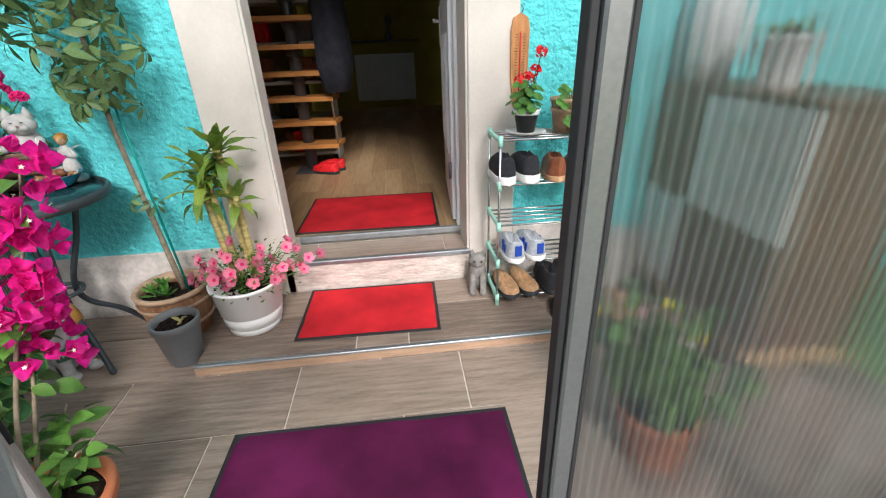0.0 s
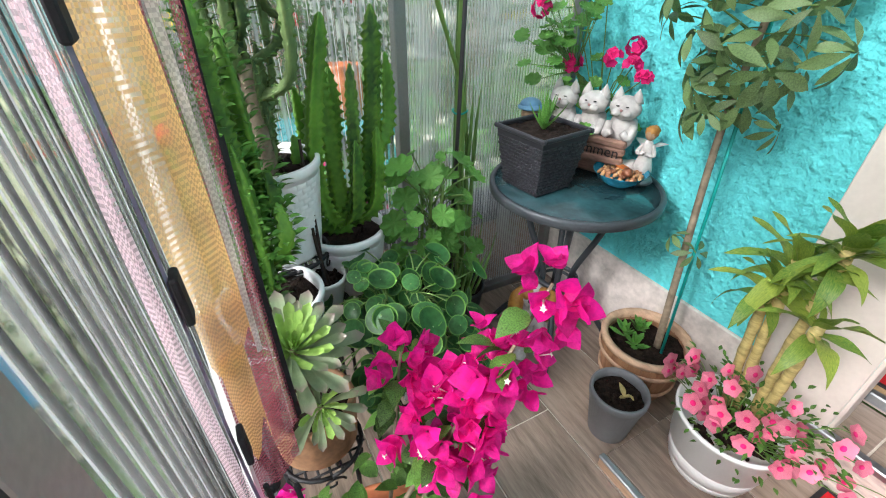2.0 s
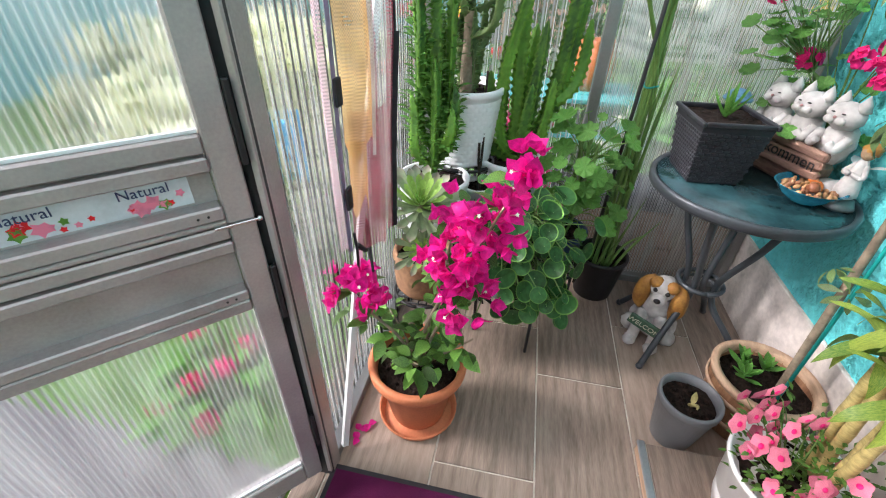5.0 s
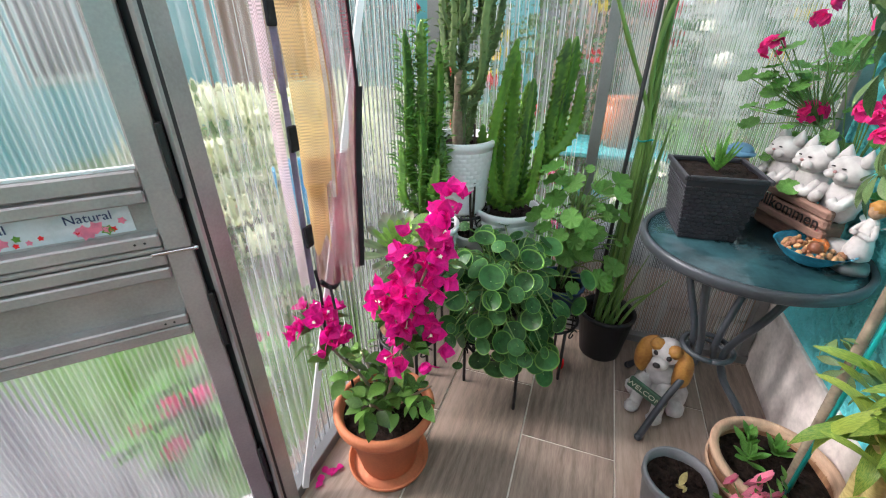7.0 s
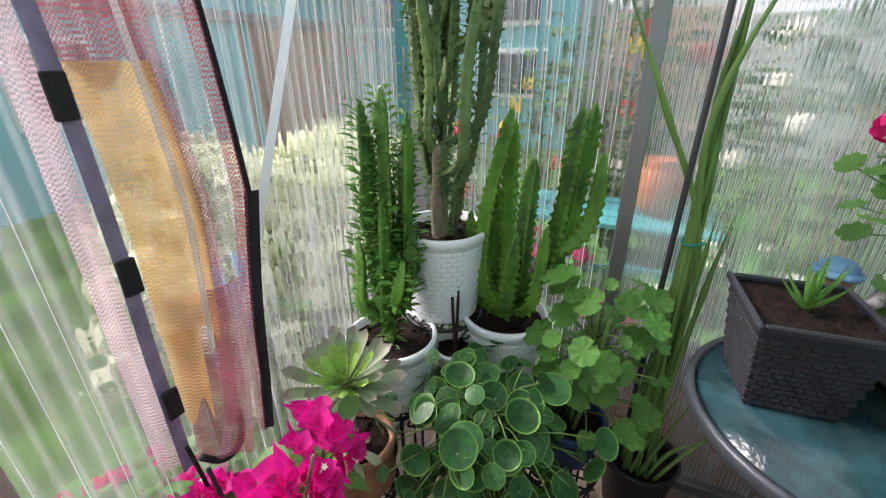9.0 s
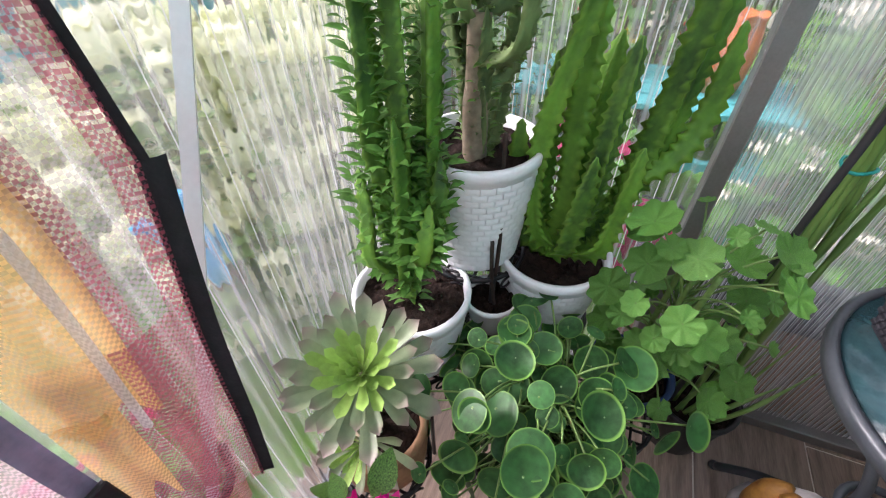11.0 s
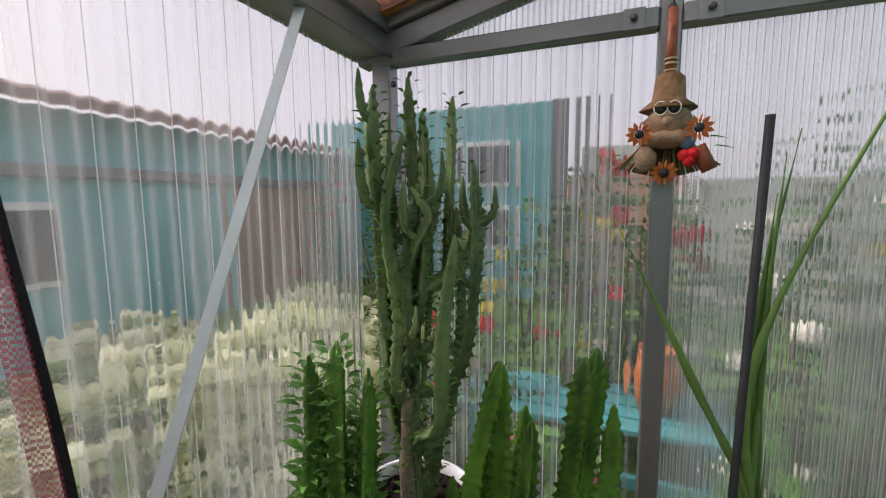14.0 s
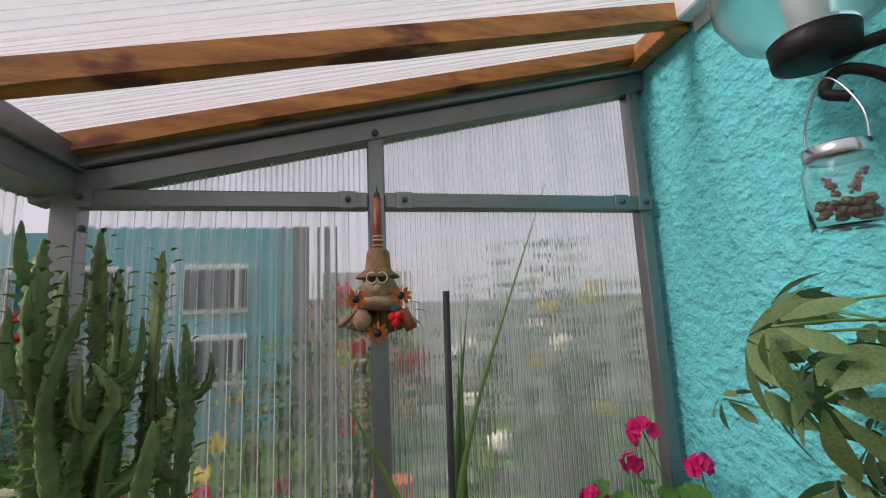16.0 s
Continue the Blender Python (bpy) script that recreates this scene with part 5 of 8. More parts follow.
for o in (-0.02, 0.0, 0.025):
    part("stalk", Shape(M_GSTEM).tube(curve((o, o * 0.5, 0.12), (o * 0.6, 0.02 + o, 0.3), (o * 1.2, 0.03 + o, 0.5), n=5), 0.006, 6), ge)

# rush-like plant with its stake
bp = thing("potted_rush", (-1.765, 1.18, 0.0), "tall green rush stems tied together in a black pot", "potted plant")
part("pot", pot_shape(M_BLACKP, 0.082, 0.108, 0.215, 0.010, 0.005, 28, 0.02), bp)
soil(bp, 0.099, 0.18)
tie = Vector((-0.02, 0.0, 0.905))
ends = [(-0.035, 0.232, 1.88), (0.03, -0.005, 1.58), (0.0, 0.02, 1.62), (0.105, -0.245, 1.48), (0.02, -0.01, 1.52), (-0.02, 0.0, 1.22), (-0.01, 0.012, 1.08),
        (0.01, 0.03, 0.99), (0.0, 0.065, 0.99), (-0.01, -0.02, 1.36), (0.0, -0.03, 1.30)]
for i, e in enumerate(ends):
    e = Vector(e)
    a = i * 2.4
    b = (0.05 * math.cos(a), 0.05 * math.sin(a), 0.16)
    t = tie + Vector((0.016 * math.cos(a), 0.016 * math.sin(a), 0))
    if e.z > 1.4 and i != 3:
        m = Vector((0.010 * math.cos(a), 0.010 * math.sin(a) - 0.012, 1.28))
    else:
        m = (t + e) / 2 + Vector((0, 0, 0.02))
    if e.z < 1.1:
        pts = curve(b, (b[0] * 0.6, e.y * 0.4, 0.5), (e.x, e.y * 0.75, 0.8), e, n=7)
    else:
        pts = curve(b, (b[0] * 0.6 - 0.008, b[1] * 0.6, 0.5), t, m, e, n=7)
    N = len(pts)
    part("stem", Shape(M_BAMB).tube(pts, [U(0.0055, 0.008) * (1 if j < N * 0.75 else max(0.12, (N - 1 - j) / (N * 0.25))) for j in range(N)], 8), bp)
for i in range(5):
    part("stem", Shape(M_BAMB).tube(curve((0.05, 0.02 * i - 0.04, 0.16), (0.06, 0.03 * i - 0.03, 0.30), (0.05 - 0.02 * i, 0.05 * i + 0.0, U(0.32, 0.5)), n=5), [0.006] * 7 + [0.004, 0.003, 0.002, 0.001], 7), bp)
part("stake", Shape(M_ALUDARK).tube([(0.02, -0.055, 0.1), (0.088, -0.045, 1.63)], 0.0065, 8), bp, "dark green plastic stake")
part("tie", Shape(M_TIE).tube([tie + Vector((0.026 * math.cos(a / 2), 0.024 * math.sin(a / 2), 0.004 * math.sin(a))) for a in range(14)], 0.003, 6), bp, "turquoise twine")

# bougainvillea
bo = thing("potted_bougainvillea", (-0.992, 0.552, 0.0), "magenta bougainvillea in a terracotta pot with a saucer", "potted plant")
part("saucer", Shape(M_TERRA).lathe([(0.085, 0.0), (0.112, 0.004), (0.122, 0.03), (0.128, 0.032), (0.128, 0.026), (0.116, 0.0), (0.105, 0.012), (0, 0.012)], seg=32), bo)
part("pot", Shape(M_TERRA).lathe([(0.082, 0.013), (0.088, 0.02), (0.120, 0.205), (0.136, 0.208), (0.148, 0.228), (0.150, 0.250), (0.144, 0.258), (0.132, 0.258), (0.124, 0.235), (0.112, 0.18), (0, 0.18)], seg=40), bo)
soil(bo, 0.124, 0.228)
part("stake", Shape(M_WIRE).tube([(-0.02, -0.11, 0.19), (0.02, -0.115, 0.66)], 0.004, 6), bo)
br = [((0, 0, 0.22), (0.02, 0.03, 0.42), (0.05, 0.10, 0.62), (0.08, 0.17, 0.78), (0.10, 0.24, 0.96)),
      ((0, 0, 0.22), (0.02, -0.05, 0.36), (0.04, -0.12, 0.46), (0.035, -0.16, 0.54)),
      ((0, 0, 0.22), (0.03, 0.05, 0.40), (0.05, 0.10, 0.55), (0.05, 0.14, 0.68)),
      ((0, 0, 0.22), (-0.03, 0.04, 0.42), (-0.05, 0.07, 0.62), (-0.06, 0.09, 0.76)),
      ((0, 0, 0.22), (0.02, 0.1, 0.34), (0.02, 0.16, 0.40)), ((0, 0, 0.22), (-0.03, -0.05, 0.32), (-0.06, -0.1, 0.38)),
      ((0, 0, 0.22), (0.07, 0.0, 0.32), (0.12, 0.03, 0.38))]
for b in br:
    pts = curve(*b, n=5)
    part("branch", Shape(M_STEM).tube(pts, [0.006 - 0.004 * j / len(pts) for j in range(len(pts))], 6), bo)
BR = [Shape(M_MAGENTA).leaf(Matrix.Identity(4), 1.0, 0.98, b, f, 6, 0.8, wave=w, base=0.3).data("bract") for b, f, w in ((0.5, 0.3, 0.03), (-0.5, 0.25, 0.04), (0.2, 0.5, 0.05))]
BL = [Shape(M_LEAF).leaf(Matrix.Identity(4), 1.0, 0.62, b, 0.3, 6, 0.8).data("leaf") for b in (0.5, 0.9)]
fl = Shape(M_CREAM)


def in_the_way(p):
    """Where the walker has pushed the branches aside."""
    x, y = p.x - 0.992, p.y + 0.552
    return any(math.hypot(x - a, y - b) < 0.058 for a, b in ((-0.878, 0.857), (-0.90, 0.89), (-0.92, 0.93), (-0.94, 0.87), (-0.965, 0.82), (-0.99, 0.77), (-1.01, 0.75), (-1.025, 0.81), (-1.04, 0.87)))


def bracts(c, n, spread):
    for i in range(n):
        o = Vector((rng.gauss(0, 1), rng.gauss(0, 1), rng.gauss(0, 0.85))).normalized() * U(0.45, 1.0)
        p = Vector(c) + Vector((o.x * spread[0], o.y * spread[1], o.z * spread[2]))
        if in_the_way(p):
            continue
        out = (o + Vector((0.25, 0.1, 0.2))).normalized()
        a0 = U(0, 6)
        sz = U(0.026, 0.040)
        base = facing(p, out, a0)
        for j in range(3):
            m = base @ Matrix.Rotation(j * 2.094, 4, "Z") @ aim((0.002, 0, 0), (U(0.45, 0.8), 0, 0.75), U(-.4, .4)) @ Matrix.Scale(sz, 4)
            part("bract", rng.choice(BR), bo, "", m)
        if i % 4 == 0:
            fl.tube([p, p + out * 0.022], 0.0012, 4)
            fl.disc(facing(p + out * 0.023, out), 0.004, 5, 0.3, 0.1, 10)


bracts((0.10, 0.245, 0.95), 20, (0.05, 0.05, 0.06))
bracts((0.085, 0.18, 0.82), 30, (0.055, 0.055, 0.08))
bracts((0.065, 0.15, 0.74), 16, (0.06, 0.05, 0.05))
bracts((0.04, 0.12, 0.69), 44, (0.09, 0.09, 0.08))
bracts((-0.055, 0.09, 0.75), 18, (0.05, 0.05, 0.06))
bracts((0.06, 0.14, 0.58), 18, (0.08, 0.08, 0.05))
bracts((0.035, -0.155, 0.535), 36, (0.085, 0.085, 0.07))
part("floret", fl, bo)["kind"] = "stuff"
for i in range(230):
    b = rng.choice(br)
    pts = curve(*b, n=5)
    p = pts[rng.randrange(3, len(pts))]
    a = U(0, 6.283)
    d = Vector((math.cos(a), math.sin(a), U(-.5, .5)))
    if in_the_way(p + d * 0.06):
        continue
    part("leaf", rng.choice(BL), bo, "", aim(p + d * U(0.005, 0.05), d, U(-.6, .6)) @ Matrix.Scale(U(0.035, 0.065), 4))
for i, (x, y) in enumerate(((-0.90, 0.41), (-0.875, 0.39), (-0.845, 0.395))):
    s = Shape(M_MAGENTA).leaf(aim((0, 0, 0.006), (math.cos(i * 2), math.sin(i * 2), 0.1)), 0.03, 0.024, 0.3, 0.5, 5).leaf(aim((0, 0, 0.006), (math.cos(i * 2 + 2), math.sin(i * 2 + 2), 0.2)), 0.026, 0.022, 0.3, 0.5, 5)
    solid("fallen_bract", s, "fallen magenta bract lying on the floor tiles", "petal", (x, y, 0.0), "fallen bracts")

# ---- table and what stands on it ----
TX, TY, TZ = -1.527, 1.483, 0.70
tb = thing("garden_table", (TX, TY, 0.0), "round garden table with rippled glass top and dark grey metal frame", "table")
part("glass_top", Shape(M_TGLASS).lathe([(0.268, 0.682), (0.270, 0.686), (0.270, 0.692), (0.0, 0.692)], seg=48), tb, "rippled greenish glass")
part("rim", Shape(M_TABLE).lathe([(0.262, 0.668), (0.276, 0.664), (0.284, 0.670), (0.286, 0.692), (0.280, 0.700), (0.270, 0.698), (0.268, 0.693), (0.263, 0.680), (0.262, 0.668)], seg=56, cap=False), tb)
for i in range(4):
    a = math.pi / 4 + i * math.pi / 2 + 0.07
    c, s = math.cos(a), math.sin(a)
    part("leg", Shape(M_TABLE).tube(curve((0.17 * c, 0.17 * s, 0.668), (0.12 * c, 0.12 * s, 0.50), (0.055 * c, 0.055 * s, 0.33), (0.07 * c, 0.07 * s, 0.23), (0.17 * c, 0.17 * s, 0.13), (0.25 * c, 0.25 * s, 0.012), n=7), 0.0115, 10).ball((0.251 * c, 0.251 * s, 0.0135), 0.0135, 10, 6), tb)
part("ring", Shape(M_TABLE).tube([(0.075 * math.cos(t * math.pi / 12), 0.075 * math.sin(t * math.pi / 12), 0.30) for t in range(25)], 0.009, 8).tube([(0.055 * math.cos(t * math.pi / 12), 0.055 * math.sin(t * math.pi / 12), 0.29) for t in range(25)], 0.006, 8), tb)
for r in (0.17,):
    part("brace_ring", Shape(M_TABLE).tube([(r * math.cos(t * math.pi / 12), r * math.sin(t * math.pi / 12), 0.660) for t in range(25)], 0.006, 6), tb)

# square wicker planter with an aloe
sp = thing("square_planter", (-1.583, 1.362, TZ - 0.006), "anthracite wicker-pattern square planter with a small aloe, on the glass table", "potted plant", turn=6.0)
W0, D0, W1, D1, H1 = 0.076, 0.076, 0.100, 0.100, 0.195


def frustum(s, w0, d0, w1, d1, z0, z1, k=0):
    s.add([(-w0, -d0, z0), (w0, -d0, z0), (w0, d0, z0), (-w0, d0, z0), (-w1, -d1, z1), (w1, -d1, z1), (w1, d1, z1), (-w1, d1, z1)],
          [(0, 3, 2, 1), (0, 1, 5, 4), (1, 2, 6, 5), (2, 3, 7, 6), (3, 0, 4, 7)], k, False)


s = Shape(M_WICKER)
frustum(s, W0, D0, W1, D1, 0, H1 - 0.012)
part("pot", s, sp)
for c, d in (((0, -D1 - 0.002, H1 - 0.006), (2 * W1 + 0.02, 0.012, 0.014)), ((0, D1 + 0.002, H1 - 0.006), (2 * W1 + 0.02, 0.012, 0.014)),
             ((-W1 - 0.002, 0, H1 - 0.006), (0.012, 2 * D1 - 0.01, 0.014)), ((W1 + 0.002, 0, H1 - 0.006), (0.012, 2 * D1 - 0.01, 0.014))):
    part("rim", Shape(M_WICKER).box(c, d), sp)
wv = Shape(M_WICKER)
for side in range(4):
    n = 12 if side % 2 == 0 else 9
    for i in range(13):
        z = 0.012 + i * 0.0122
        t = z / H1
        w, d = W0 + (W1 - W0) * t, D0 + (D1 - D0) * t
        for j in range(n):
            u = -1 + 2 * (j + 0.5 + 0.5 * (i % 2) - 0.25) / n
            if abs(u) > 0.97:
                continue
            if side % 2 == 0:
                sg = 1 if side == 0 else -1
                wv.box((u * w, -sg * (d + 0.001), z), (2 * w / n * 0.9, 0.006, 0.0095), 0, 0.002)
            else:
                sg = 1 if side == 1 else -1
                wv.box((sg * (w + 0.001), u * d, z), (0.006, 2 * d / n * 0.9, 0.0095), 0, 0.002)
part("weave", wv, sp)
so = Shape(M_SOIL)
vs, fs = [], []
for i in range(13):
    for j in range(9):
        vs.append((-W1 + 2 * W1 * i / 12, -D1 + 2 * D1 * j / 8, H1 - 0.015 + 0.012 * noise.noise((i * 0.9, j * 0.9, 3))))
for i in range(12):
    for j in range(8):
        fs.append((i * 9 + j, i * 9 + 9 + j, i * 9 + 10 + j, i * 9 + j + 1))
so.add(vs, fs)
part("soil", so, sp)
AL = Shape(M_GERL).leaf(Matrix.Identity(4), 1.0, 0.17, -0.35, 0.7, 7, 0.55, base=0.5).data("aloe_leaf")
for i in range(11):
    a = i * 2.4
    el = radians(78 - 4 * i)
    part("leaf", AL, sp, "", aim((0.0, 0, H1 - 0.015), (math.cos(a) * math.cos(el), math.sin(a) * math.cos(el), math.sin(el)), 0) @ Matrix.Scale(U(0.08, 0.13), 4))


# figurines: one plain mesh each
def cat(s, x, k=0):
    s.ball((x, 0, 0.155), (0.046, 0.038, 0.062), 14, 10, k, 0.25)
    s.ball((x, -0.02, 0.232), (0.050, 0.036, 0.038), 16, 10, k, 0.15)
    for sx in (-1, 1):
        s.lathe([(0.021, 0), (0.014, 0.020), (0.001, 0.042)], (x + sx * 0.029, -0.014, 0.252), 8, k)
        s.ball((x + sx * 0.016, -0.052, 0.223), (0.016, 0.012, 0.012), 8, 6, k)
        s.ball((x + sx * 0.015, -0.052, 0.243), (0.006, 0.005, 0.002), 8, 6, 2)
        s.tube(curve((x + sx * 0.04, -0.02, 0.18), (x + sx * 0.036, -0.048, 0.15), (x + sx * 0.018, -0.056, 0.165), n=4), [0.014] * 5 + [0.013, 0.012, 0.012, 0.012], 8, k)
    s.ball((x, -0.058, 0.232), (0.005, 0.004, 0.004), 6, 5, 1)


s = Shape(M_FIGW, M_ROSE, M_FIGD, M_SIGNW)
for x in (-0.105, 0.0, 0.105):
    cat(s, x)
for x in (-0.15, 0.15):
    s.ball((x, 0.0, 0.03), (0.045, 0.05, 0.032), 12, 8, 0, 0.2)
for z in (0.065, 0.095, 0.125):
    s.box((0, -0.05, z), (0.29, 0.022, 0.027), 3, 0.006, Matrix.Rotation(radians(U(-2, 2)), 4, "Y"))
s.box((0, 0.0, 0.045), (0.24, 0.07, 0.09), 3, 0.01)
cats = solid("cat_figurine", s, "white ceramic trio of laughing cats above a carved wooden sign", "figurine", pose(-1.622, 1.612, TZ - 0.007, 0, 0, 22))
writing("welcome_lettering", "Willkommen", 0.05, M_FIGD, pose(-1.622, 1.612, TZ - 0.007, 0, 0, 22) @ pose(0, -0.0625, 0.095, 90, 0, 0))
tagged(bpy.data.objects["welcome_lettering"], "dark carved lettering on the wooden cat sign", "lettering")

# geranium behind the cats
gp = thing("potted_geranium", (-1.69, 1.722, TZ - 0.008), "geranium with hot pink flower heads behind the cat figurine", "potted plant")
part("pot", Shape(M_TERRA).lathe([(0.035, 0), (0.043, 0.12), (0.045, 0.125), (0.04, 0.125), (0.03, 0.1), (0, 0.1)], seg=20), gp)
geranium(gp, (0.0, -0.01, 0.12), 40, 0.20, 0.24, 0.030, lambda p: p.y > 0.02 or p.x < -0.18)
sm = Shape(M_GSTEM)
HP = Shape(M_HOTPINK).disc(Matrix.Identity(4), 1.0, 5, 0.16, 0.25, 16).data("petal_rosette")


def flower_head(parent, hub, p, r, n, mesh, stem):
    stem.tube(curve(hub, ((hub[0] + p[0]) / 2, (hub[1] + p[1]) / 2, (hub[2] + p[2]) / 2 + 0.02), p, n=4), 0.002, 5)
    for i in range(n):
        d = Vector((rng.gauss(0, 1), rng.gauss(-0.4, 0.8), rng.gauss(0.4, 0.7))).normalized()
        part("flower", mesh, parent, "", facing(Vector(p) + d * r, d, U(0, 6)) @ Matrix.Scale(U(0.012, 0.018), 4))


for p, r, n in (((0.05, -0.05, 0.36), 0.026, 12), ((0.11, -0.03, 0.40), 0.024, 11), ((0.13, -0.05, 0.345), 0.026, 12), ((0.19, -0.06, 0.32), 0.022, 9),
                ((-0.05, -0.13, 0.335), 0.03, 13), ((-0.07, -0.275, 0.50), 0.024, 10), ((-0.06, -0.19, 0.57), 0.014, 6), ((-0.08, -0.14, 0.62), 0.028, 12), ((-0.02, -0.06, 0.56), 0.02, 8)):
    flower_head(gp, (0.0, -0.01, 0.12), p, r, n, HP, sm)
for i in range(46):
    p = Vector((U(-0.15, 0.02), U(-0.30, -0.05), U(0.28, 0.54)))
    sm.tube(curve((-0.02, -0.01, 0.2), (-0.05, -0.10, 0.30), p, n=4), 0.0016, 4)
    part("leaf", rng.choice(GL), gp, "", facing(p, (U(-.2, .5), U(-.6, .1), 0.7), U(0, 6)) @ Matrix.Scale(U(0.016, 0.032), 4))
part("stalk", sm, gp)["kind"] = "stuff"

# glass bowl of nuts
bw = thing("nut_bowl", (-1.452, 1.602, TZ - 0.007), "teal glass bowl filled with nuts, on the glass table", "bowl")
prof = [(0.03, 0.0), (0.045, 0.006), (0.07, 0.028), (0.086, 0.05), (0.089, 0.052), (0.084, 0.048), (0.066, 0.026), (0.04, 0.010), (0, 0.010)]
part("bowl", Shape(M_BOWL).lathe(prof, seg=36, wob=0.02), bw)
NUT = [Shape(M_NUT).ball((0, 0, 0), r, 10, 7, 0, 0.15).data("nut") for r in ((1, 0.8, 0.75), (0.8, 0.8, 0.8), (1.4, 0.7, 0.7))]
for i in range(64):
    a, q = U(0, 6.283), 0.066 * math.sqrt(U(0, 1))
    part("nut", rng.choice(NUT), bw, "", pose(q * math.cos(a), q * math.sin(a), 0.038 + 0.02 * (1 - (q / 0.066) ** 2) * U(0.3, 1), U(0, 90), U(0, 90), U(0, 360)) @ Matrix.Scale(U(0.007, 0.0105), 4))
part("dry_leaf", Shape(M_ORPET).leaf(aim((-0.05, 0.02, 0.062), (1, -0.15, 0.05)), 0.10, 0.035, 0.3, -0.25, 6), bw)
part("walnut", Shape(M_BROWNL).ball((0.035, -0.012, 0.058), (0.018, 0.016, 0.015), 12, 9, 0, 0.35), bw, "dark brown walnut")

s = Shape(M_FIGW, M_FIGT, M_FIGB, M_ALU)
s.lathe([(0.045, 0), (0.05, 0.01), (0.04, 0.03), (0.02, 0.035)], seg=18, k=3, wob=0.06)
s.lathe([(0.012, 0.03), (0.036, 0.05), (0.034, 0.07), (0.022, 0.12), (0.018, 0.155), (0.012, 0.17)], seg=20, k=0, wob=0.04)
for sx in (-1, 1):
    s.tube(curve((sx * 0.016, 0, 0.155), (sx * 0.032, -0.012, 0.12), (0.004 * sx, -0.028, 0.125), n=4), 0.008, 8, 0)
    s.leaf(aim((sx * 0.01, 0.012, 0.14), (sx * 0.9, 0.35, 0.5)), 0.06, 0.05, 0.3, 0.2, 5)
s.ball((0, 0, 0.195), (0.022, 0.021, 0.025), 14, 10, 1)
s.ball((0, 0.006, 0.203), (0.027, 0.026, 0.024), 14, 10, 2, 0.2)
solid("angel_figurine", s, "small white angel figurine with brown hair on the table", "figurine", pose(-1.437, 1.685, TZ - 0.007, 0, 0, 20) @ Matrix.Scale(0.84, 4))

s = Shape(M_FIGT, M_FIGBL, M_FIGW, M_FIGB)
s.lathe([(0.03, 0), (0.036, 0.02), (0.03, 0.09), (0.018, 0.14)], seg=16, k=2)
s.ball((0, 0, 0.175), (0.032, 0.03, 0.034), 14, 10, 0)
s.ball((0, 0.004, 0.205), (0.038, 0.036, 0.024), 14, 8, 1)
s.lathe([(0.044, 0.194), (0.046, 0.2), (0.03, 0.208)], seg=18, k=1)
s.ball((0, -0.03, 0.172), (0.008, 0.008, 0.007), 8, 6, 0)
s.ball((0, -0.018, 0.15), (0.022, 0.016, 0.02), 10, 7, 3, 0.2)
solid("gnome_figurine", s, "small garden gnome with a blue cap on the table", "figurine", pose(-1.765, 1.455, TZ - 0.007, 0, 0, 70))

# dog with its board
s = Shape(M_FIGW, M_FIGB, M_FIGD, M_FIGG)
s.ball((0, 0.03, 0.085), (0.062, 0.07, 0.088), 18, 12, 0, 0.12)
s.ball((0, 0.0, 0.15), (0.05, 0.045, 0.06), 16, 10, 0, 0.12)
for sx in (-1, 1):
    s.ball((sx * 0.055, 0.05, 0.04), (0.032, 0.055, 0.042), 12, 8, 0, 0.15)
    s.tube(curve((sx * 0.03, -0.02, 0.13), (sx * 0.034, -0.05, 0.07), (sx * 0.036, -0.06, 0.02), n=5), [0.024] * 6 + [0.02] * 5, 10, 0)
    s.ball((sx * 0.038, -0.078, 0.017), (0.024, 0.032, 0.018), 12, 7, 0, 0.2)
    s.ball((sx * 0.07, 0.0, 0.03), (0.03, 0.035, 0.03), 10, 7, 0, 0.2)
    s.tube(curve((sx * 0.035, -0.002, 0.265), (sx * 0.058, -0.012, 0.235), (sx * 0.062, -0.022, 0.175), (sx * 0.052, -0.03, 0.135), n=5), [0.016, 0.018, 0.02, 0.022, 0.024, 0.026, 0.027, 0.028, 0.028, 0.028, 0.027, 0.025, 0.022, 0.018, 0.012, 0.006], 10, 1)
    s.ball((sx * 0.020, -0.048, 0.245), (0.0085, 0.007, 0.009), 10, 7, 2)
    s.ball((sx * 0.026, -0.025, 0.262), (0.024, 0.024, 0.022), 12, 8, 1, 0.15)
s.ball((0, -0.008, 0.24), (0.045, 0.046, 0.045), 18, 12, 0, 0.08)
s.ball((0, -0.055, 0.218), (0.026, 0.028, 0.022), 14, 9, 0)
s.ball((0, -0.083, 0.227), (0.012, 0.009, 0.009), 10, 7, 2)
s.ball((0.0, 0.07, 0.07), (0.05, 0.04, 0.06), 12, 8, 1, 0.2)
dm = pose(-1.525, 1.375, 0.0, 0, 0, 62) @ Matrix.Scale(1.07, 4)
bd = Matrix.Rotation(radians(12), 4, "Y")
s.box((0.0, -0.093, 0.115), (0.125, 0.012, 0.045), 3, 0.004, bd)
solid("dog_figurine", s, "white and ginger spaniel figurine holding a green welcome board", "figurine", dm)
tagged(writing("welcome_lettering", "WELCOME", 0.027, M_LETTER, dm @ Matrix.Translation((0, -0.0995, 0.115)) @ bd @ pose(0, 0, 0, 90, 0, 0)), "pale lettering on the dog's green board", "lettering")

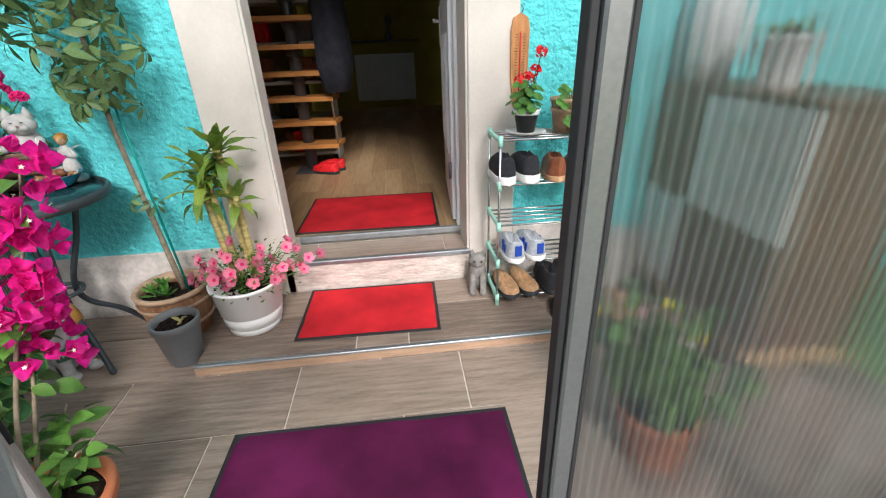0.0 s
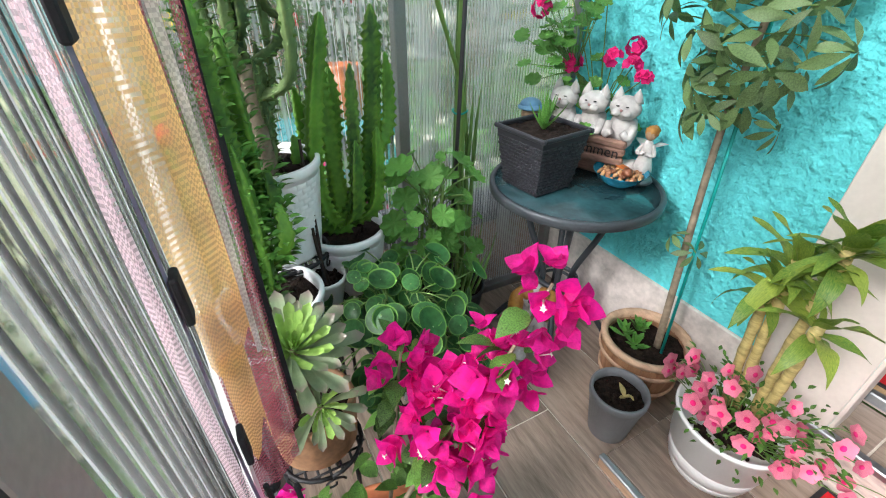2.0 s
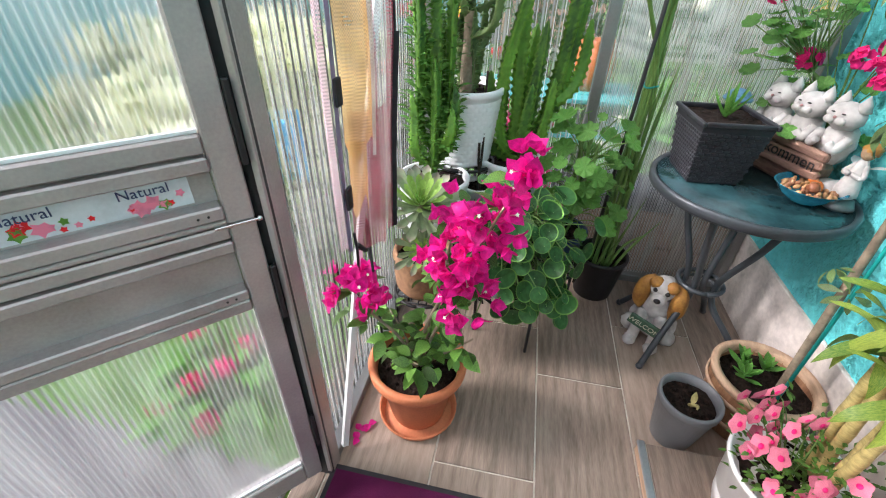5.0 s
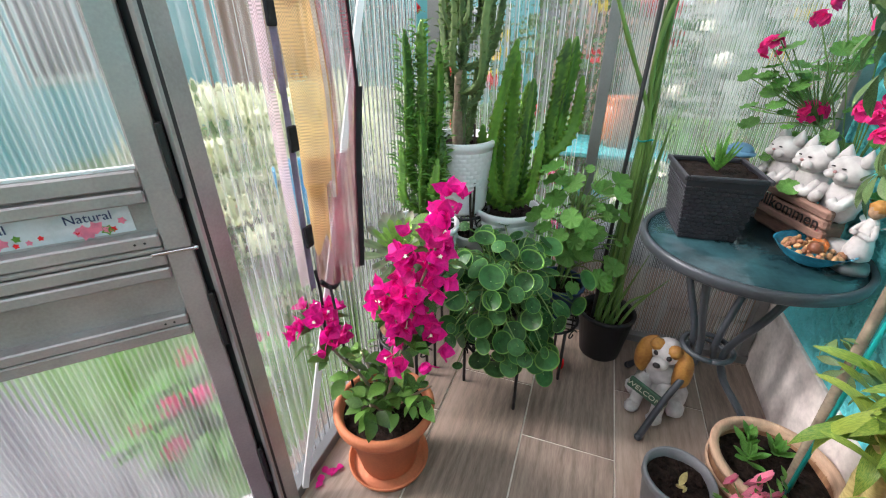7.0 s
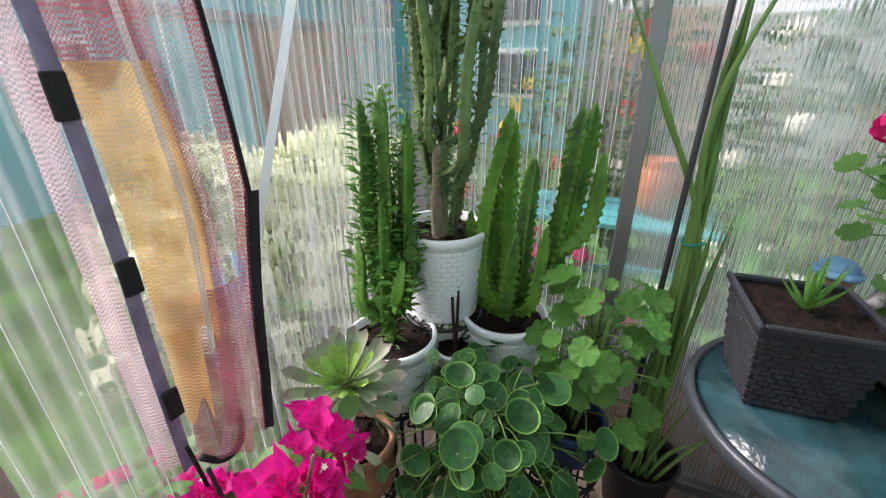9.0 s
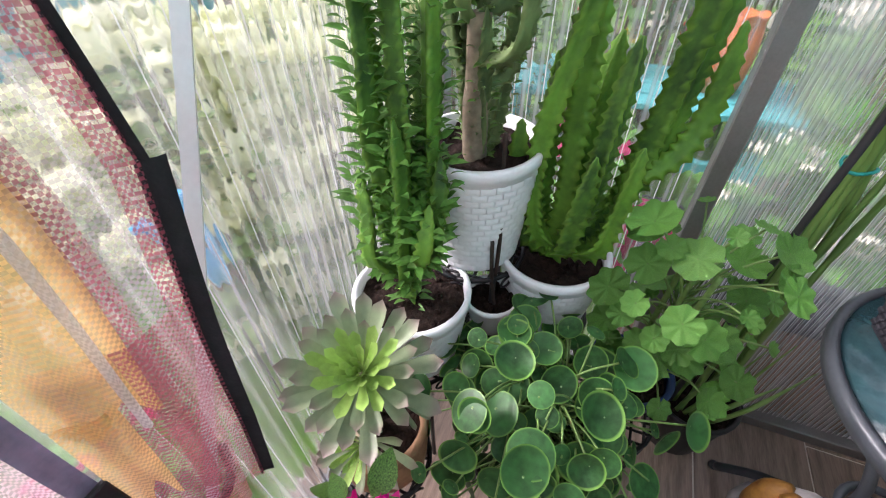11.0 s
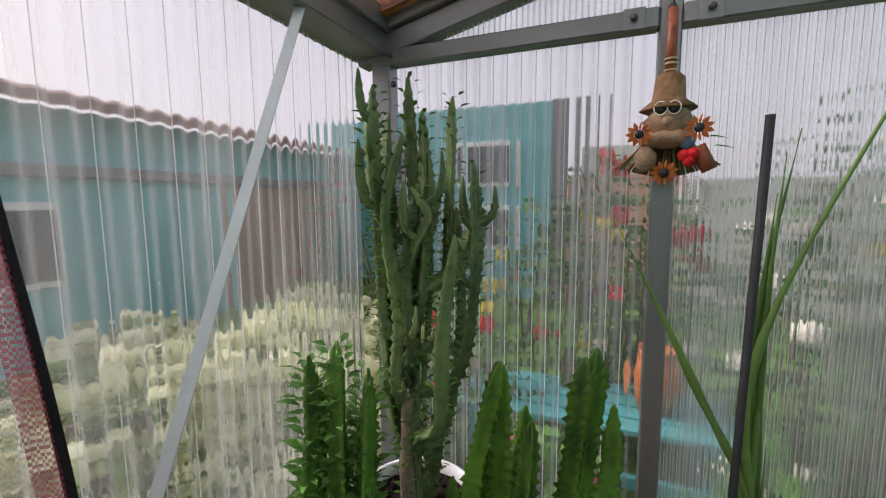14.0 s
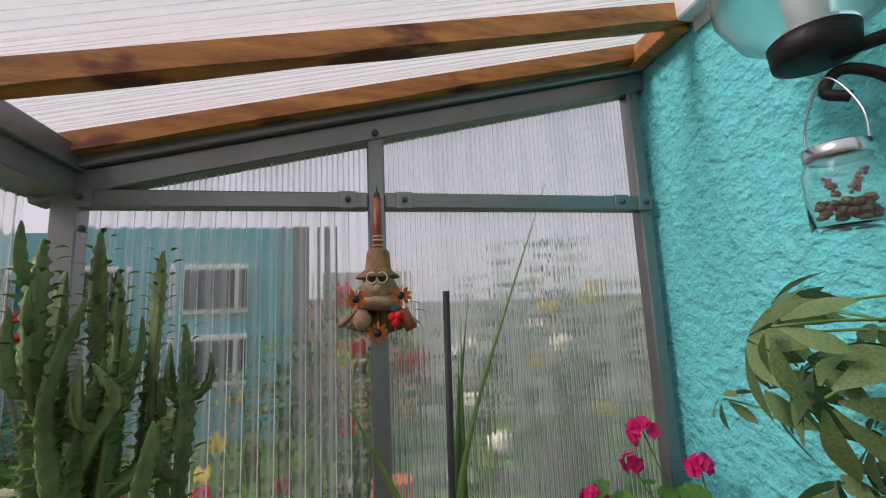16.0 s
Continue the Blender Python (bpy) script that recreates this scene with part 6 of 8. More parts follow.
# ---- plants before the house wall ----
gpt = thing("grey_pot", (-1.078, 1.372, 0.0), "empty grey plastic plant pot with dry soil", "plant pot")
part("pot", pot_shape(M_GREYP, 0.062, 0.086, 0.20, 0.008, 0.005, 36, 0.03), gpt)
soil(gpt, 0.078, 0.172)
part("sprout", Shape(M_CANE).tube(curve((0.01, 0, 0.17), (0.03, 0.01, 0.195), (0.05, 0.0, 0.205), n=4), [0.006, 0.006, 0.005, 0.005, 0.005, 0.004, 0.004, 0.003, 0.002], 6).leaf(aim((0.02, 0, 0.185), (-0.6, 0.3, 0.4)), 0.05, 0.018, 0.8, 0.3, 5), gpt)

ba = thing("barrel_planter", (-1.180, 1.606, 0.0), "half-barrel wooden planter with a tall umbrella plant", "potted plant")
N = 20
for i in range(N):
    a = 2 * math.pi * (i + 0.5) / N
    prof = [(0.104, 0.0), (0.128, 0.08), (0.142, 0.16), (0.144, 0.218)]
    w = math.pi / N * 0.985
    vs = []
    for r, z in prof:
        for q, rr in ((-w, r), (w, r), (w, r - 0.012), (-w, r - 0.012)):
            vs.append((rr * math.cos(a + q), rr * math.sin(a + q), z))
    fs = [(3, 2, 1, 0), (12, 13, 14, 15)]
    for j in range(3):
        for k in range(4):
            p, q = j * 4 + k, j * 4 + (k + 1) % 4
            fs.append((p, q, q + 4, p + 4))
    part("stave", Shape(M_BARREL).add(vs, fs, 0, False), ba)
for z, r in ((0.075, 0.127), (0.17, 0.1435)):
    part("hoop", Shape(M_EDGE).lathe([(r + 0.001, z - 0.008), (r + 0.006, z - 0.006), (r + 0.007, z + 0.006), (r + 0.002, z + 0.008)], seg=40, cap=False), ba)
part("rim", Shape(M_EDGE).lathe([(0.132, 0.212), (0.150, 0.210), (0.153, 0.224), (0.146, 0.232), (0.130, 0.228), (0.13, 0.2)], seg=40, cap=False), ba)
soil(ba, 0.131, 0.19)
JL = Shape(M_GERL).leaf(Matrix.Identity(4), 1.0, 0.42, -0.3, 0.3, 5, 1.2, base=0.2).data("low_leaf")
for i in range(46):
    c = Vector(((-0.055, -0.045), (0.0, -0.06), (-0.05, 0.02))[i % 3] + (0.2 + 0.03 * U(0, 1),))
    a = i * 2.4
    el = radians(U(5, 75))
    part("leaf", JL, ba, "", aim(c, (math.cos(a) * math.cos(el), math.sin(a) * math.cos(el), math.sin(el))) @ Matrix.Scale(U(0.04, 0.062), 4))
stem = curve((0.03, 0.03, 0.18), (0.0, 0.03, 0.55), (-0.03, 0.035, 0.95), (-0.02, 0.03, 1.30), (-0.06, 0.02, 1.62), n=6)
part("trunk", Shape(M_STEM).tube(stem, [0.0125 - 0.006 * j / len(stem) for j in range(len(stem))], 9), ba)
part("stake", Shape(M_TIE).tube([(0.055, 0.02, 0.18), (-0.02, 0.05, 1.25)], 0.005, 8), ba, "green plant stake")
SL = [Shape(M_LEAFO).leaf(Matrix.Identity(4), 1.0, 0.36, b, 0.20, 6, 1.2, base=0.12).data("leaflet") for b in (0.35, 0.7)]


def umbrella(p0, d, L, size, n=7):
    """One compound leaf: a stalk, and leaflets that hang round its end."""
    p1 = Vector(p0) + Vector(d).normalized() * L
    part("stalk", Shape(M_GSTEM).tube(curve(p0, (Vector(p0) + p1) / 2 + Vector((0, 0, 0.012)), p1, n=3), 0.0018, 5), ba)
    ax = (Vector(d).normalized() + Vector((0, 0, 0.35))).normalized()
    base = facing(p1, ax, U(0, 6))
    for i in range(n):
        a = 2 * math.pi * i / n + U(-.15, .15)
        m = base @ aim((0.012 * math.cos(a), 0.012 * math.sin(a), 0), (math.cos(a), math.sin(a), -0.5 + U(-.35, .2)), U(-.3, .3)) @ Matrix.Scale(size * U(0.8, 1.15), 4)
        if (m @ Vector((1, 0, 0))).y > 0.165 or (m @ Vector((0.6, 0, 0))).y > 0.165:
            continue
        part("leaflet", rng.choice(SL), ba, "", m)


for i in range(56):
    t = 0.50 + 0.50 * (i / 56) ** 0.8
    p = stem[min(len(stem) - 1, int(t * (len(stem) - 1)))]
    a = -math.pi / 2 + (i * 2.39996) % (2 * math.pi) - math.pi
    if math.sin(a) > 0.35:
        a = -a
    umbrella(p + Vector((0, 0, U(-.03, .03))), (math.cos(a), math.sin(a) * 0.6 - 0.08, U(-0.25, 0.5)), U(0.10, 0.26) * (0.5 if i < 8 else 1), U(0.062, 0.095), rng.choice((6, 7, 8)))
for p, d, L in (((0.0, 0.03, 0.60), (-1, -0.3, 0.3), 0.05), ((0.0, 0.03, 0.58), (0.8, -0.4, 0.4), 0.05)):
    umbrella(p, d, L, 0.05, 6)
umbrella((-0.05, 0.0, 1.38), (-1.0, -0.02, 0.12), 0.33, 0.050, 5)
umbrella((-0.05, 0.0, 1.50), (-0.6, -0.08, 0.35), 0.10, 0.065, 7)
umbrella((-0.05, 0.0, 1.36), (-0.8, -0.15, 0.45), 0.11, 0.065, 6)
umbrella((-0.05, 0.0, 1.16), (-0.9, -0.10, 0.20), 0.18, 0.060, 6)

wp = thing("white_planter", (-0.832, 1.52, 0.05), "white ribbed planter with dracaena canes and pink petunias", "potted plant")
part("pot", Shape(M_WHITEP).lathe([(0.098, 0.0), (0.108, 0.004), (0.112, 0.03), (0.109, 0.034), (0.118, 0.036), (0.124, 0.085), (0.121, 0.089), (0.127, 0.091), (0.14, 0.21), (0.147, 0.213), (0.148, 0.224), (0.14, 0.226), (0.134, 0.2), (0.0, 0.19)], seg=44), wp)
soil(wp, 0.132, 0.197)
canes = [((-0.02, 0.05, 0.19), (-0.05, 0.06, 0.42), (-0.07, 0.06, 0.68)), ((0.02, 0.05, 0.19), (0.005, 0.055, 0.45), (0.0, 0.06, 0.76)), ((-0.045, 0.04, 0.19), (-0.07, 0.05, 0.36), (-0.09, 0.05, 0.61)), ((0.04, 0.03, 0.19), (0.04, 0.03, 0.35), (0.035, 0.03, 0.58))]
DL = [Shape(M_LEAFY).leaf(Matrix.Identity(4), 1.0, 0.33, b, 0.3, 10, 0.8, wave=0.10, base=0.45).data("strap_leaf") for b in (0.6, 1.1, 1.7)]
for j, c in enumerate(canes):
    pts = curve(*c, n=8)
    part("cane", Shape(M_CANE).tube(pts, [0.0125 + 0.0018 * (k % 3 == 0) for k in range(len(pts))], 9), wp)
    top = Vector(c[-1])
    n = (16, 22, 13, 8)[j]
    for i in range(n):
        a = i * 2.39996 + j
        if math.sin(a) > 0.2:
            a = -a * 0.9
        el = radians(68 - 80 * i / n)
        d = Vector((math.cos(a) * math.cos(el), math.sin(a) * math.cos(el) * 0.75, math.sin(el)))
        part("leaf", DL[min(2, int(3 * i / n))], wp, "", aim(top - Vector((0, 0, 0.06 * i / n)), d, U(-.3, .3)) @ Matrix.Scale(U(0.11, 0.175), 4))
PT = [Shape(M_PINK, M_HOTPINK).disc(Matrix.Identity(4), 1.0, 5, 0.12, 0.45, 20).disc(Matrix.Translation((0, 0, 0.06)), 0.3, 0, 0, 0.5, 10, 1).data("petunia") for _ in range(1)]
ft = Shape(M_GSTEM)
fo = Shape(M_LEAF)
for i in range(46):
    a = U(-3.5, 0.4) if i % 4 else U(0, 6.283)
    q = U(0.07, 0.185)
    p = Vector((q * math.cos(a) * 1.12 + (0.06 if i % 3 == 0 else 0), q * math.sin(a) * 0.8, U(0.22, 0.36) - 0.35 * max(0, q - 0.14)))
    if i % 9 == 0:
        p += Vector((0.08, 0, 0.06))
    d = Vector((math.cos(a) * 0.6, math.sin(a) * 0.6 - 0.5, 0.5)).normalized()
    ft.tube(curve((p.x * 0.3, p.y * 0.3, 0.19), (p.x * 0.8, p.y * 0.8, p.z - 0.02), p, n=3), 0.0016, 4)
    part("flower", PT[0], wp, "", facing(p, d, U(0, 6)) @ Matrix.Scale(U(0.018, 0.026), 4))
for i in range(420):
    a, q = U(0, 6.283), U(0.02, 0.19)
    p = Vector((q * math.cos(a) * 1.12 + 0.03, q * math.sin(a) * 0.8, U(0.195, 0.35) - 0.3 * max(0, q - 0.14)))
    fo.leaf(aim(p, (math.cos(a) + U(-.6, .6), math.sin(a) + U(-.6, .6), U(-.2, .7))), U(0.016, 0.03), U(0.008, 0.013), 0.5, 0.3, 3)
q = part("stalk", ft, wp)
q["kind"] = "stuff"
q = part("foliage", fo, wp)
q["kind"] = "stuff"

# ---- mats ----
def mat_thing(name, c, w, d, mat, label, turn=0.0, h=0.008):
    t = thing(name, c, label, "door mat", turn=turn)
    part("backing", Shape(M_RUBBER).box((0, 0, h * 0.35), (w, d, h * 0.7), bev=0.002), t)
    s = Shape(mat)
    nx, ny = 24, 16
    vs, fs = [], []
    b = 0.014
    for i in range(nx + 1):
        for j in range(ny + 1):
            x, y = -w / 2 + b + (w - 2 * b) * i / nx, -d / 2 + b + (d - 2 * b) * j / ny
            e = 0 if 0 < i < nx and 0 < j < ny else -0.002
            vs.append((x, y, h + e + 0.0012 * noise.noise((x * 9, y * 9, w))))
    for i in range(nx):
        for j in range(ny):
            a = i * (ny + 1) + j
            fs.append((a, a + ny + 1, a + ny + 2, a + 1))
    s.add(vs, fs)
    part("carpet", s, t)


mat_thing("door_mat", (-0.325, 1.542, 0.052), 0.61, 0.405, M_RED, "red ribbed door mat with black rubber edge on the platform", -1.5)
mat_thing("door_mat", (-0.335, 2.340, HZ), 0.785, 0.60, M_RED, "red ribbed door mat with black rubber edge inside the doorway", -1.5)
mat_thing("entrance_mat", (-0.303, 0.637, 0.004), 0.90, 0.58, M_PURPLE, "dark purple entrance mat with black rubber edge", -0.7)

# ---- curtain of the doorway, gathered ----
cu = thing("door_curtain", (0.0, 0.372, 0.0), "gathered net fly curtain in lilac, ochre and burgundy with black tapes", "curtain")


def at(line, z):
    """A hanging edge's place across, at a height."""
    for (za, xa), (zb, xb) in zip(line, line[1:]):
        if z >= zb:
            return xa + (xb - xa) * (za - z) / (za - zb)
    return line[-1][1]


INNER = [(1.86, -0.955), (1.28, -0.968), (1.03, -0.974), (0.80, -0.972), (0.60, -0.965)]
OUTER = [(1.86, -1.08), (1.45, -1.115), (1.12, -1.145), (0.95, -1.12), (0.78, -1.10), (0.60, -1.07)]


def strip(mat, z0, z1, u0, u1, y, amp, ph, k=8, n=34, ragged=0.0, side=None):
    """Cloth between two shares of the curtain's width, with upright folds and perhaps a ragged foot."""
    vs, fs = [], []
    for i in range(n + 1):
        t = i / n
        for j in range(k + 1):
            u = j / k
            z = z1 + (z0 + ragged * math.sin(u * 9 + ph) - z1) * t
            a, b = at(INNER, z), at(OUTER, z)
            if side:
                x = a + side[0] + (side[1] - side[0]) * u
            else:
                x = a + (b - a) * (u0 + (u1 - u0) * u)
            vs.append((x + 0.003 * math.sin(8 * z + ph), y + (0 if side else 0.085 * (u0 + (u1 - u0) * u)) + amp * math.sin(ph + u * 6 + 2.1 * z) + 0.005 * math.sin(5 * z + ph), z))
    for i in range(n):
        for j in range(k):
            a = i * (k + 1) + j
            fs.append((a, a + 1, a + k + 2, a + k + 1))
    return Shape(mat).add(vs, fs)


part("cloth", strip(M_NETP, 0.66, 1.86, 0, 0, 0.012, 0.006, 0.3, 5, side=(0.010, 0.045)), cu, "lilac net strip")
part("band", strip(M_BAND, 0.64, 1.86, 0, 0, 0.020, 0.002, 1.0, 3, side=(-0.011, 0.011)), cu, "violet binding band")
part("cloth", strip(M_NETB, 1.30, 1.86, 0.10, 0.58, 0.016, 0.010, 2.0, ragged=0.02), cu, "burgundy upper net cloth")
part("cloth", strip(M_NETY, 0.90, 1.315, 0.10, 0.60, 0.020, 0.010, 2.2, ragged=0.025), cu, "ochre printed net cloth")
part("cloth", strip(M_NETY, 0.76, 0.92, 0.10, 0.40, 0.023, 0.006, 2.2, ragged=0.03), cu, "ragged ochre foot of the print")
part("cloth", strip(M_NETB, 0.635, 0.98, 0.20, 0.86, 0.014, 0.012, 2.6, ragged=0.008), cu, "burgundy net foot of the curtain")
part("stripe", strip(M_SILV, 0.88, 1.84, 0.42, 0.47, 0.034, 0.003, 2.2, 2), cu, "silver woven stripe")
part("cloth", strip(M_NETG, 0.68, 1.86, 0.54, 0.97, 0.006, 0.008, 3.2), cu, "clear grey net")
part("stripe", strip(M_NETB, 0.70, 1.86, 0.55, 0.70, 0.010, 0.005, 3.0, 3), cu, "burgundy woven stripe")
part("stripe", strip(M_NETB, 0.66, 1.86, 0.88, 0.99, 0.009, 0.003, 0.6, 3), cu, "burgundy selvedge")
part("tape", strip(M_BLACKT, 0.66, 1.12, 0.97, 1.09, 0.008, 0.003, 0.6, 3), cu, "black edge tape")
part("tape", strip(M_BLACKT, 1.12, 1.60, 0.98, 1.03, 0.008, 0.003, 0.6, 3), cu, "thin black edge tape")
part("hem", Shape(M_BLACKT).tube(curve((-0.985, 0.028, 0.655), (-1.01, 0.036, 0.625), (-1.04, 0.034, 0.612), (-1.07, 0.024, 0.622), (-1.085, 0.015, 0.67), n=7), 0.007, 8), cu, "black hem")
for z in (0.794, 1.031, 1.277, 1.52):
    part("tape", Shape(M_BLACKT).box((at(INNER, z), 0.026, z), (0.026, 0.008, 0.056), bev=0.002), cu, "black tape patch")
part("cord", Shape(M_BLACKT).tube(curve((-0.968, 0.03, 0.70), (-0.975, 0.03, 0.63), (-0.985, 0.02, 0.55), (-0.99, 0.01, 0.46), n=6), 0.004, 6), cu)

# ---- shoe rack and shoes ----
rk = thing("shoe_rack", (0.475, 1.585, 0.05), "chrome tube shoe rack with mint plastic joints", "shoe rack")
RX, RY = 0.225, 0.10
TIER = (0.04, 0.215, 0.39, 0.565, 0.745)
for sx in (-1, 1):
    for sy in (-1, 1):
        part("post", Shape(M_CHROME).tube([(sx * RX, sy * RY, 0), (sx * RX, sy * RY, 0.755)], 0.0055, 8), rk)
        part("foot", Shape(M_MINT).tube([(sx * RX, sy * RY, 0), (sx * RX, sy * RY, 0.03)], 0.009, 8), rk)
for z in TIER:
    for sx in (-1, 1):
        part("side_joint", Shape(M_MINT).box((sx * RX, 0, z), (0.014, 2 * RY, 0.02), bev=0.004).tube([(sx * RX, -RY, z - 0.022), (sx * RX, -RY, z + 0.018)], 0.010, 8).tube([(sx * RX, RY, z - 0.022), (sx * RX, RY, z + 0.018)], 0.010, 8), rk, "mint plastic joint")
    for y in (-0.095, -0.047, 0.0, 0.047, 0.095):
        part("bar", Shape(M_CHROME).tube([(-RX, y, z), (RX, y, z)], 0.0045, 7), rk)


def shoe(upper, sole, trim, L=0.26, W=0.09, H=0.10, low=False, heel=0.022):
    """One shoe along +y (toe at +y), with sole, upper, opening and trim."""
    n, k = 18, 14
    def half(t):
        return W / 2 * (0.72 + 0.28 * math.sin(math.pi * (t * 0.9 + 0.25))) * math.sqrt(max(0.0, 1 - (2 * t - 1) ** 6)) * (1 + 0.12 * (t > 0.55))
    so_ = Shape(sole)
    vs, fs = [], []
    for z in (0, 0.006, heel - 0.003, heel):
        for i in range(n + 1):
            t = i / n
            e = 0.96 if z in (0, heel) else 1.0
            vs.append((half(t) * e, L * (t - 0.5), z))
        for i in range(n, -1, -1):
            t = i / n
            e = 0.96 if z in (0, heel) else 1.0
            vs.append((-half(t) * e, L * (t - 0.5), z))
    m = 2 * (n + 1)
    for r in range(3):
        for i in range(m):
            fs.append((r * m + i, r * m + (i + 1) % m, (r + 1) * m + (i + 1) % m, (r + 1) * m + i))
    fs += [tuple(range(m))[::-1], tuple(3 * m + i for i in range(m))]
    so_.add(vs, fs)
    up = Shape(upper, M_BLACKC if trim is None else trim)
    vs, fs = [], []
    for i in range(n + 1):
        t = i / n
        h = H * (0.95 - 0.15 * math.sin(math.pi * min(1, t / 0.5)) if t < 0.5 else 0.80 - 1.05 * (t - 0.5) ** 1.1)
        if low:
            h = H * (0.55 if t < 0.62 else 0.55 - 0.5 * (t - 0.62))
        h = max(0.022, h)
        w = half(t) * 0.95
        openw = 0.62 if t < 0.52 else max(0.0, 0.62 - (t - 0.52) * 6)
        for j in range(k + 1):
            a = math.pi * j / k
            c, s_ = math.cos(a), math.sin(a)
            x = w * c * (1 - 0.18 * s_)
            z = heel + h * s_ ** 0.6
            if abs(c) < openw and t < 0.62:
                z = heel + h * (1 - openw * 0 - (0.75 if abs(c) < openw * 0.72 else 0.0))
            vs.append((x, L * (t - 0.5) * 0.97, z))
    kk = k + 1
    for i in range(n):
        for j in range(k):
            a = i * kk + j
            fs.append((a, a + 1, a + kk + 1, a + kk))
    up.add(vs, fs)
    return so_, up


def pair(name, c, turn, label, upper, sole, trim=None, gap=0.1, **kw):
    for i, sx in enumerate((-1, 1)):
        t = thing(name, (c[0] + sx * gap / 2 * math.cos(radians(turn)), c[1] + sx * gap / 2 * math.sin(radians(turn)), c[2]), label, "shoe", "pair of " + name + "s", turn + sx * 2)
        so_, up = shoe(upper, sole, trim, **kw)
        part("sole", so_, t)
        part("upper", up, t)
        if trim:
            tr = Shape(trim)
            L, H = kw.get("L", 0.26), kw.get("H", 0.1)
            tr.box((0, -L * 0.475, 0.06), (0.03, 0.006, 0.05), bev=0.002)
            for s_ in (-1, 1):
                tr.box((s_ * 0.04, -0.03, 0.055), (0.006, 0.02, 0.05), bev=0.002)
                tr.box((s_ * 0.041, -0.06, 0.05), (0.006, 0.014, 0.04), bev=0.002)
            part("trim", tr, t)


z0 = 0.05
pair("sneaker", (0.325, 1.59, z0 + TIER[3] + 0.005), 4, "black fabric sneaker with thick white sole on the rack", M_BLACKC, M_SOLE, gap=0.095, L=0.25, heel=0.034)
pair("loafer", (0.555, 1.59, z0 + TIER[3] + 0.005), -6, "brown leather and black fabric loafer on the rack", M_BROWNL, M_TAN, gap=0.10, L=0.25)
pair("running_shoe", (0.37, 1.58, z0 + TIER[1] + 0.005), 6, "grey running shoe with blue trim on the rack", M_GREYF, M_SOLE, M_BLUE, gap=0.092, L=0.25)
pair("mule", (0.35, 1.57, z0 + TIER[0] + 0.005), 8, "black mule with tan insole on the rack's lowest tier", M_TAN, M_BLACKC, gap=0.09, L=0.24, H=0.06, low=True)
pair("black_shoe", (0.56, 1.58, z0 + TIER[0] + 0.005), 3, "black shoe with a white tab on the rack's lowest tier", M_BLACKC, M_RUBBER, gap=0.10, L=0.26, H=0.11)
pair("slip_on", (0.585, 1.405, 0.0), -6, "black slip-on shoe on the floor before the rack", M_BLACKC, M_RUBBER, gap=0.105, L=0.25, H=0.08)
pair("brown_clog", (0.79, 1.56, 0.0), 10, "brown leather clog on the floor beside the rack", M_TAN, M_BROWNL, gap=0.10, L=0.24, H=0.07, low=True)
pair("ballerina", (0.93, 1.36, 0.0), 62, "dusty rose slip-on shoe with white sole on the floor", M_ROSE, M_SOLE, gap=0.11, L=0.25, H=0.075)

# plants on the rack
ka = thing("potted_kalanchoe", (0.375, 1.58, z0 + 0.752), "red flowering kalanchoe in a dark pot on a white saucer", "potted plant")
part("saucer", Shape(M_FIGW).lathe([(0.06, 0), (0.08, 0.008), (0.082, 0.012), (0.06, 0.006), (0, 0.006)], seg=28), ka)
part("pot", Shape(M_BLACKP).lathe([(0.035, 0.007), (0.048, 0.08), (0.05, 0.085), (0.044, 0.085), (0.036, 0.06), (0, 0.06)], seg=24), ka)
part("bowl", Shape(M_VASE).lathe([(0.05, 0.075), (0.056, 0.095), (0.053, 0.096), (0.047, 0.08)], seg=24, cap=False), ka)
fo, fl, ft = Shape(M_GERL), Shape(M_REDP), Shape(M_GSTEM)
for i in range(70):
    a, q = U(0, 6.283), U(0.0, 0.075)
    fo.disc(facing((q * math.cos(a), q * math.sin(a), U(0.07, 0.19)), (math.cos(a) * .5, math.sin(a) * .5 - .2, .7), U(0, 6)), U(0.012, 0.022), 6, 0.08, 0.15, 12)
for i in range(90):
    c = ((0.0, 0, 0.21), (0.025, -0.01, 0.235), (-0.03, 0, 0.2), (0.05, 0.01, 0.30))[i % 4]
    d = Vector((rng.gauss(0, 1), rng.gauss(0, 1), rng.gauss(0.3, 0.8))).normalized()
    fl.disc(facing(Vector(c) + d * 0.022, d, U(0, 6)), 0.008, 4, 0.25, 0.1, 8)
for c in ((0.0, 0, 0.21), (0.025, -0.01, 0.235), (-0.03, 0, 0.2), (0.05, 0.01, 0.30)):
    ft.tube(curve((0, 0, 0.06), (c[0] * .6, c[1], c[2] * .6), c, n=4), 0.0022, 5)
for nm, sh in (("foliage", fo), ("blossom", fl), ("stem_bundle", ft)):
    part(nm, sh, ka)["kind"] = "stuff"

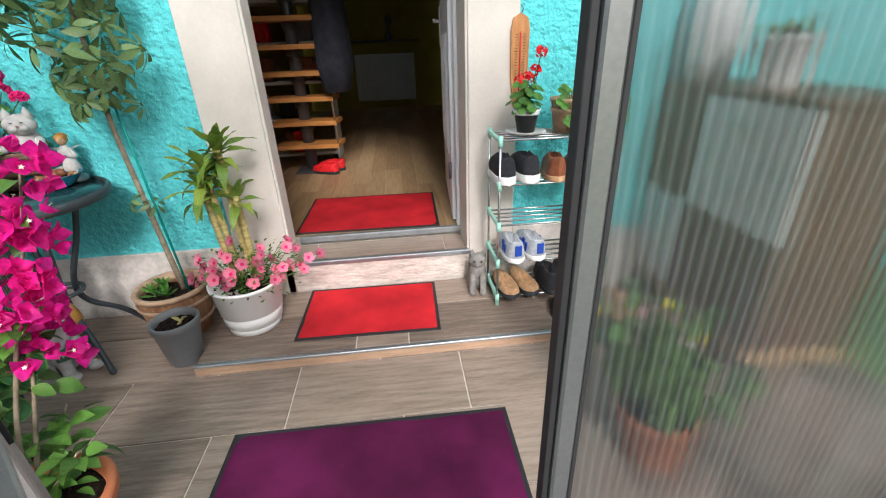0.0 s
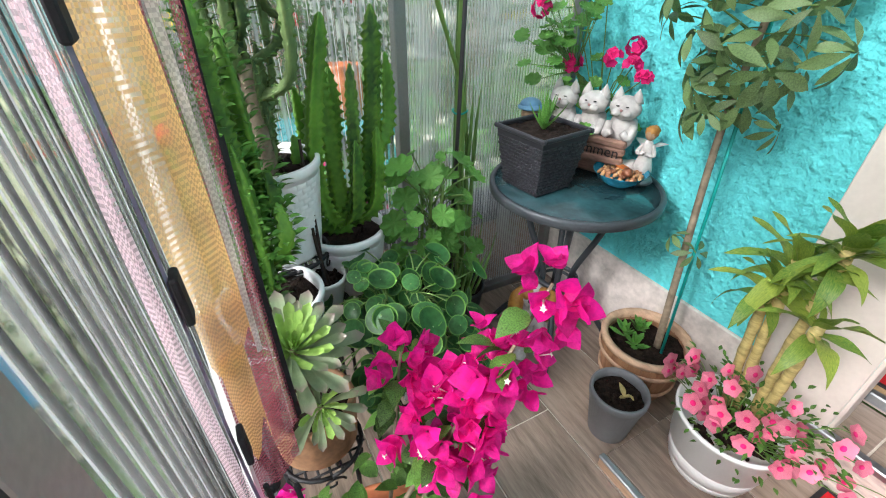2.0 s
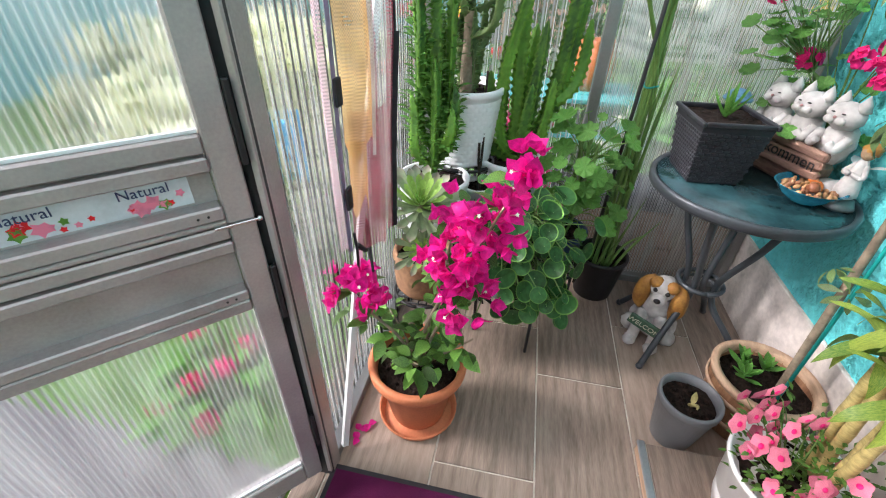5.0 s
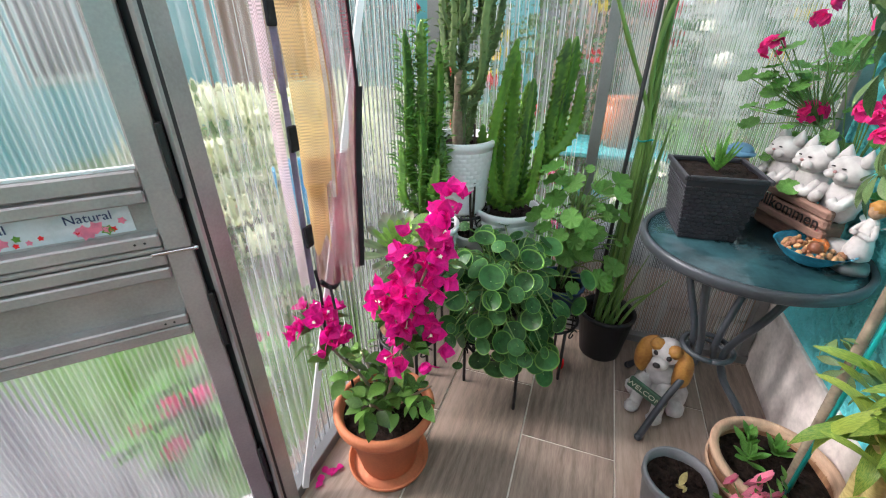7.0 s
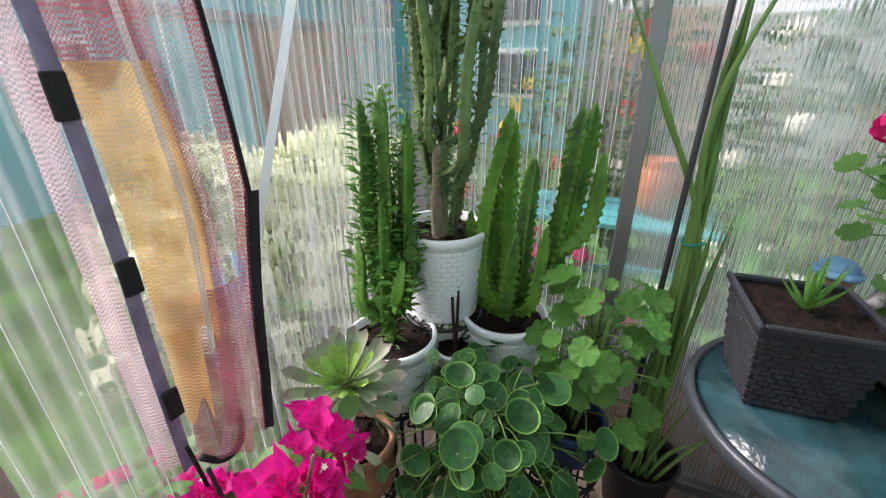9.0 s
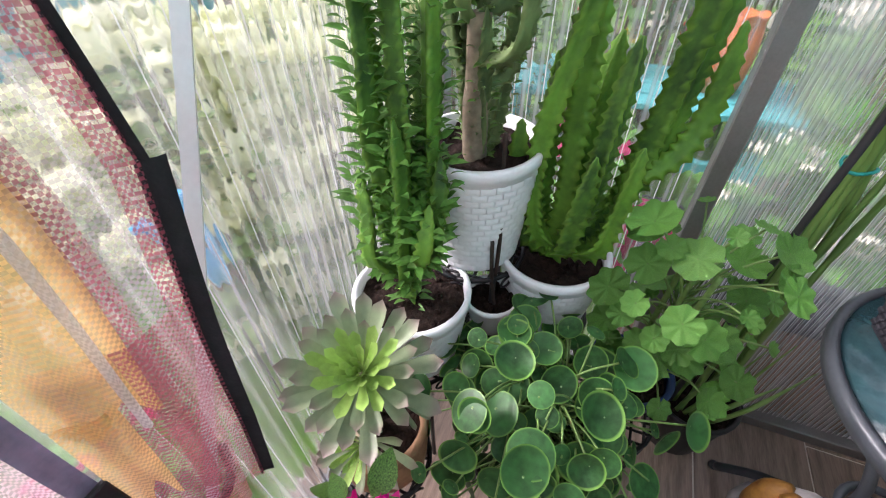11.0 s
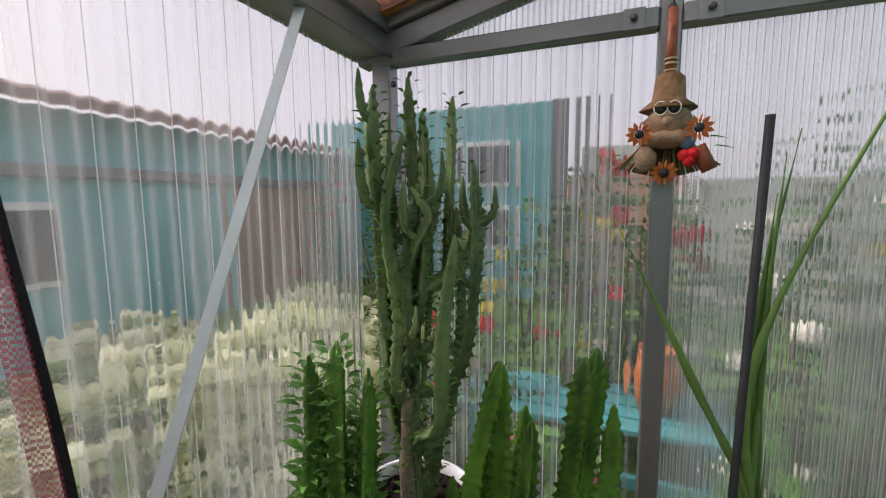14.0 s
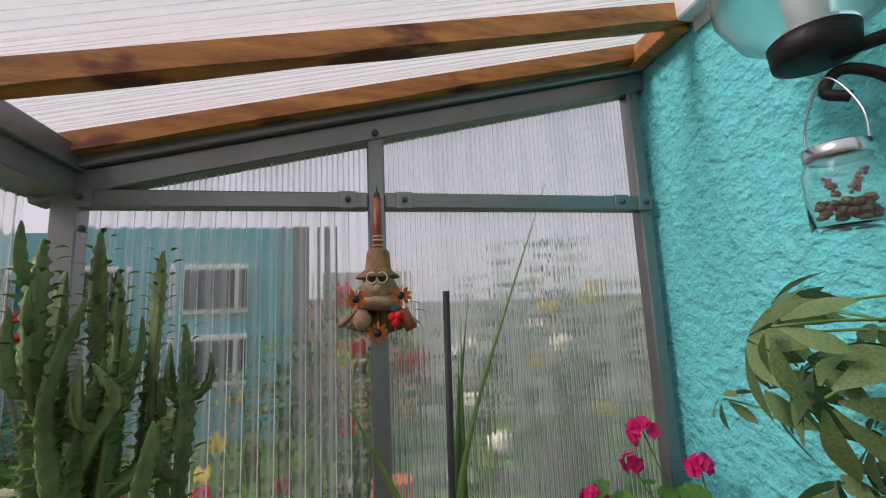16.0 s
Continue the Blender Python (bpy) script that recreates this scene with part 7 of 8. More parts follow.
bk = thing("basket_pot", (0.555, 1.585, z0 + 0.752), "weathered wooden bucket pot with a sparse clover plant", "potted plant")
part("pot", Shape(M_FIGT).lathe([(0.058, 0), (0.06, 0.004), (0.075, 0.115), (0.08, 0.117), (0.081, 0.13), (0.072, 0.131), (0.066, 0.11), (0, 0.11)], seg=30), bk)
part("hoop", Shape(M_EDGE).lathe([(0.072, 0.08), (0.076, 0.082), (0.077, 0.09), (0.073, 0.092)], seg=30, cap=False), bk)
soil(bk, 0.066, 0.112)
fo, ft = Shape(M_GERL), Shape(M_GSTEM)
for p, r in (((0.03, -0.04, 0.26), 0.02), ((-0.05, -0.06, 0.12), 0.024), ((0.0, -0.09, 0.02), 0.022), ((-0.03, -0.085, 0.05), 0.02), ((0.14, -0.02, 0.29), 0.018), ((0.16, -0.03, 0.12), 0.022), ((0.17, -0.04, 0.06), 0.02), ((0.13, -0.06, -0.03), 0.018), ((-0.04, -0.03, 0.16), 0.02)):
    ft.tube(curve((0, 0, 0.11), (p[0] * 0.6, p[1] * 0.6, max(0.14, p[2]) + 0.02), p, n=4), 0.0012, 4)
    for j in range(4):
        a = j * math.pi / 2
        fo.disc(facing(Vector(p) + Vector((math.cos(a) * r * .7, math.sin(a) * r * .3, math.sin(a) * r * .6)), (0.1, -0.7, 0.6)), r * 0.75, 0, 0, 0.1, 10)
part("foliage", fo, bk)["kind"] = "stuff"
part("stalk", ft, bk)["kind"] = "stuff"
part("clip", Shape(M_BLACKP, M_REDP).tube([(0.0, 0, 0.11), (0.045, -0.01, 0.19)], 0.004, 6).tube([(0.02, 0.01, 0.11), (0.045, -0.01, 0.19)], 0.004, 6).box((0.048, -0.01, 0.2), (0.012, 0.01, 0.03), 1), bk)

s = Shape(M_FIGGR, M_FIGD)
s.ball((0, 0.02, 0.06), (0.05, 0.055, 0.065), 16, 10, 0, 0.15)
s.ball((0, -0.01, 0.11), (0.04, 0.036, 0.05), 14, 9, 0, 0.1)
s.ball((0, -0.02, 0.165), (0.042, 0.036, 0.036), 16, 10, 0, 0.08)
for sx in (-1, 1):
    s.lathe([(0.016, 0), (0.009, 0.018), (0.001, 0.034)], (sx * 0.025, -0.012, 0.185), 8)
    s.tube(curve((sx * 0.022, -0.03, 0.10), (sx * 0.024, -0.045, 0.05), (sx * 0.024, -0.05, 0.012), n=4), 0.016, 9)
    s.ball((sx * 0.025, -0.062, 0.012), (0.018, 0.024, 0.013), 10, 6)
    s.ball((sx * 0.016, -0.052, 0.172), (0.006, 0.005, 0.006), 8, 6, 1)
s.ball((0, -0.055, 0.157), (0.014, 0.012, 0.011), 10, 7, 0)
solid("cat_statue", s, "grey striped sitting cat statue of painted stone", "statue", pose(0.19, 1.648, 0.05, 0, 0, -8))

th = thing("wall_thermometer", (0.385, YH - 0.012, 0.885), "wooden wall thermometer with a rounded top on a hook", "thermometer")
part("board", Shape(M_THERM).add([(x, y, z) for y in (0, -0.012) for x, z in ((-0.022, 0), (0.022, 0), (0.036, 0.14), (0.038, 0.30), (0.03, 0.34), (0.0, 0.358), (-0.03, 0.34), (-0.038, 0.30), (-0.036, 0.14))],
     [tuple(range(9)), tuple(range(17, 8, -1))] + [(i, i + 9, (i + 1) % 9 + 9, (i + 1) % 9) for i in range(9)], 0, False), th)
part("tube", Shape(M_REDP).tube([(0, -0.015, 0.05), (0, -0.015, 0.29)], 0.0025, 6), th, "glass tube with red spirit")
tk = Shape(M_FIGD)
for i in range(22):
    for sx in (-1, 1):
        tk.box((sx * 0.016, -0.0128, 0.06 + i * 0.0105), (0.010 if i % 5 else 0.016, 0.001, 0.0016), bev=0)
part("scale", tk, th)["kind"] = "stuff"
part("hook", Shape(M_STEEL).tube(curve((0, -0.006, 0.352), (0.008, -0.01, 0.372), (0, 0.01, 0.388), n=4), 0.002, 6), th)

gpole = solid("green_pole", Shape(M_GREENP).tube([(0.77, 1.70, 0.0), (0.735, 1.745, 0.62), (0.705, 1.752, 1.75)], 0.011, 10), "lime green pole leaning against the turquoise wall", "pole")
um = thing("umbrella", (0.75, 1.67, 0.0), "folded black umbrella leaning on the wall", "umbrella", turn=0)
part("canopy", Shape(M_COAT).lathe([(0.006, 0.05), (0.028, 0.12), (0.036, 0.42), (0.02, 0.56), (0.008, 0.58)], seg=14, wob=0.12, m=Matrix.Rotation(radians(-4), 4, "Y")), um)
part("handle", Shape(M_BLACKP).tube(curve((-0.05, 0, 0.57), (-0.055, 0, 0.72), (-0.03, 0, 0.77), (-0.0, 0, 0.74), n=5), 0.009, 8), um)
part("tip", Shape(M_STEEL).tube([(0, 0, 0), (0, 0, 0.06)], 0.004, 6), um)
bt = thing("spray_bottle", (0.70, 1.60, 0.05), "small bottle with green collar and red cap behind the rack", "bottle")
part("body", Shape(M_FIGW).lathe([(0.03, 0), (0.032, 0.01), (0.032, 0.11), (0.016, 0.14), (0.014, 0.15)], seg=20), bt)
part("collar", Shape(M_GREENP).lathe([(0.03, 0.125), (0.028, 0.15), (0.016, 0.165)], seg=18), bt)
part("cap", Shape(M_REDP).lathe([(0.015, 0.16), (0.015, 0.195), (0.010, 0.20)], seg=16), bt)

# ---- cabinet ----
cb = thing("cabinet", (1.0, 1.40, 0.0), "walnut and white shoe cabinet on legs with oak base rim", "cabinet")
CL = 0.78
part("body", Shape(M_WALNUT).box((0.18, 0, 0.53), (0.34, CL, 0.83), bev=0.003), cb)
part("top", Shape(M_WALNUT).box((0.175, 0, 0.957), (0.38, CL + 0.02, 0.022), bev=0.004), cb)
part("base_rim", Shape(M_OAK).box((0.175, 0, 0.115), (0.37, CL + 0.01, 0.05), bev=0.004), cb, "oak coloured base rim")
for y in (-CL / 2 + 0.06, CL / 2 - 0.06):
    for x in (0.06, 0.3):
        part("leg", Shape(M_BLACKP).tube([(x, y, 0.0), (x, y, 0.095)], 0.016, 12), cb)


def front(y0, y1, za, zb, mat, name="door"):
    d = part(name, Shape(mat).box((0.0, (y0 + y1) / 2, (za + zb) / 2), (0.018, y1 - y0 - 0.004, zb - za - 0.004), bev=0.002), cb, "white front" if mat is M_WHITEL else "walnut front")
    part("handle", Shape(M_CHROME).box((-0.024, (y0 + y1) / 2, zb - 0.075), (0.008, 0.10, 0.009), bev=0.002).box((-0.014, (y0 + y1) / 2 - 0.04, zb - 0.075), (0.014, 0.008, 0.007), bev=0.001).box((-0.014, (y0 + y1) / 2 + 0.04, zb - 0.075), (0.014, 0.008, 0.007), bev=0.001), d, "brushed metal handle")


front(0.08, 0.388, 0.54, 0.945, M_WALNUT)
front(0.08, 0.388, 0.142, 0.538, M_WHITEL)
front(-0.388, 0.078, 0.74, 0.945, M_WHITEL, "drawer")
front(-0.388, 0.078, 0.53, 0.738, M_WHITEL, "drawer")
front(-0.388, 0.078, 0.142, 0.528, M_WALNUT)
solid("vase", Shape(M_VASE).lathe([(0.06, 0), (0.075, 0.006), (0.10, 0.10), (0.108, 0.2), (0.09, 0.31), (0.06, 0.36), (0.066, 0.39), (0.06, 0.39), (0.05, 0.36)], seg=36), "tall white ceramic vase on the cabinet", "vase", (1.10, 1.66, 0.968))
w2 = thing("white_pot", (1.16, 1.38, 0.968), "white ceramic pot with a small green plant on the cabinet", "potted plant")
part("pot", pot_shape(M_VASE, 0.07, 0.085, 0.16), w2)
soil(w2, 0.077, 0.14)
for i in range(16):
    a, el = i * 2.4, radians(U(15, 70))
    part("leaf", DL[1], w2, "", aim((0, 0, 0.14), (math.cos(a) * math.cos(el), math.sin(a) * math.cos(el), math.sin(el))) @ Matrix.Scale(U(0.10, 0.17), 4))

# hibiscus by the doorway
hb = thing("potted_hibiscus", (0.54, 0.77, 0.0), "hibiscus with yellow buds in a terracotta pot", "potted plant")
part("pot", pot_shape(M_TERRA, 0.08, 0.11, 0.18, 0.014), hb)
soil(hb, 0.10, 0.155)
BH = [Shape(M_LEAF).leaf(Matrix.Identity(4), 1.0, 0.66, b, 0.25, 6, 0.75).data("leaf") for b in (0.4, 0.8)]
hs = [((0, 0, 0.15), (-0.03, 0.0, 0.30), (-0.10, 0.02, 0.44)), ((0, 0, 0.15), (0.04, 0.03, 0.3), (0.08, 0.06, 0.46)), ((0, 0, 0.15), (-0.06, -0.05, 0.28), (-0.15, -0.06, 0.36)), ((0, 0, 0.15), (-0.09, 0.03, 0.32), (-0.19, 0.07, 0.44)), ((0, 0, 0.15), (0.0, 0.05, 0.32), (-0.03, 0.08, 0.5)), ((0, 0, 0.15), (0.06, -0.05, 0.25), (0.12, -0.08, 0.33))]
for b in hs:
    pts = curve(*b, n=5)
    part("branch", Shape(M_STEM).tube(pts, 0.004, 6), hb)
    for i in range(44):
        p = pts[rng.randrange(2, len(pts))]
        a = U(0, 6.283)
        d = Vector((math.cos(a), math.sin(a), U(-.3, .5)))
        part("leaf", rng.choice(BH), hb, "", aim(p + d * U(0.01, 0.055), d, U(-.5, .5)) @ Matrix.Scale(U(0.045, 0.08), 4))
for p in ((-0.19, 0.07, 0.45), (0.0, 0.03, 0.47), (0.06, -0.02, 0.40)):
    part("bud", Shape(M_YELLOW).lathe([(0.001, 0.04), (0.009, 0.028), (0.012, 0.012), (0.006, 0.0), (0.001, -0.004)], p, 12), hb, "yellow flower bud")

# ---- hallway things ----
ed = thing("entrance_door", (DX1 - 0.02, 2.06, HZ + 0.005), "white panelled entrance door standing open into the hallway", "door", turn=86.0)
part("leaf", Shape(M_DOORW).box((0.42, 0, 1.01), (0.82, 0.045, 2.0), bev=0.004), ed)
for x in (0.2, 0.42, 0.64):
    for za, zb in ((0.35, 0.95), (1.2, 1.8)):
        part("panel_moulding", Shape(M_DOORW).box((x, 0.024, (za + zb) / 2), (0.10, 0.012, zb - za), bev=0.005).box((x, 0.031, (za + zb) / 2), (0.06, 0.008, zb - za - 0.05), bev=0.003), ed)
part("handle", Shape(M_WHITEL).box((0.76, 0.03, 1.0), (0.035, 0.01, 0.22), bev=0.003).tube([(0.76, 0.03, 1.03), (0.76, 0.065, 1.03), (0.65, 0.07, 1.03)], 0.009, 8), ed)
for z in (0.25, 1.7):
    part("hinge", Shape(M_STEEL).tube([(-0.003, 0.03, z), (-0.003, 0.03, z + 0.09)], 0.008, 8), ed)

sw = thing("spiral_staircase", (-0.86, 3.45, HZ), "open staircase with orange wood treads round a steel column", "staircase")
part("column", Shape(M_STEEL).tube([(0, 0, 0), (0, 0, 2.5)], 0.045, 16), sw)
part("base_plate", Shape(M_STEEL).box((0, 0, 0.008), (0.24, 0.24, 0.016), bev=0.003), sw)
for i in range(12):
    a = radians(-62 + 7 * i)
    z = 0.20 + 0.178 * i
    t = Shape(M_TREAD)
    c, s_ = math.cos(a), math.sin(a)
    vs = []
    for zz in (z, z + 0.032):
        for u, v in ((-0.24, -0.13), (0.0, -0.12), (0.17, -0.14), (0.28, -0.15), (0.28, 0.10), (0.14, 0.08), (-0.05, 0.10), (-0.24, 0.12)):
            vs.append((u * math.cos(a * 0.25) - v * math.sin(a * 0.25) * 0.4, v - 0.05 * i * 0.3, zz))
    t.add(vs, [tuple(range(7, -1, -1)), tuple(range(8, 16))] + [(j, (j + 1) % 8, (j + 1) % 8 + 8, j + 8) for j in range(8)], 0, False)
    part("tread", t, sw, "orange wood tread")
    part("baluster", Shape(M_CHROME).tube([(0.25, -0.13 - 0.015 * i, z), (0.25, -0.13 - 0.015 * i, z + 0.5)], 0.006, 6), sw)
    if i > 0:
        part("collar", Shape(M_STEEL).lathe([(0.055, z - 0.05), (0.06, z - 0.04), (0.06, z - 0.005), (0.05, z)], seg=16), sw)
sf = thing("hall_shelf", (-1.05, 3.95, HZ), "white shelf with books and shoes behind the staircase", "shelf")
for i in range(7):
    part("board", Shape(M_WHITEL).box((0, 0, 0.06 + i * 0.3), (0.75, 0.3, 0.025), bev=0.003), sf)
for x in (-0.37, 0.37):
    part("side", Shape(M_WHITEL).box((x, 0, 0.95), (0.02, 0.3, 1.9), bev=0.003), sf)
for i in range(16):
    c = rng.choice((M_BLACKC, M_BLUE, M_REDP, M_BROWNL, M_GREYF, M_NGREY))
    solid("stored_box", Shape(c).box((0, 0, 0.09), (U(0.08, 0.16), U(0.12, 0.2), 0.18), bev=0.01), "small stored item on the hallway shelf", "box", (-1.05 + U(-0.27, 0.27), 3.93, HZ + 0.074 + 0.3 * (i % 6)), "stored items")
pair("red_shoe", (-0.72, 3.38, HZ), 70, "red shoe on the hallway floor under the stairs", M_REDP, M_RUBBER, gap=0.11, L=0.24, H=0.09)
rd = thing("radiator", (-0.25, 7.38, HZ + 0.12), "white panel radiator below a narrow shelf", "radiator")
part("panel", Shape(M_WHITEL).box((0, 0, 0.35), (0.95, 0.06, 0.7), bev=0.01), rd)
for i in range(14):
    part("fin", Shape(M_WHITEL).box((-0.42 + i * 0.065, -0.034, 0.35), (0.03, 0.012, 0.64), bev=0.004), rd)
sh = thing("wall_shelf", (-0.25, 7.33, HZ + 1.0), "narrow wall shelf with small ornaments above the radiator", "shelf")
part("board", Shape(M_NGREY).box((0, 0, 0), (1.1, 0.2, 0.03), bev=0.004), sh)
solid("ornament", Shape(M_NGREY).lathe([(0.05, 0), (0.06, 0.05), (0.02, 0.14), (0.05, 0.25), (0.06, 0.3), (0.0, 0.36)], seg=16), "dark ornament on the hallway shelf", "ornament", (-0.15, 7.33, HZ + 1.016))
ct = thing("hanging_coat", (-0.56, 3.30, HZ + 0.62), "dark coat hanging in the hallway", "coat")
part("body", Shape(M_COAT).lathe([(0.10, 0), (0.13, 0.2), (0.11, 0.6), (0.07, 0.85), (0.02, 0.92)], seg=18, wob=0.12), ct)
ct2 = thing("hanging_coat", (0.56, 4.6, HZ + 0.8), "long dark coat hanging on the hallway wall", "coat")
part("body", Shape(M_COAT).lathe([(0.10, 0), (0.12, 0.3), (0.10, 0.8), (0.06, 1.05), (0.02, 1.12)], seg=18, wob=0.12), ct2)
mp_ = thing("mosaic_pillar", (0.42, 3.72, HZ), "pillar clad in brown and cream mosaic tiles", "pillar")
part("core", Shape(M_GROUT).box((0, 0, 1.2), (0.26, 0.26, 2.4), bev=0), mp_)
MT = [Shape(m).box((0, 0, 0), (0.0225, 0.006, 0.0225), bev=0.0015).data("mosaic_tile") for m in (M_MOSA, M_MOSB)]
for i in range(10):
    for j in range(30):
        part("tile", MT[0 if rng.random() < 0.6 else 1], mp_, "", (-0.117 + i * 0.026, -0.132, 0.03 + j * 0.026))
rest = Shape(M_MOSA, M_MOSB)
for j in range(30, 85):
    for i in range(10):
        rest.box((-0.117 + i * 0.026, -0.132, 0.03 + j * 0.026), (0.0225, 0.006, 0.0225), 0 if rng.random() < 0.6 else 1, 0.0)
for j in range(85):
    for i in range(10):
        rest.box((-0.132, -0.117 + i * 0.026, 0.03 + j * 0.026), (0.006, 0.0225, 0.0225), 0 if rng.random() < 0.6 else 1, 0.0)
part("mosaic_tiles", rest, mp_)["kind"] = "stuff"

# ---- hanging things ----
hg = Shape(M_STRAW, M_BROOM, M_FIGT, M_FIGD, M_ORPET, M_LEAFO, M_REDP, M_CREAM, M_FIGBL, M_TWINE)
hg.tube([(0, 0, 0.16), (0, 0, 0.31)], 0.0115, 10, 1)
for z in (0.175, 0.19, 0.2):
    hg.tube([(0.013 * math.cos(t * 0.6), 0.013 * math.sin(t * 0.6), z) for t in range(12)], 0.0025, 5, 9)
for i in range(150):
    a, q = U(0, 6.283), U(0, 1)
    x = 0.115 * q * math.cos(a)
    hg.tube(curve((x * 0.15, 0.02 * q * math.sin(a), 0.06), (x * 0.6, 0.03 * q * math.sin(a), 0.0), (x, 0.04 * q * math.sin(a) + 0.005, -0.065 + 0.03 * abs(x) / 0.115), n=2), 0.0022, 4, rng.choice((0, 0, 0, 5)))
hg.lathe([(0.056, 0.085), (0.058, 0.088), (0.04, 0.104), (0.034, 0.11), (0.03, 0.155), (0.02, 0.165), (0.012, 0.165)], (0, 0.018, 0), 22, 0, 0.05)
hg.ball((0, 0.03, 0.06), (0.046, 0.038, 0.04), 16, 10, 2, 0.25)
hg.ball((0, 0.062, 0.055), (0.012, 0.014, 0.012), 8, 6, 2)
hg.ball((0, 0.045, 0.02), (0.055, 0.03, 0.02), 14, 8, 2, 0.3)
for sx in (-1, 1):
    hg.ball((sx * 0.013, 0.064, 0.083), (0.010, 0.006, 0.011), 10, 7, 3)
    hg.tube([(sx * 0.013 + 0.013 * math.cos(t / 2), 0.068, 0.083 + 0.014 * math.sin(t / 2)) for t in range(14)], 0.0015, 4, 7)
hg.ball((0.04, 0.055, -0.022), (0.024, 0.022, 0.028), 12, 8, 2, 0.15)
hg.ball((-0.04, 0.05, 0.015), (0.016, 0.014, 0.02), 10, 7, 8)
for x, z in ((-0.052, -0.015), (-0.036, -0.018), (-0.045, -0.03)):
    hg.ball((x, 0.062, z), 0.013, 10, 7, 6)
hg.tube([(-0.085, 0.05, -0.05), (-0.06, 0.05, 0.0)], 0.016, 9, 1)
for x, z in ((-0.060, 0.035), (0.052, 0.030), (0.0, -0.055)):
    for j in range(11):
        a = j * 2 * math.pi / 11
        hg.leaf(Matrix.Translation((x, 0.078, z)) @ aim((0.008 * math.cos(a), 0, 0.008 * math.sin(a)), (math.cos(a), 0.25, math.sin(a)), math.pi / 2), 0.021, 0.012, 0.2, 0.2, 3, k=4)
    hg.ball((x, 0.082, z), (0.010, 0.006, 0.010), 10, 6, 3)
for i in range(16):
    t = i / 16
    p = Vector((-0.05 - 0.02 * math.sin(t * 4), 0.045, -0.06 - 0.12 * t))
    for sx in (-1, 1):
        hg.leaf(aim(p, (sx, 0.2, -0.35)), 0.035 * (1 - 0.5 * t), 0.012, 0.4, 0.2, 3, k=5)
for x, z, sx in ((-0.08, 0.02, -1), (0.09, -0.01, 1), (-0.09, 0.0, -1)):
    hg.leaf(aim((x, 0.05, z), (sx * 0.6, 0.3, -0.1)), 0.04, 0.025, 0.3, 0.2, 4, k=5)
hg.tube(curve((0, 0, 0.305), (0, -0.008, 0.325), (0, 0.0, 0.34), n=4), 0.002, 5, 3)
solid("hanging_broom_figure", hg, "straw broom gnome with sunflowers hanging on the window bar", "wall decoration", pose(XW + 0.075, 1.018, 1.600, 0, 0, -97) @ Matrix.Scale(0.80, 4))

wl = thing("wall_lamp", (-1.19, YH, 1.925), "black iron wall lamp with a frosted glass bowl", "wall lamp")
part("plate", Shape(M_IRON).lathe([(0.05, 0), (0.055, 0.006), (0.045, 0.02), (0.02, 0.026)], (0, -0.0, -0.02), 24, m=Matrix.Rotation(radians(90), 4, "X")), wl)
part("arm", Shape(M_IRON).tube(curve((0, -0.02, 0.0), (-0.06, -0.09, 0.0), (-0.13, -0.15, -0.005), n=6), 0.010, 8).tube(curve((0, -0.02, -0.05), (-0.06, -0.07, -0.10), (-0.10, -0.12, -0.045), (-0.125, -0.145, -0.03), (-0.14, -0.155, -0.055), (-0.12, -0.14, -0.07), n=6), 0.008, 8), wl)
part("cup", Shape(M_IRON).lathe([(0.04, -0.01), (0.05, -0.006), (0.053, 0.026), (0.048, 0.03), (0.044, 0.01), (0, 0.01)], (-0.14, -0.16, 0.0), 28), wl)
part("shade", Shape(M_LAMPG).lathe([(0.05, 0.028), (0.085, 0.05), (0.112, 0.10), (0.115, 0.15), (0.09, 0.20), (0.088, 0.20), (0.11, 0.15), (0.107, 0.10), (0.08, 0.054), (0.05, 0.034)], (-0.14, -0.16, 0.0), 32, cap=False), wl, "frosted glass shade")
part("bulb", Shape(M_VASE).lathe([(0.02, 0.02), (0.024, 0.05), (0.028, 0.10), (0.015, 0.13), (0, 0.135)], (-0.14, -0.16, 0.0), 16), wl)
jr = thing("hanging_jar", (-1.318, 1.60, 1.722), "glass jar of pebbles and dried flowers hanging from the lamp", "jar")
part("glass", Shape(M_JARG).lathe([(0.036, -0.052), (0.041, -0.048), (0.043, 0.03), (0.035, 0.045), (0.034, 0.05), (0.031, 0.05), (0.032, 0.044), (0.04, 0.028), (0.038, -0.044), (0, -0.046)], seg=32), jr)
part("lid", Shape(M_CHROME).lathe([(0.037, 0.045), (0.038, 0.047), (0.038, 0.062), (0.034, 0.065), (0, 0.065)], seg=32), jr, "grey metal lid")
part("handle", Shape(M_CHROME).tube(curve((0.036, 0, 0.05), (0.036, 0, 0.10), (0.01, 0, 0.155), (-0.01, 0, 0.155), (-0.036, 0, 0.10), (-0.036, 0, 0.05), n=6), 0.0015, 6), jr)
pb_ = Shape(M_PEB)
for i in range(60):
    a, q = U(0, 6.283), 0.03 * math.sqrt(U(0, 1))
    pb_.ball((q * math.cos(a), q * math.sin(a), U(-0.04, -0.012)), (U(.005, .009), U(.005, .008), U(.004, .006)), 7, 5, 0, 0.2)
part("pebbles", pb_, jr)["kind"] = "stuff"
dfl = Shape(M_ROSE)
for i in range(60):
    sx = rng.choice((-1, 1))
    t = U(0, 1)
    dfl.ball((sx * (0.008 + 0.014 * t) + U(-.004, .004), U(-.005, .005), -0.005 + 0.03 * t), 0.003, 5, 4)
part("dried_flowers", dfl, jr)["kind"] = "stuff"

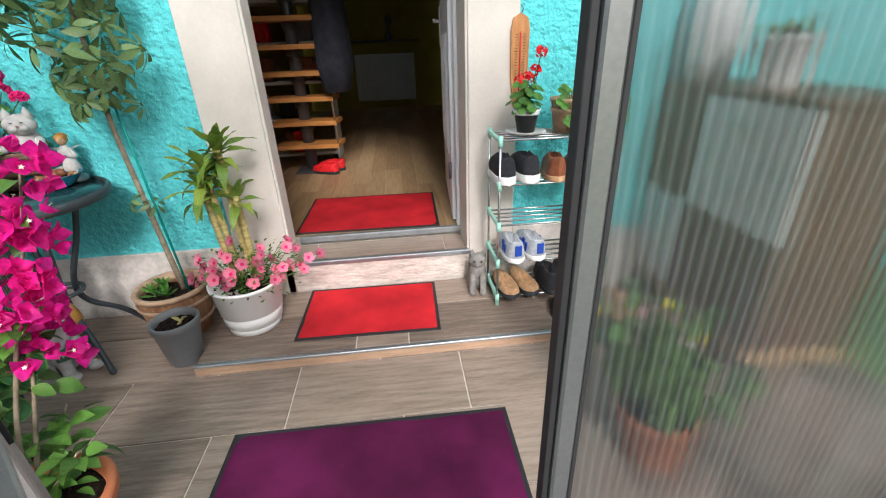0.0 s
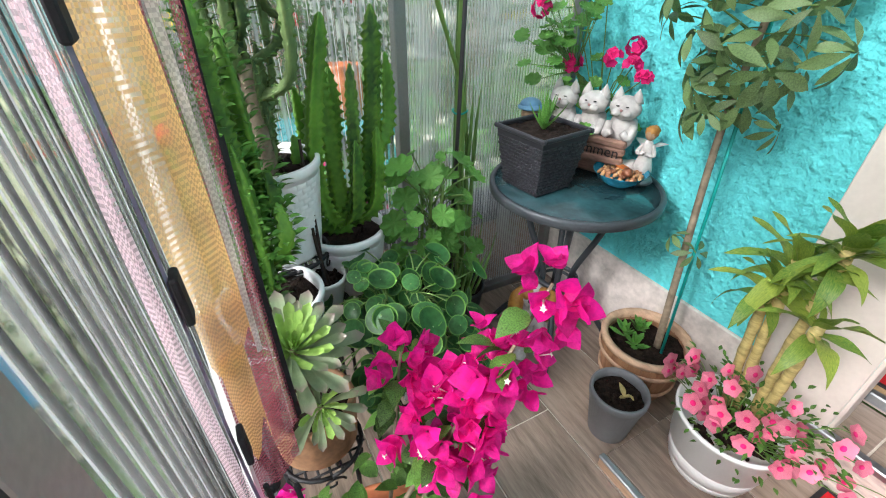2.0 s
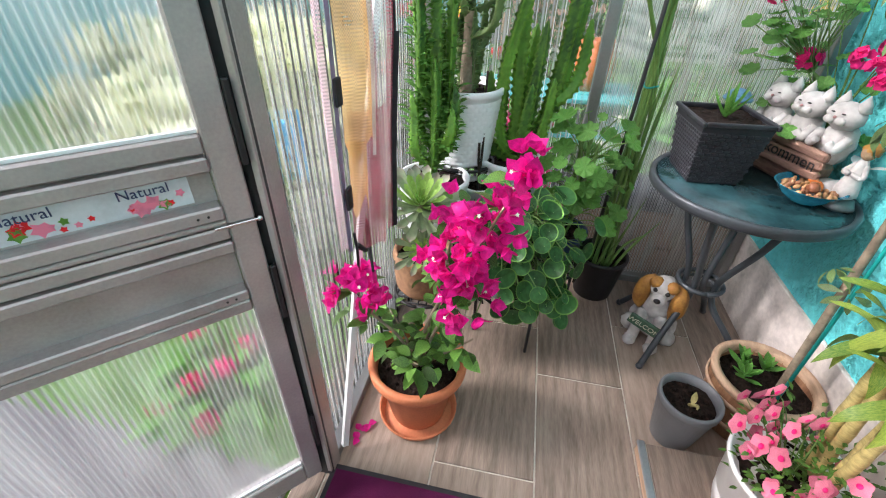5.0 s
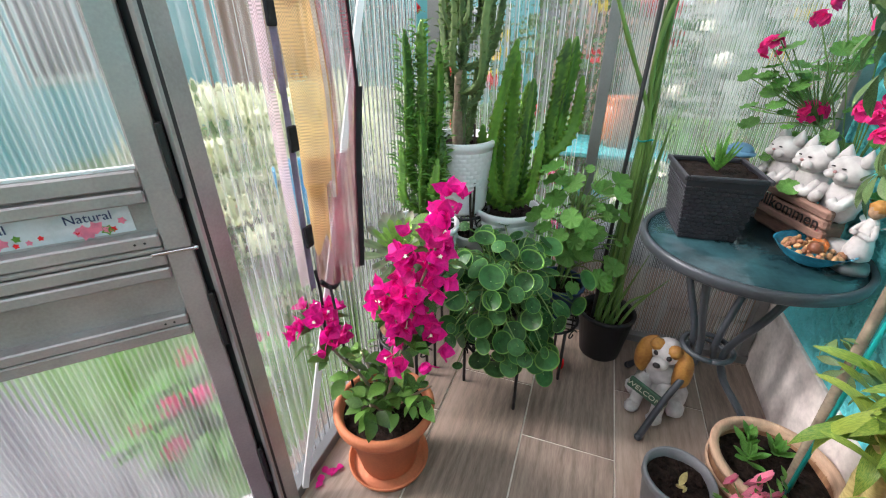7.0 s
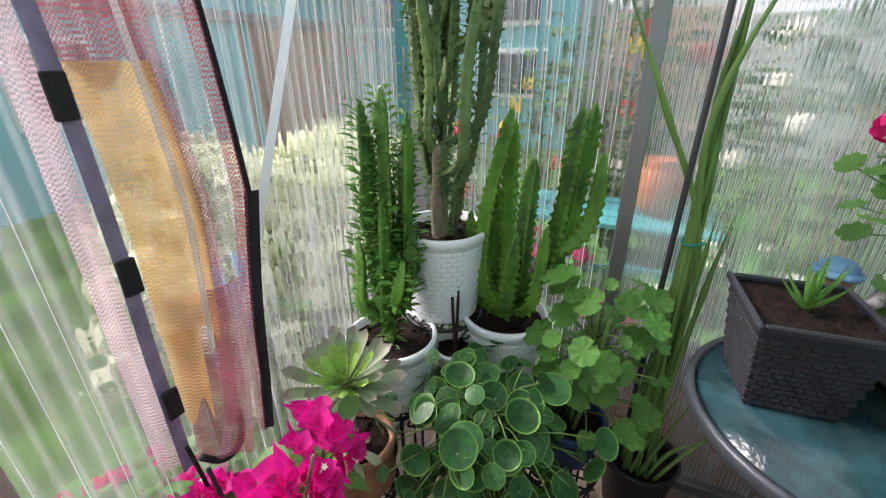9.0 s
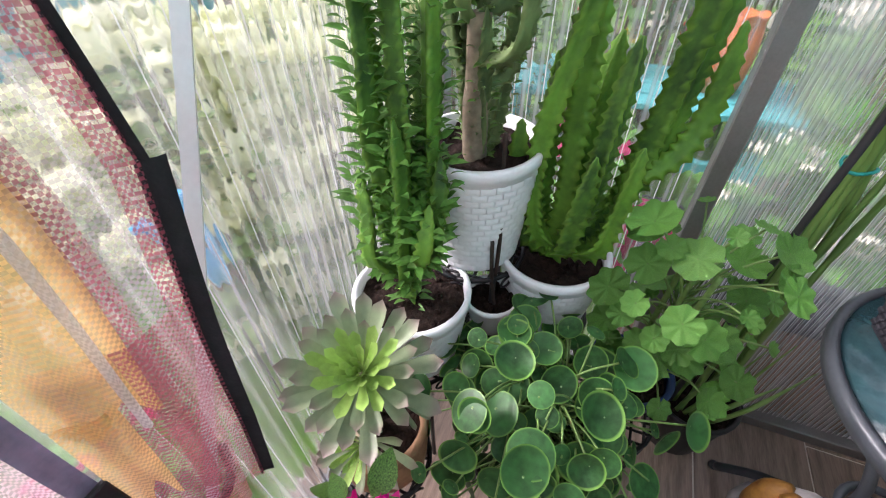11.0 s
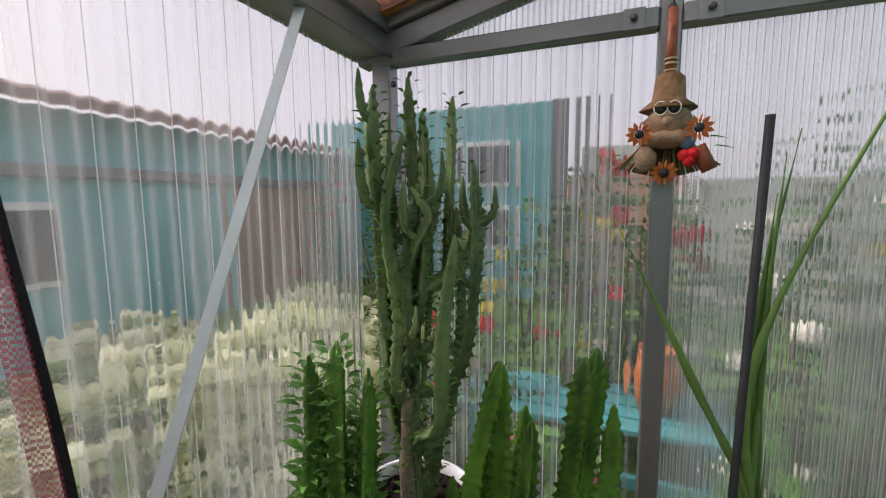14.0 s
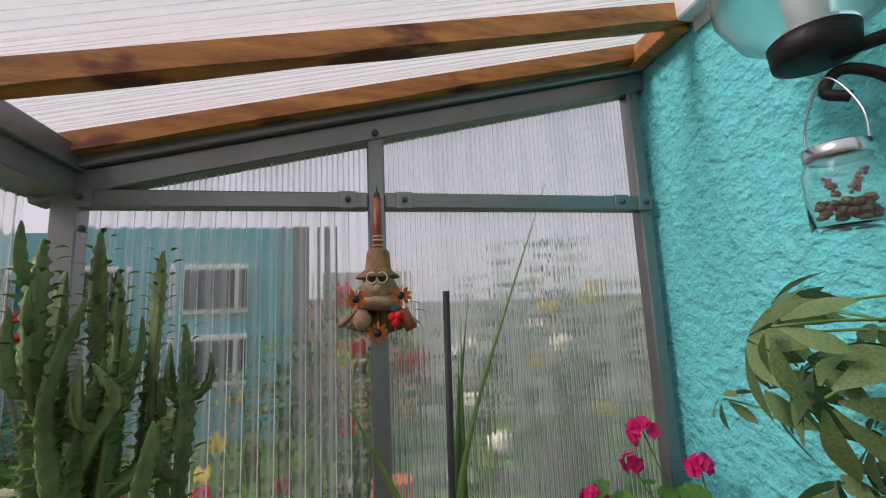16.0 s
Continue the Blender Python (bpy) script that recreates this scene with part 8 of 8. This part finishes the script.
solid("red_toy", Shape(M_REDP).ball((0, 0, 0.02), (0.035, 0.018, 0.02), 12, 8, 0, 0.1), "small red plastic thing on the floor by the black pot", "toy", (-1.60, 1.03, 0.0))

# ---- floor tiles, one by one ----
def tile_mesh(w, d, h=0.006):
    return Shape(M_TILE).box((0, 0, 0), (w, d, h), bev=0.0012).data("tile")


cache = {}


def lay(parent, x0, x1, y0, y1, z, joint=0.0055):
    w, d = round(x1 - x0 - joint, 4), round(y1 - y0 - joint, 4)
    if w < 0.01 or d < 0.01:
        return
    if (w, d) not in cache:
        cache[(w, d)] = tile_mesh(w, d)
    part("tile", cache[(w, d)], parent, "", ((x0 + x1) / 2, (y0 + y1) / 2, z - 0.003))


for y0, y1, ox in ((0.26, 0.34, -1.226), (0.34, 0.64, -1.226), (0.64, 0.942, -0.828), (0.942, 1.245, -1.226), (1.245, 1.548, -1.545), (1.548, YH, -1.226)):
    xs = [ox + 0.631 * k for k in range(-3, 6)]
    xs = [XW] + [x for x in xs if XW + 0.01 < x < XE - 0.01] + [XE]
    for a, b in zip(xs, xs[1:]):
        lay(floor, a, b, y0, y1, 0.003)
plat = bpy.data.objects["step_platform"]
for y0, y1, xs in ((1.268, 1.545, (-0.995, -0.377, -0.162, 0.455)), (1.545, 1.76, (-0.995, -0.75, -0.10, 0.455))):
    for a, b in zip(xs, xs[1:]):
        lay(plat, a, b, y0, y1, 0.05)
stp = bpy.data.objects["step_door"]
for a, b in zip((DX0, -0.605, 0.055, DX1), (-0.605, 0.055, DX1)):
    lay(stp, a, b, 1.785, 1.99, 0.2)
hallf = bpy.data.objects["floor_hall"]
PLK = {}
for i in range(19):
    x0 = -1.5 + i * 0.118
    y = 2.02 - U(0, 0.9)
    while y < 7.4:
        y1 = y + 1.0
        a, b = max(y, 2.025), min(y1, 7.44)
        key = round(b - a, 3)
        if key > 0.03:
            if key not in PLK:
                PLK[key] = Shape(M_LAMIN).box((0, 0, 0), (0.117, key - 0.001, 0.006), bev=0.0006).data("plank")
            part("plank", PLK[key], hallf, "", (x0, (a + b) / 2, HZ - 0.005))
        y = y1
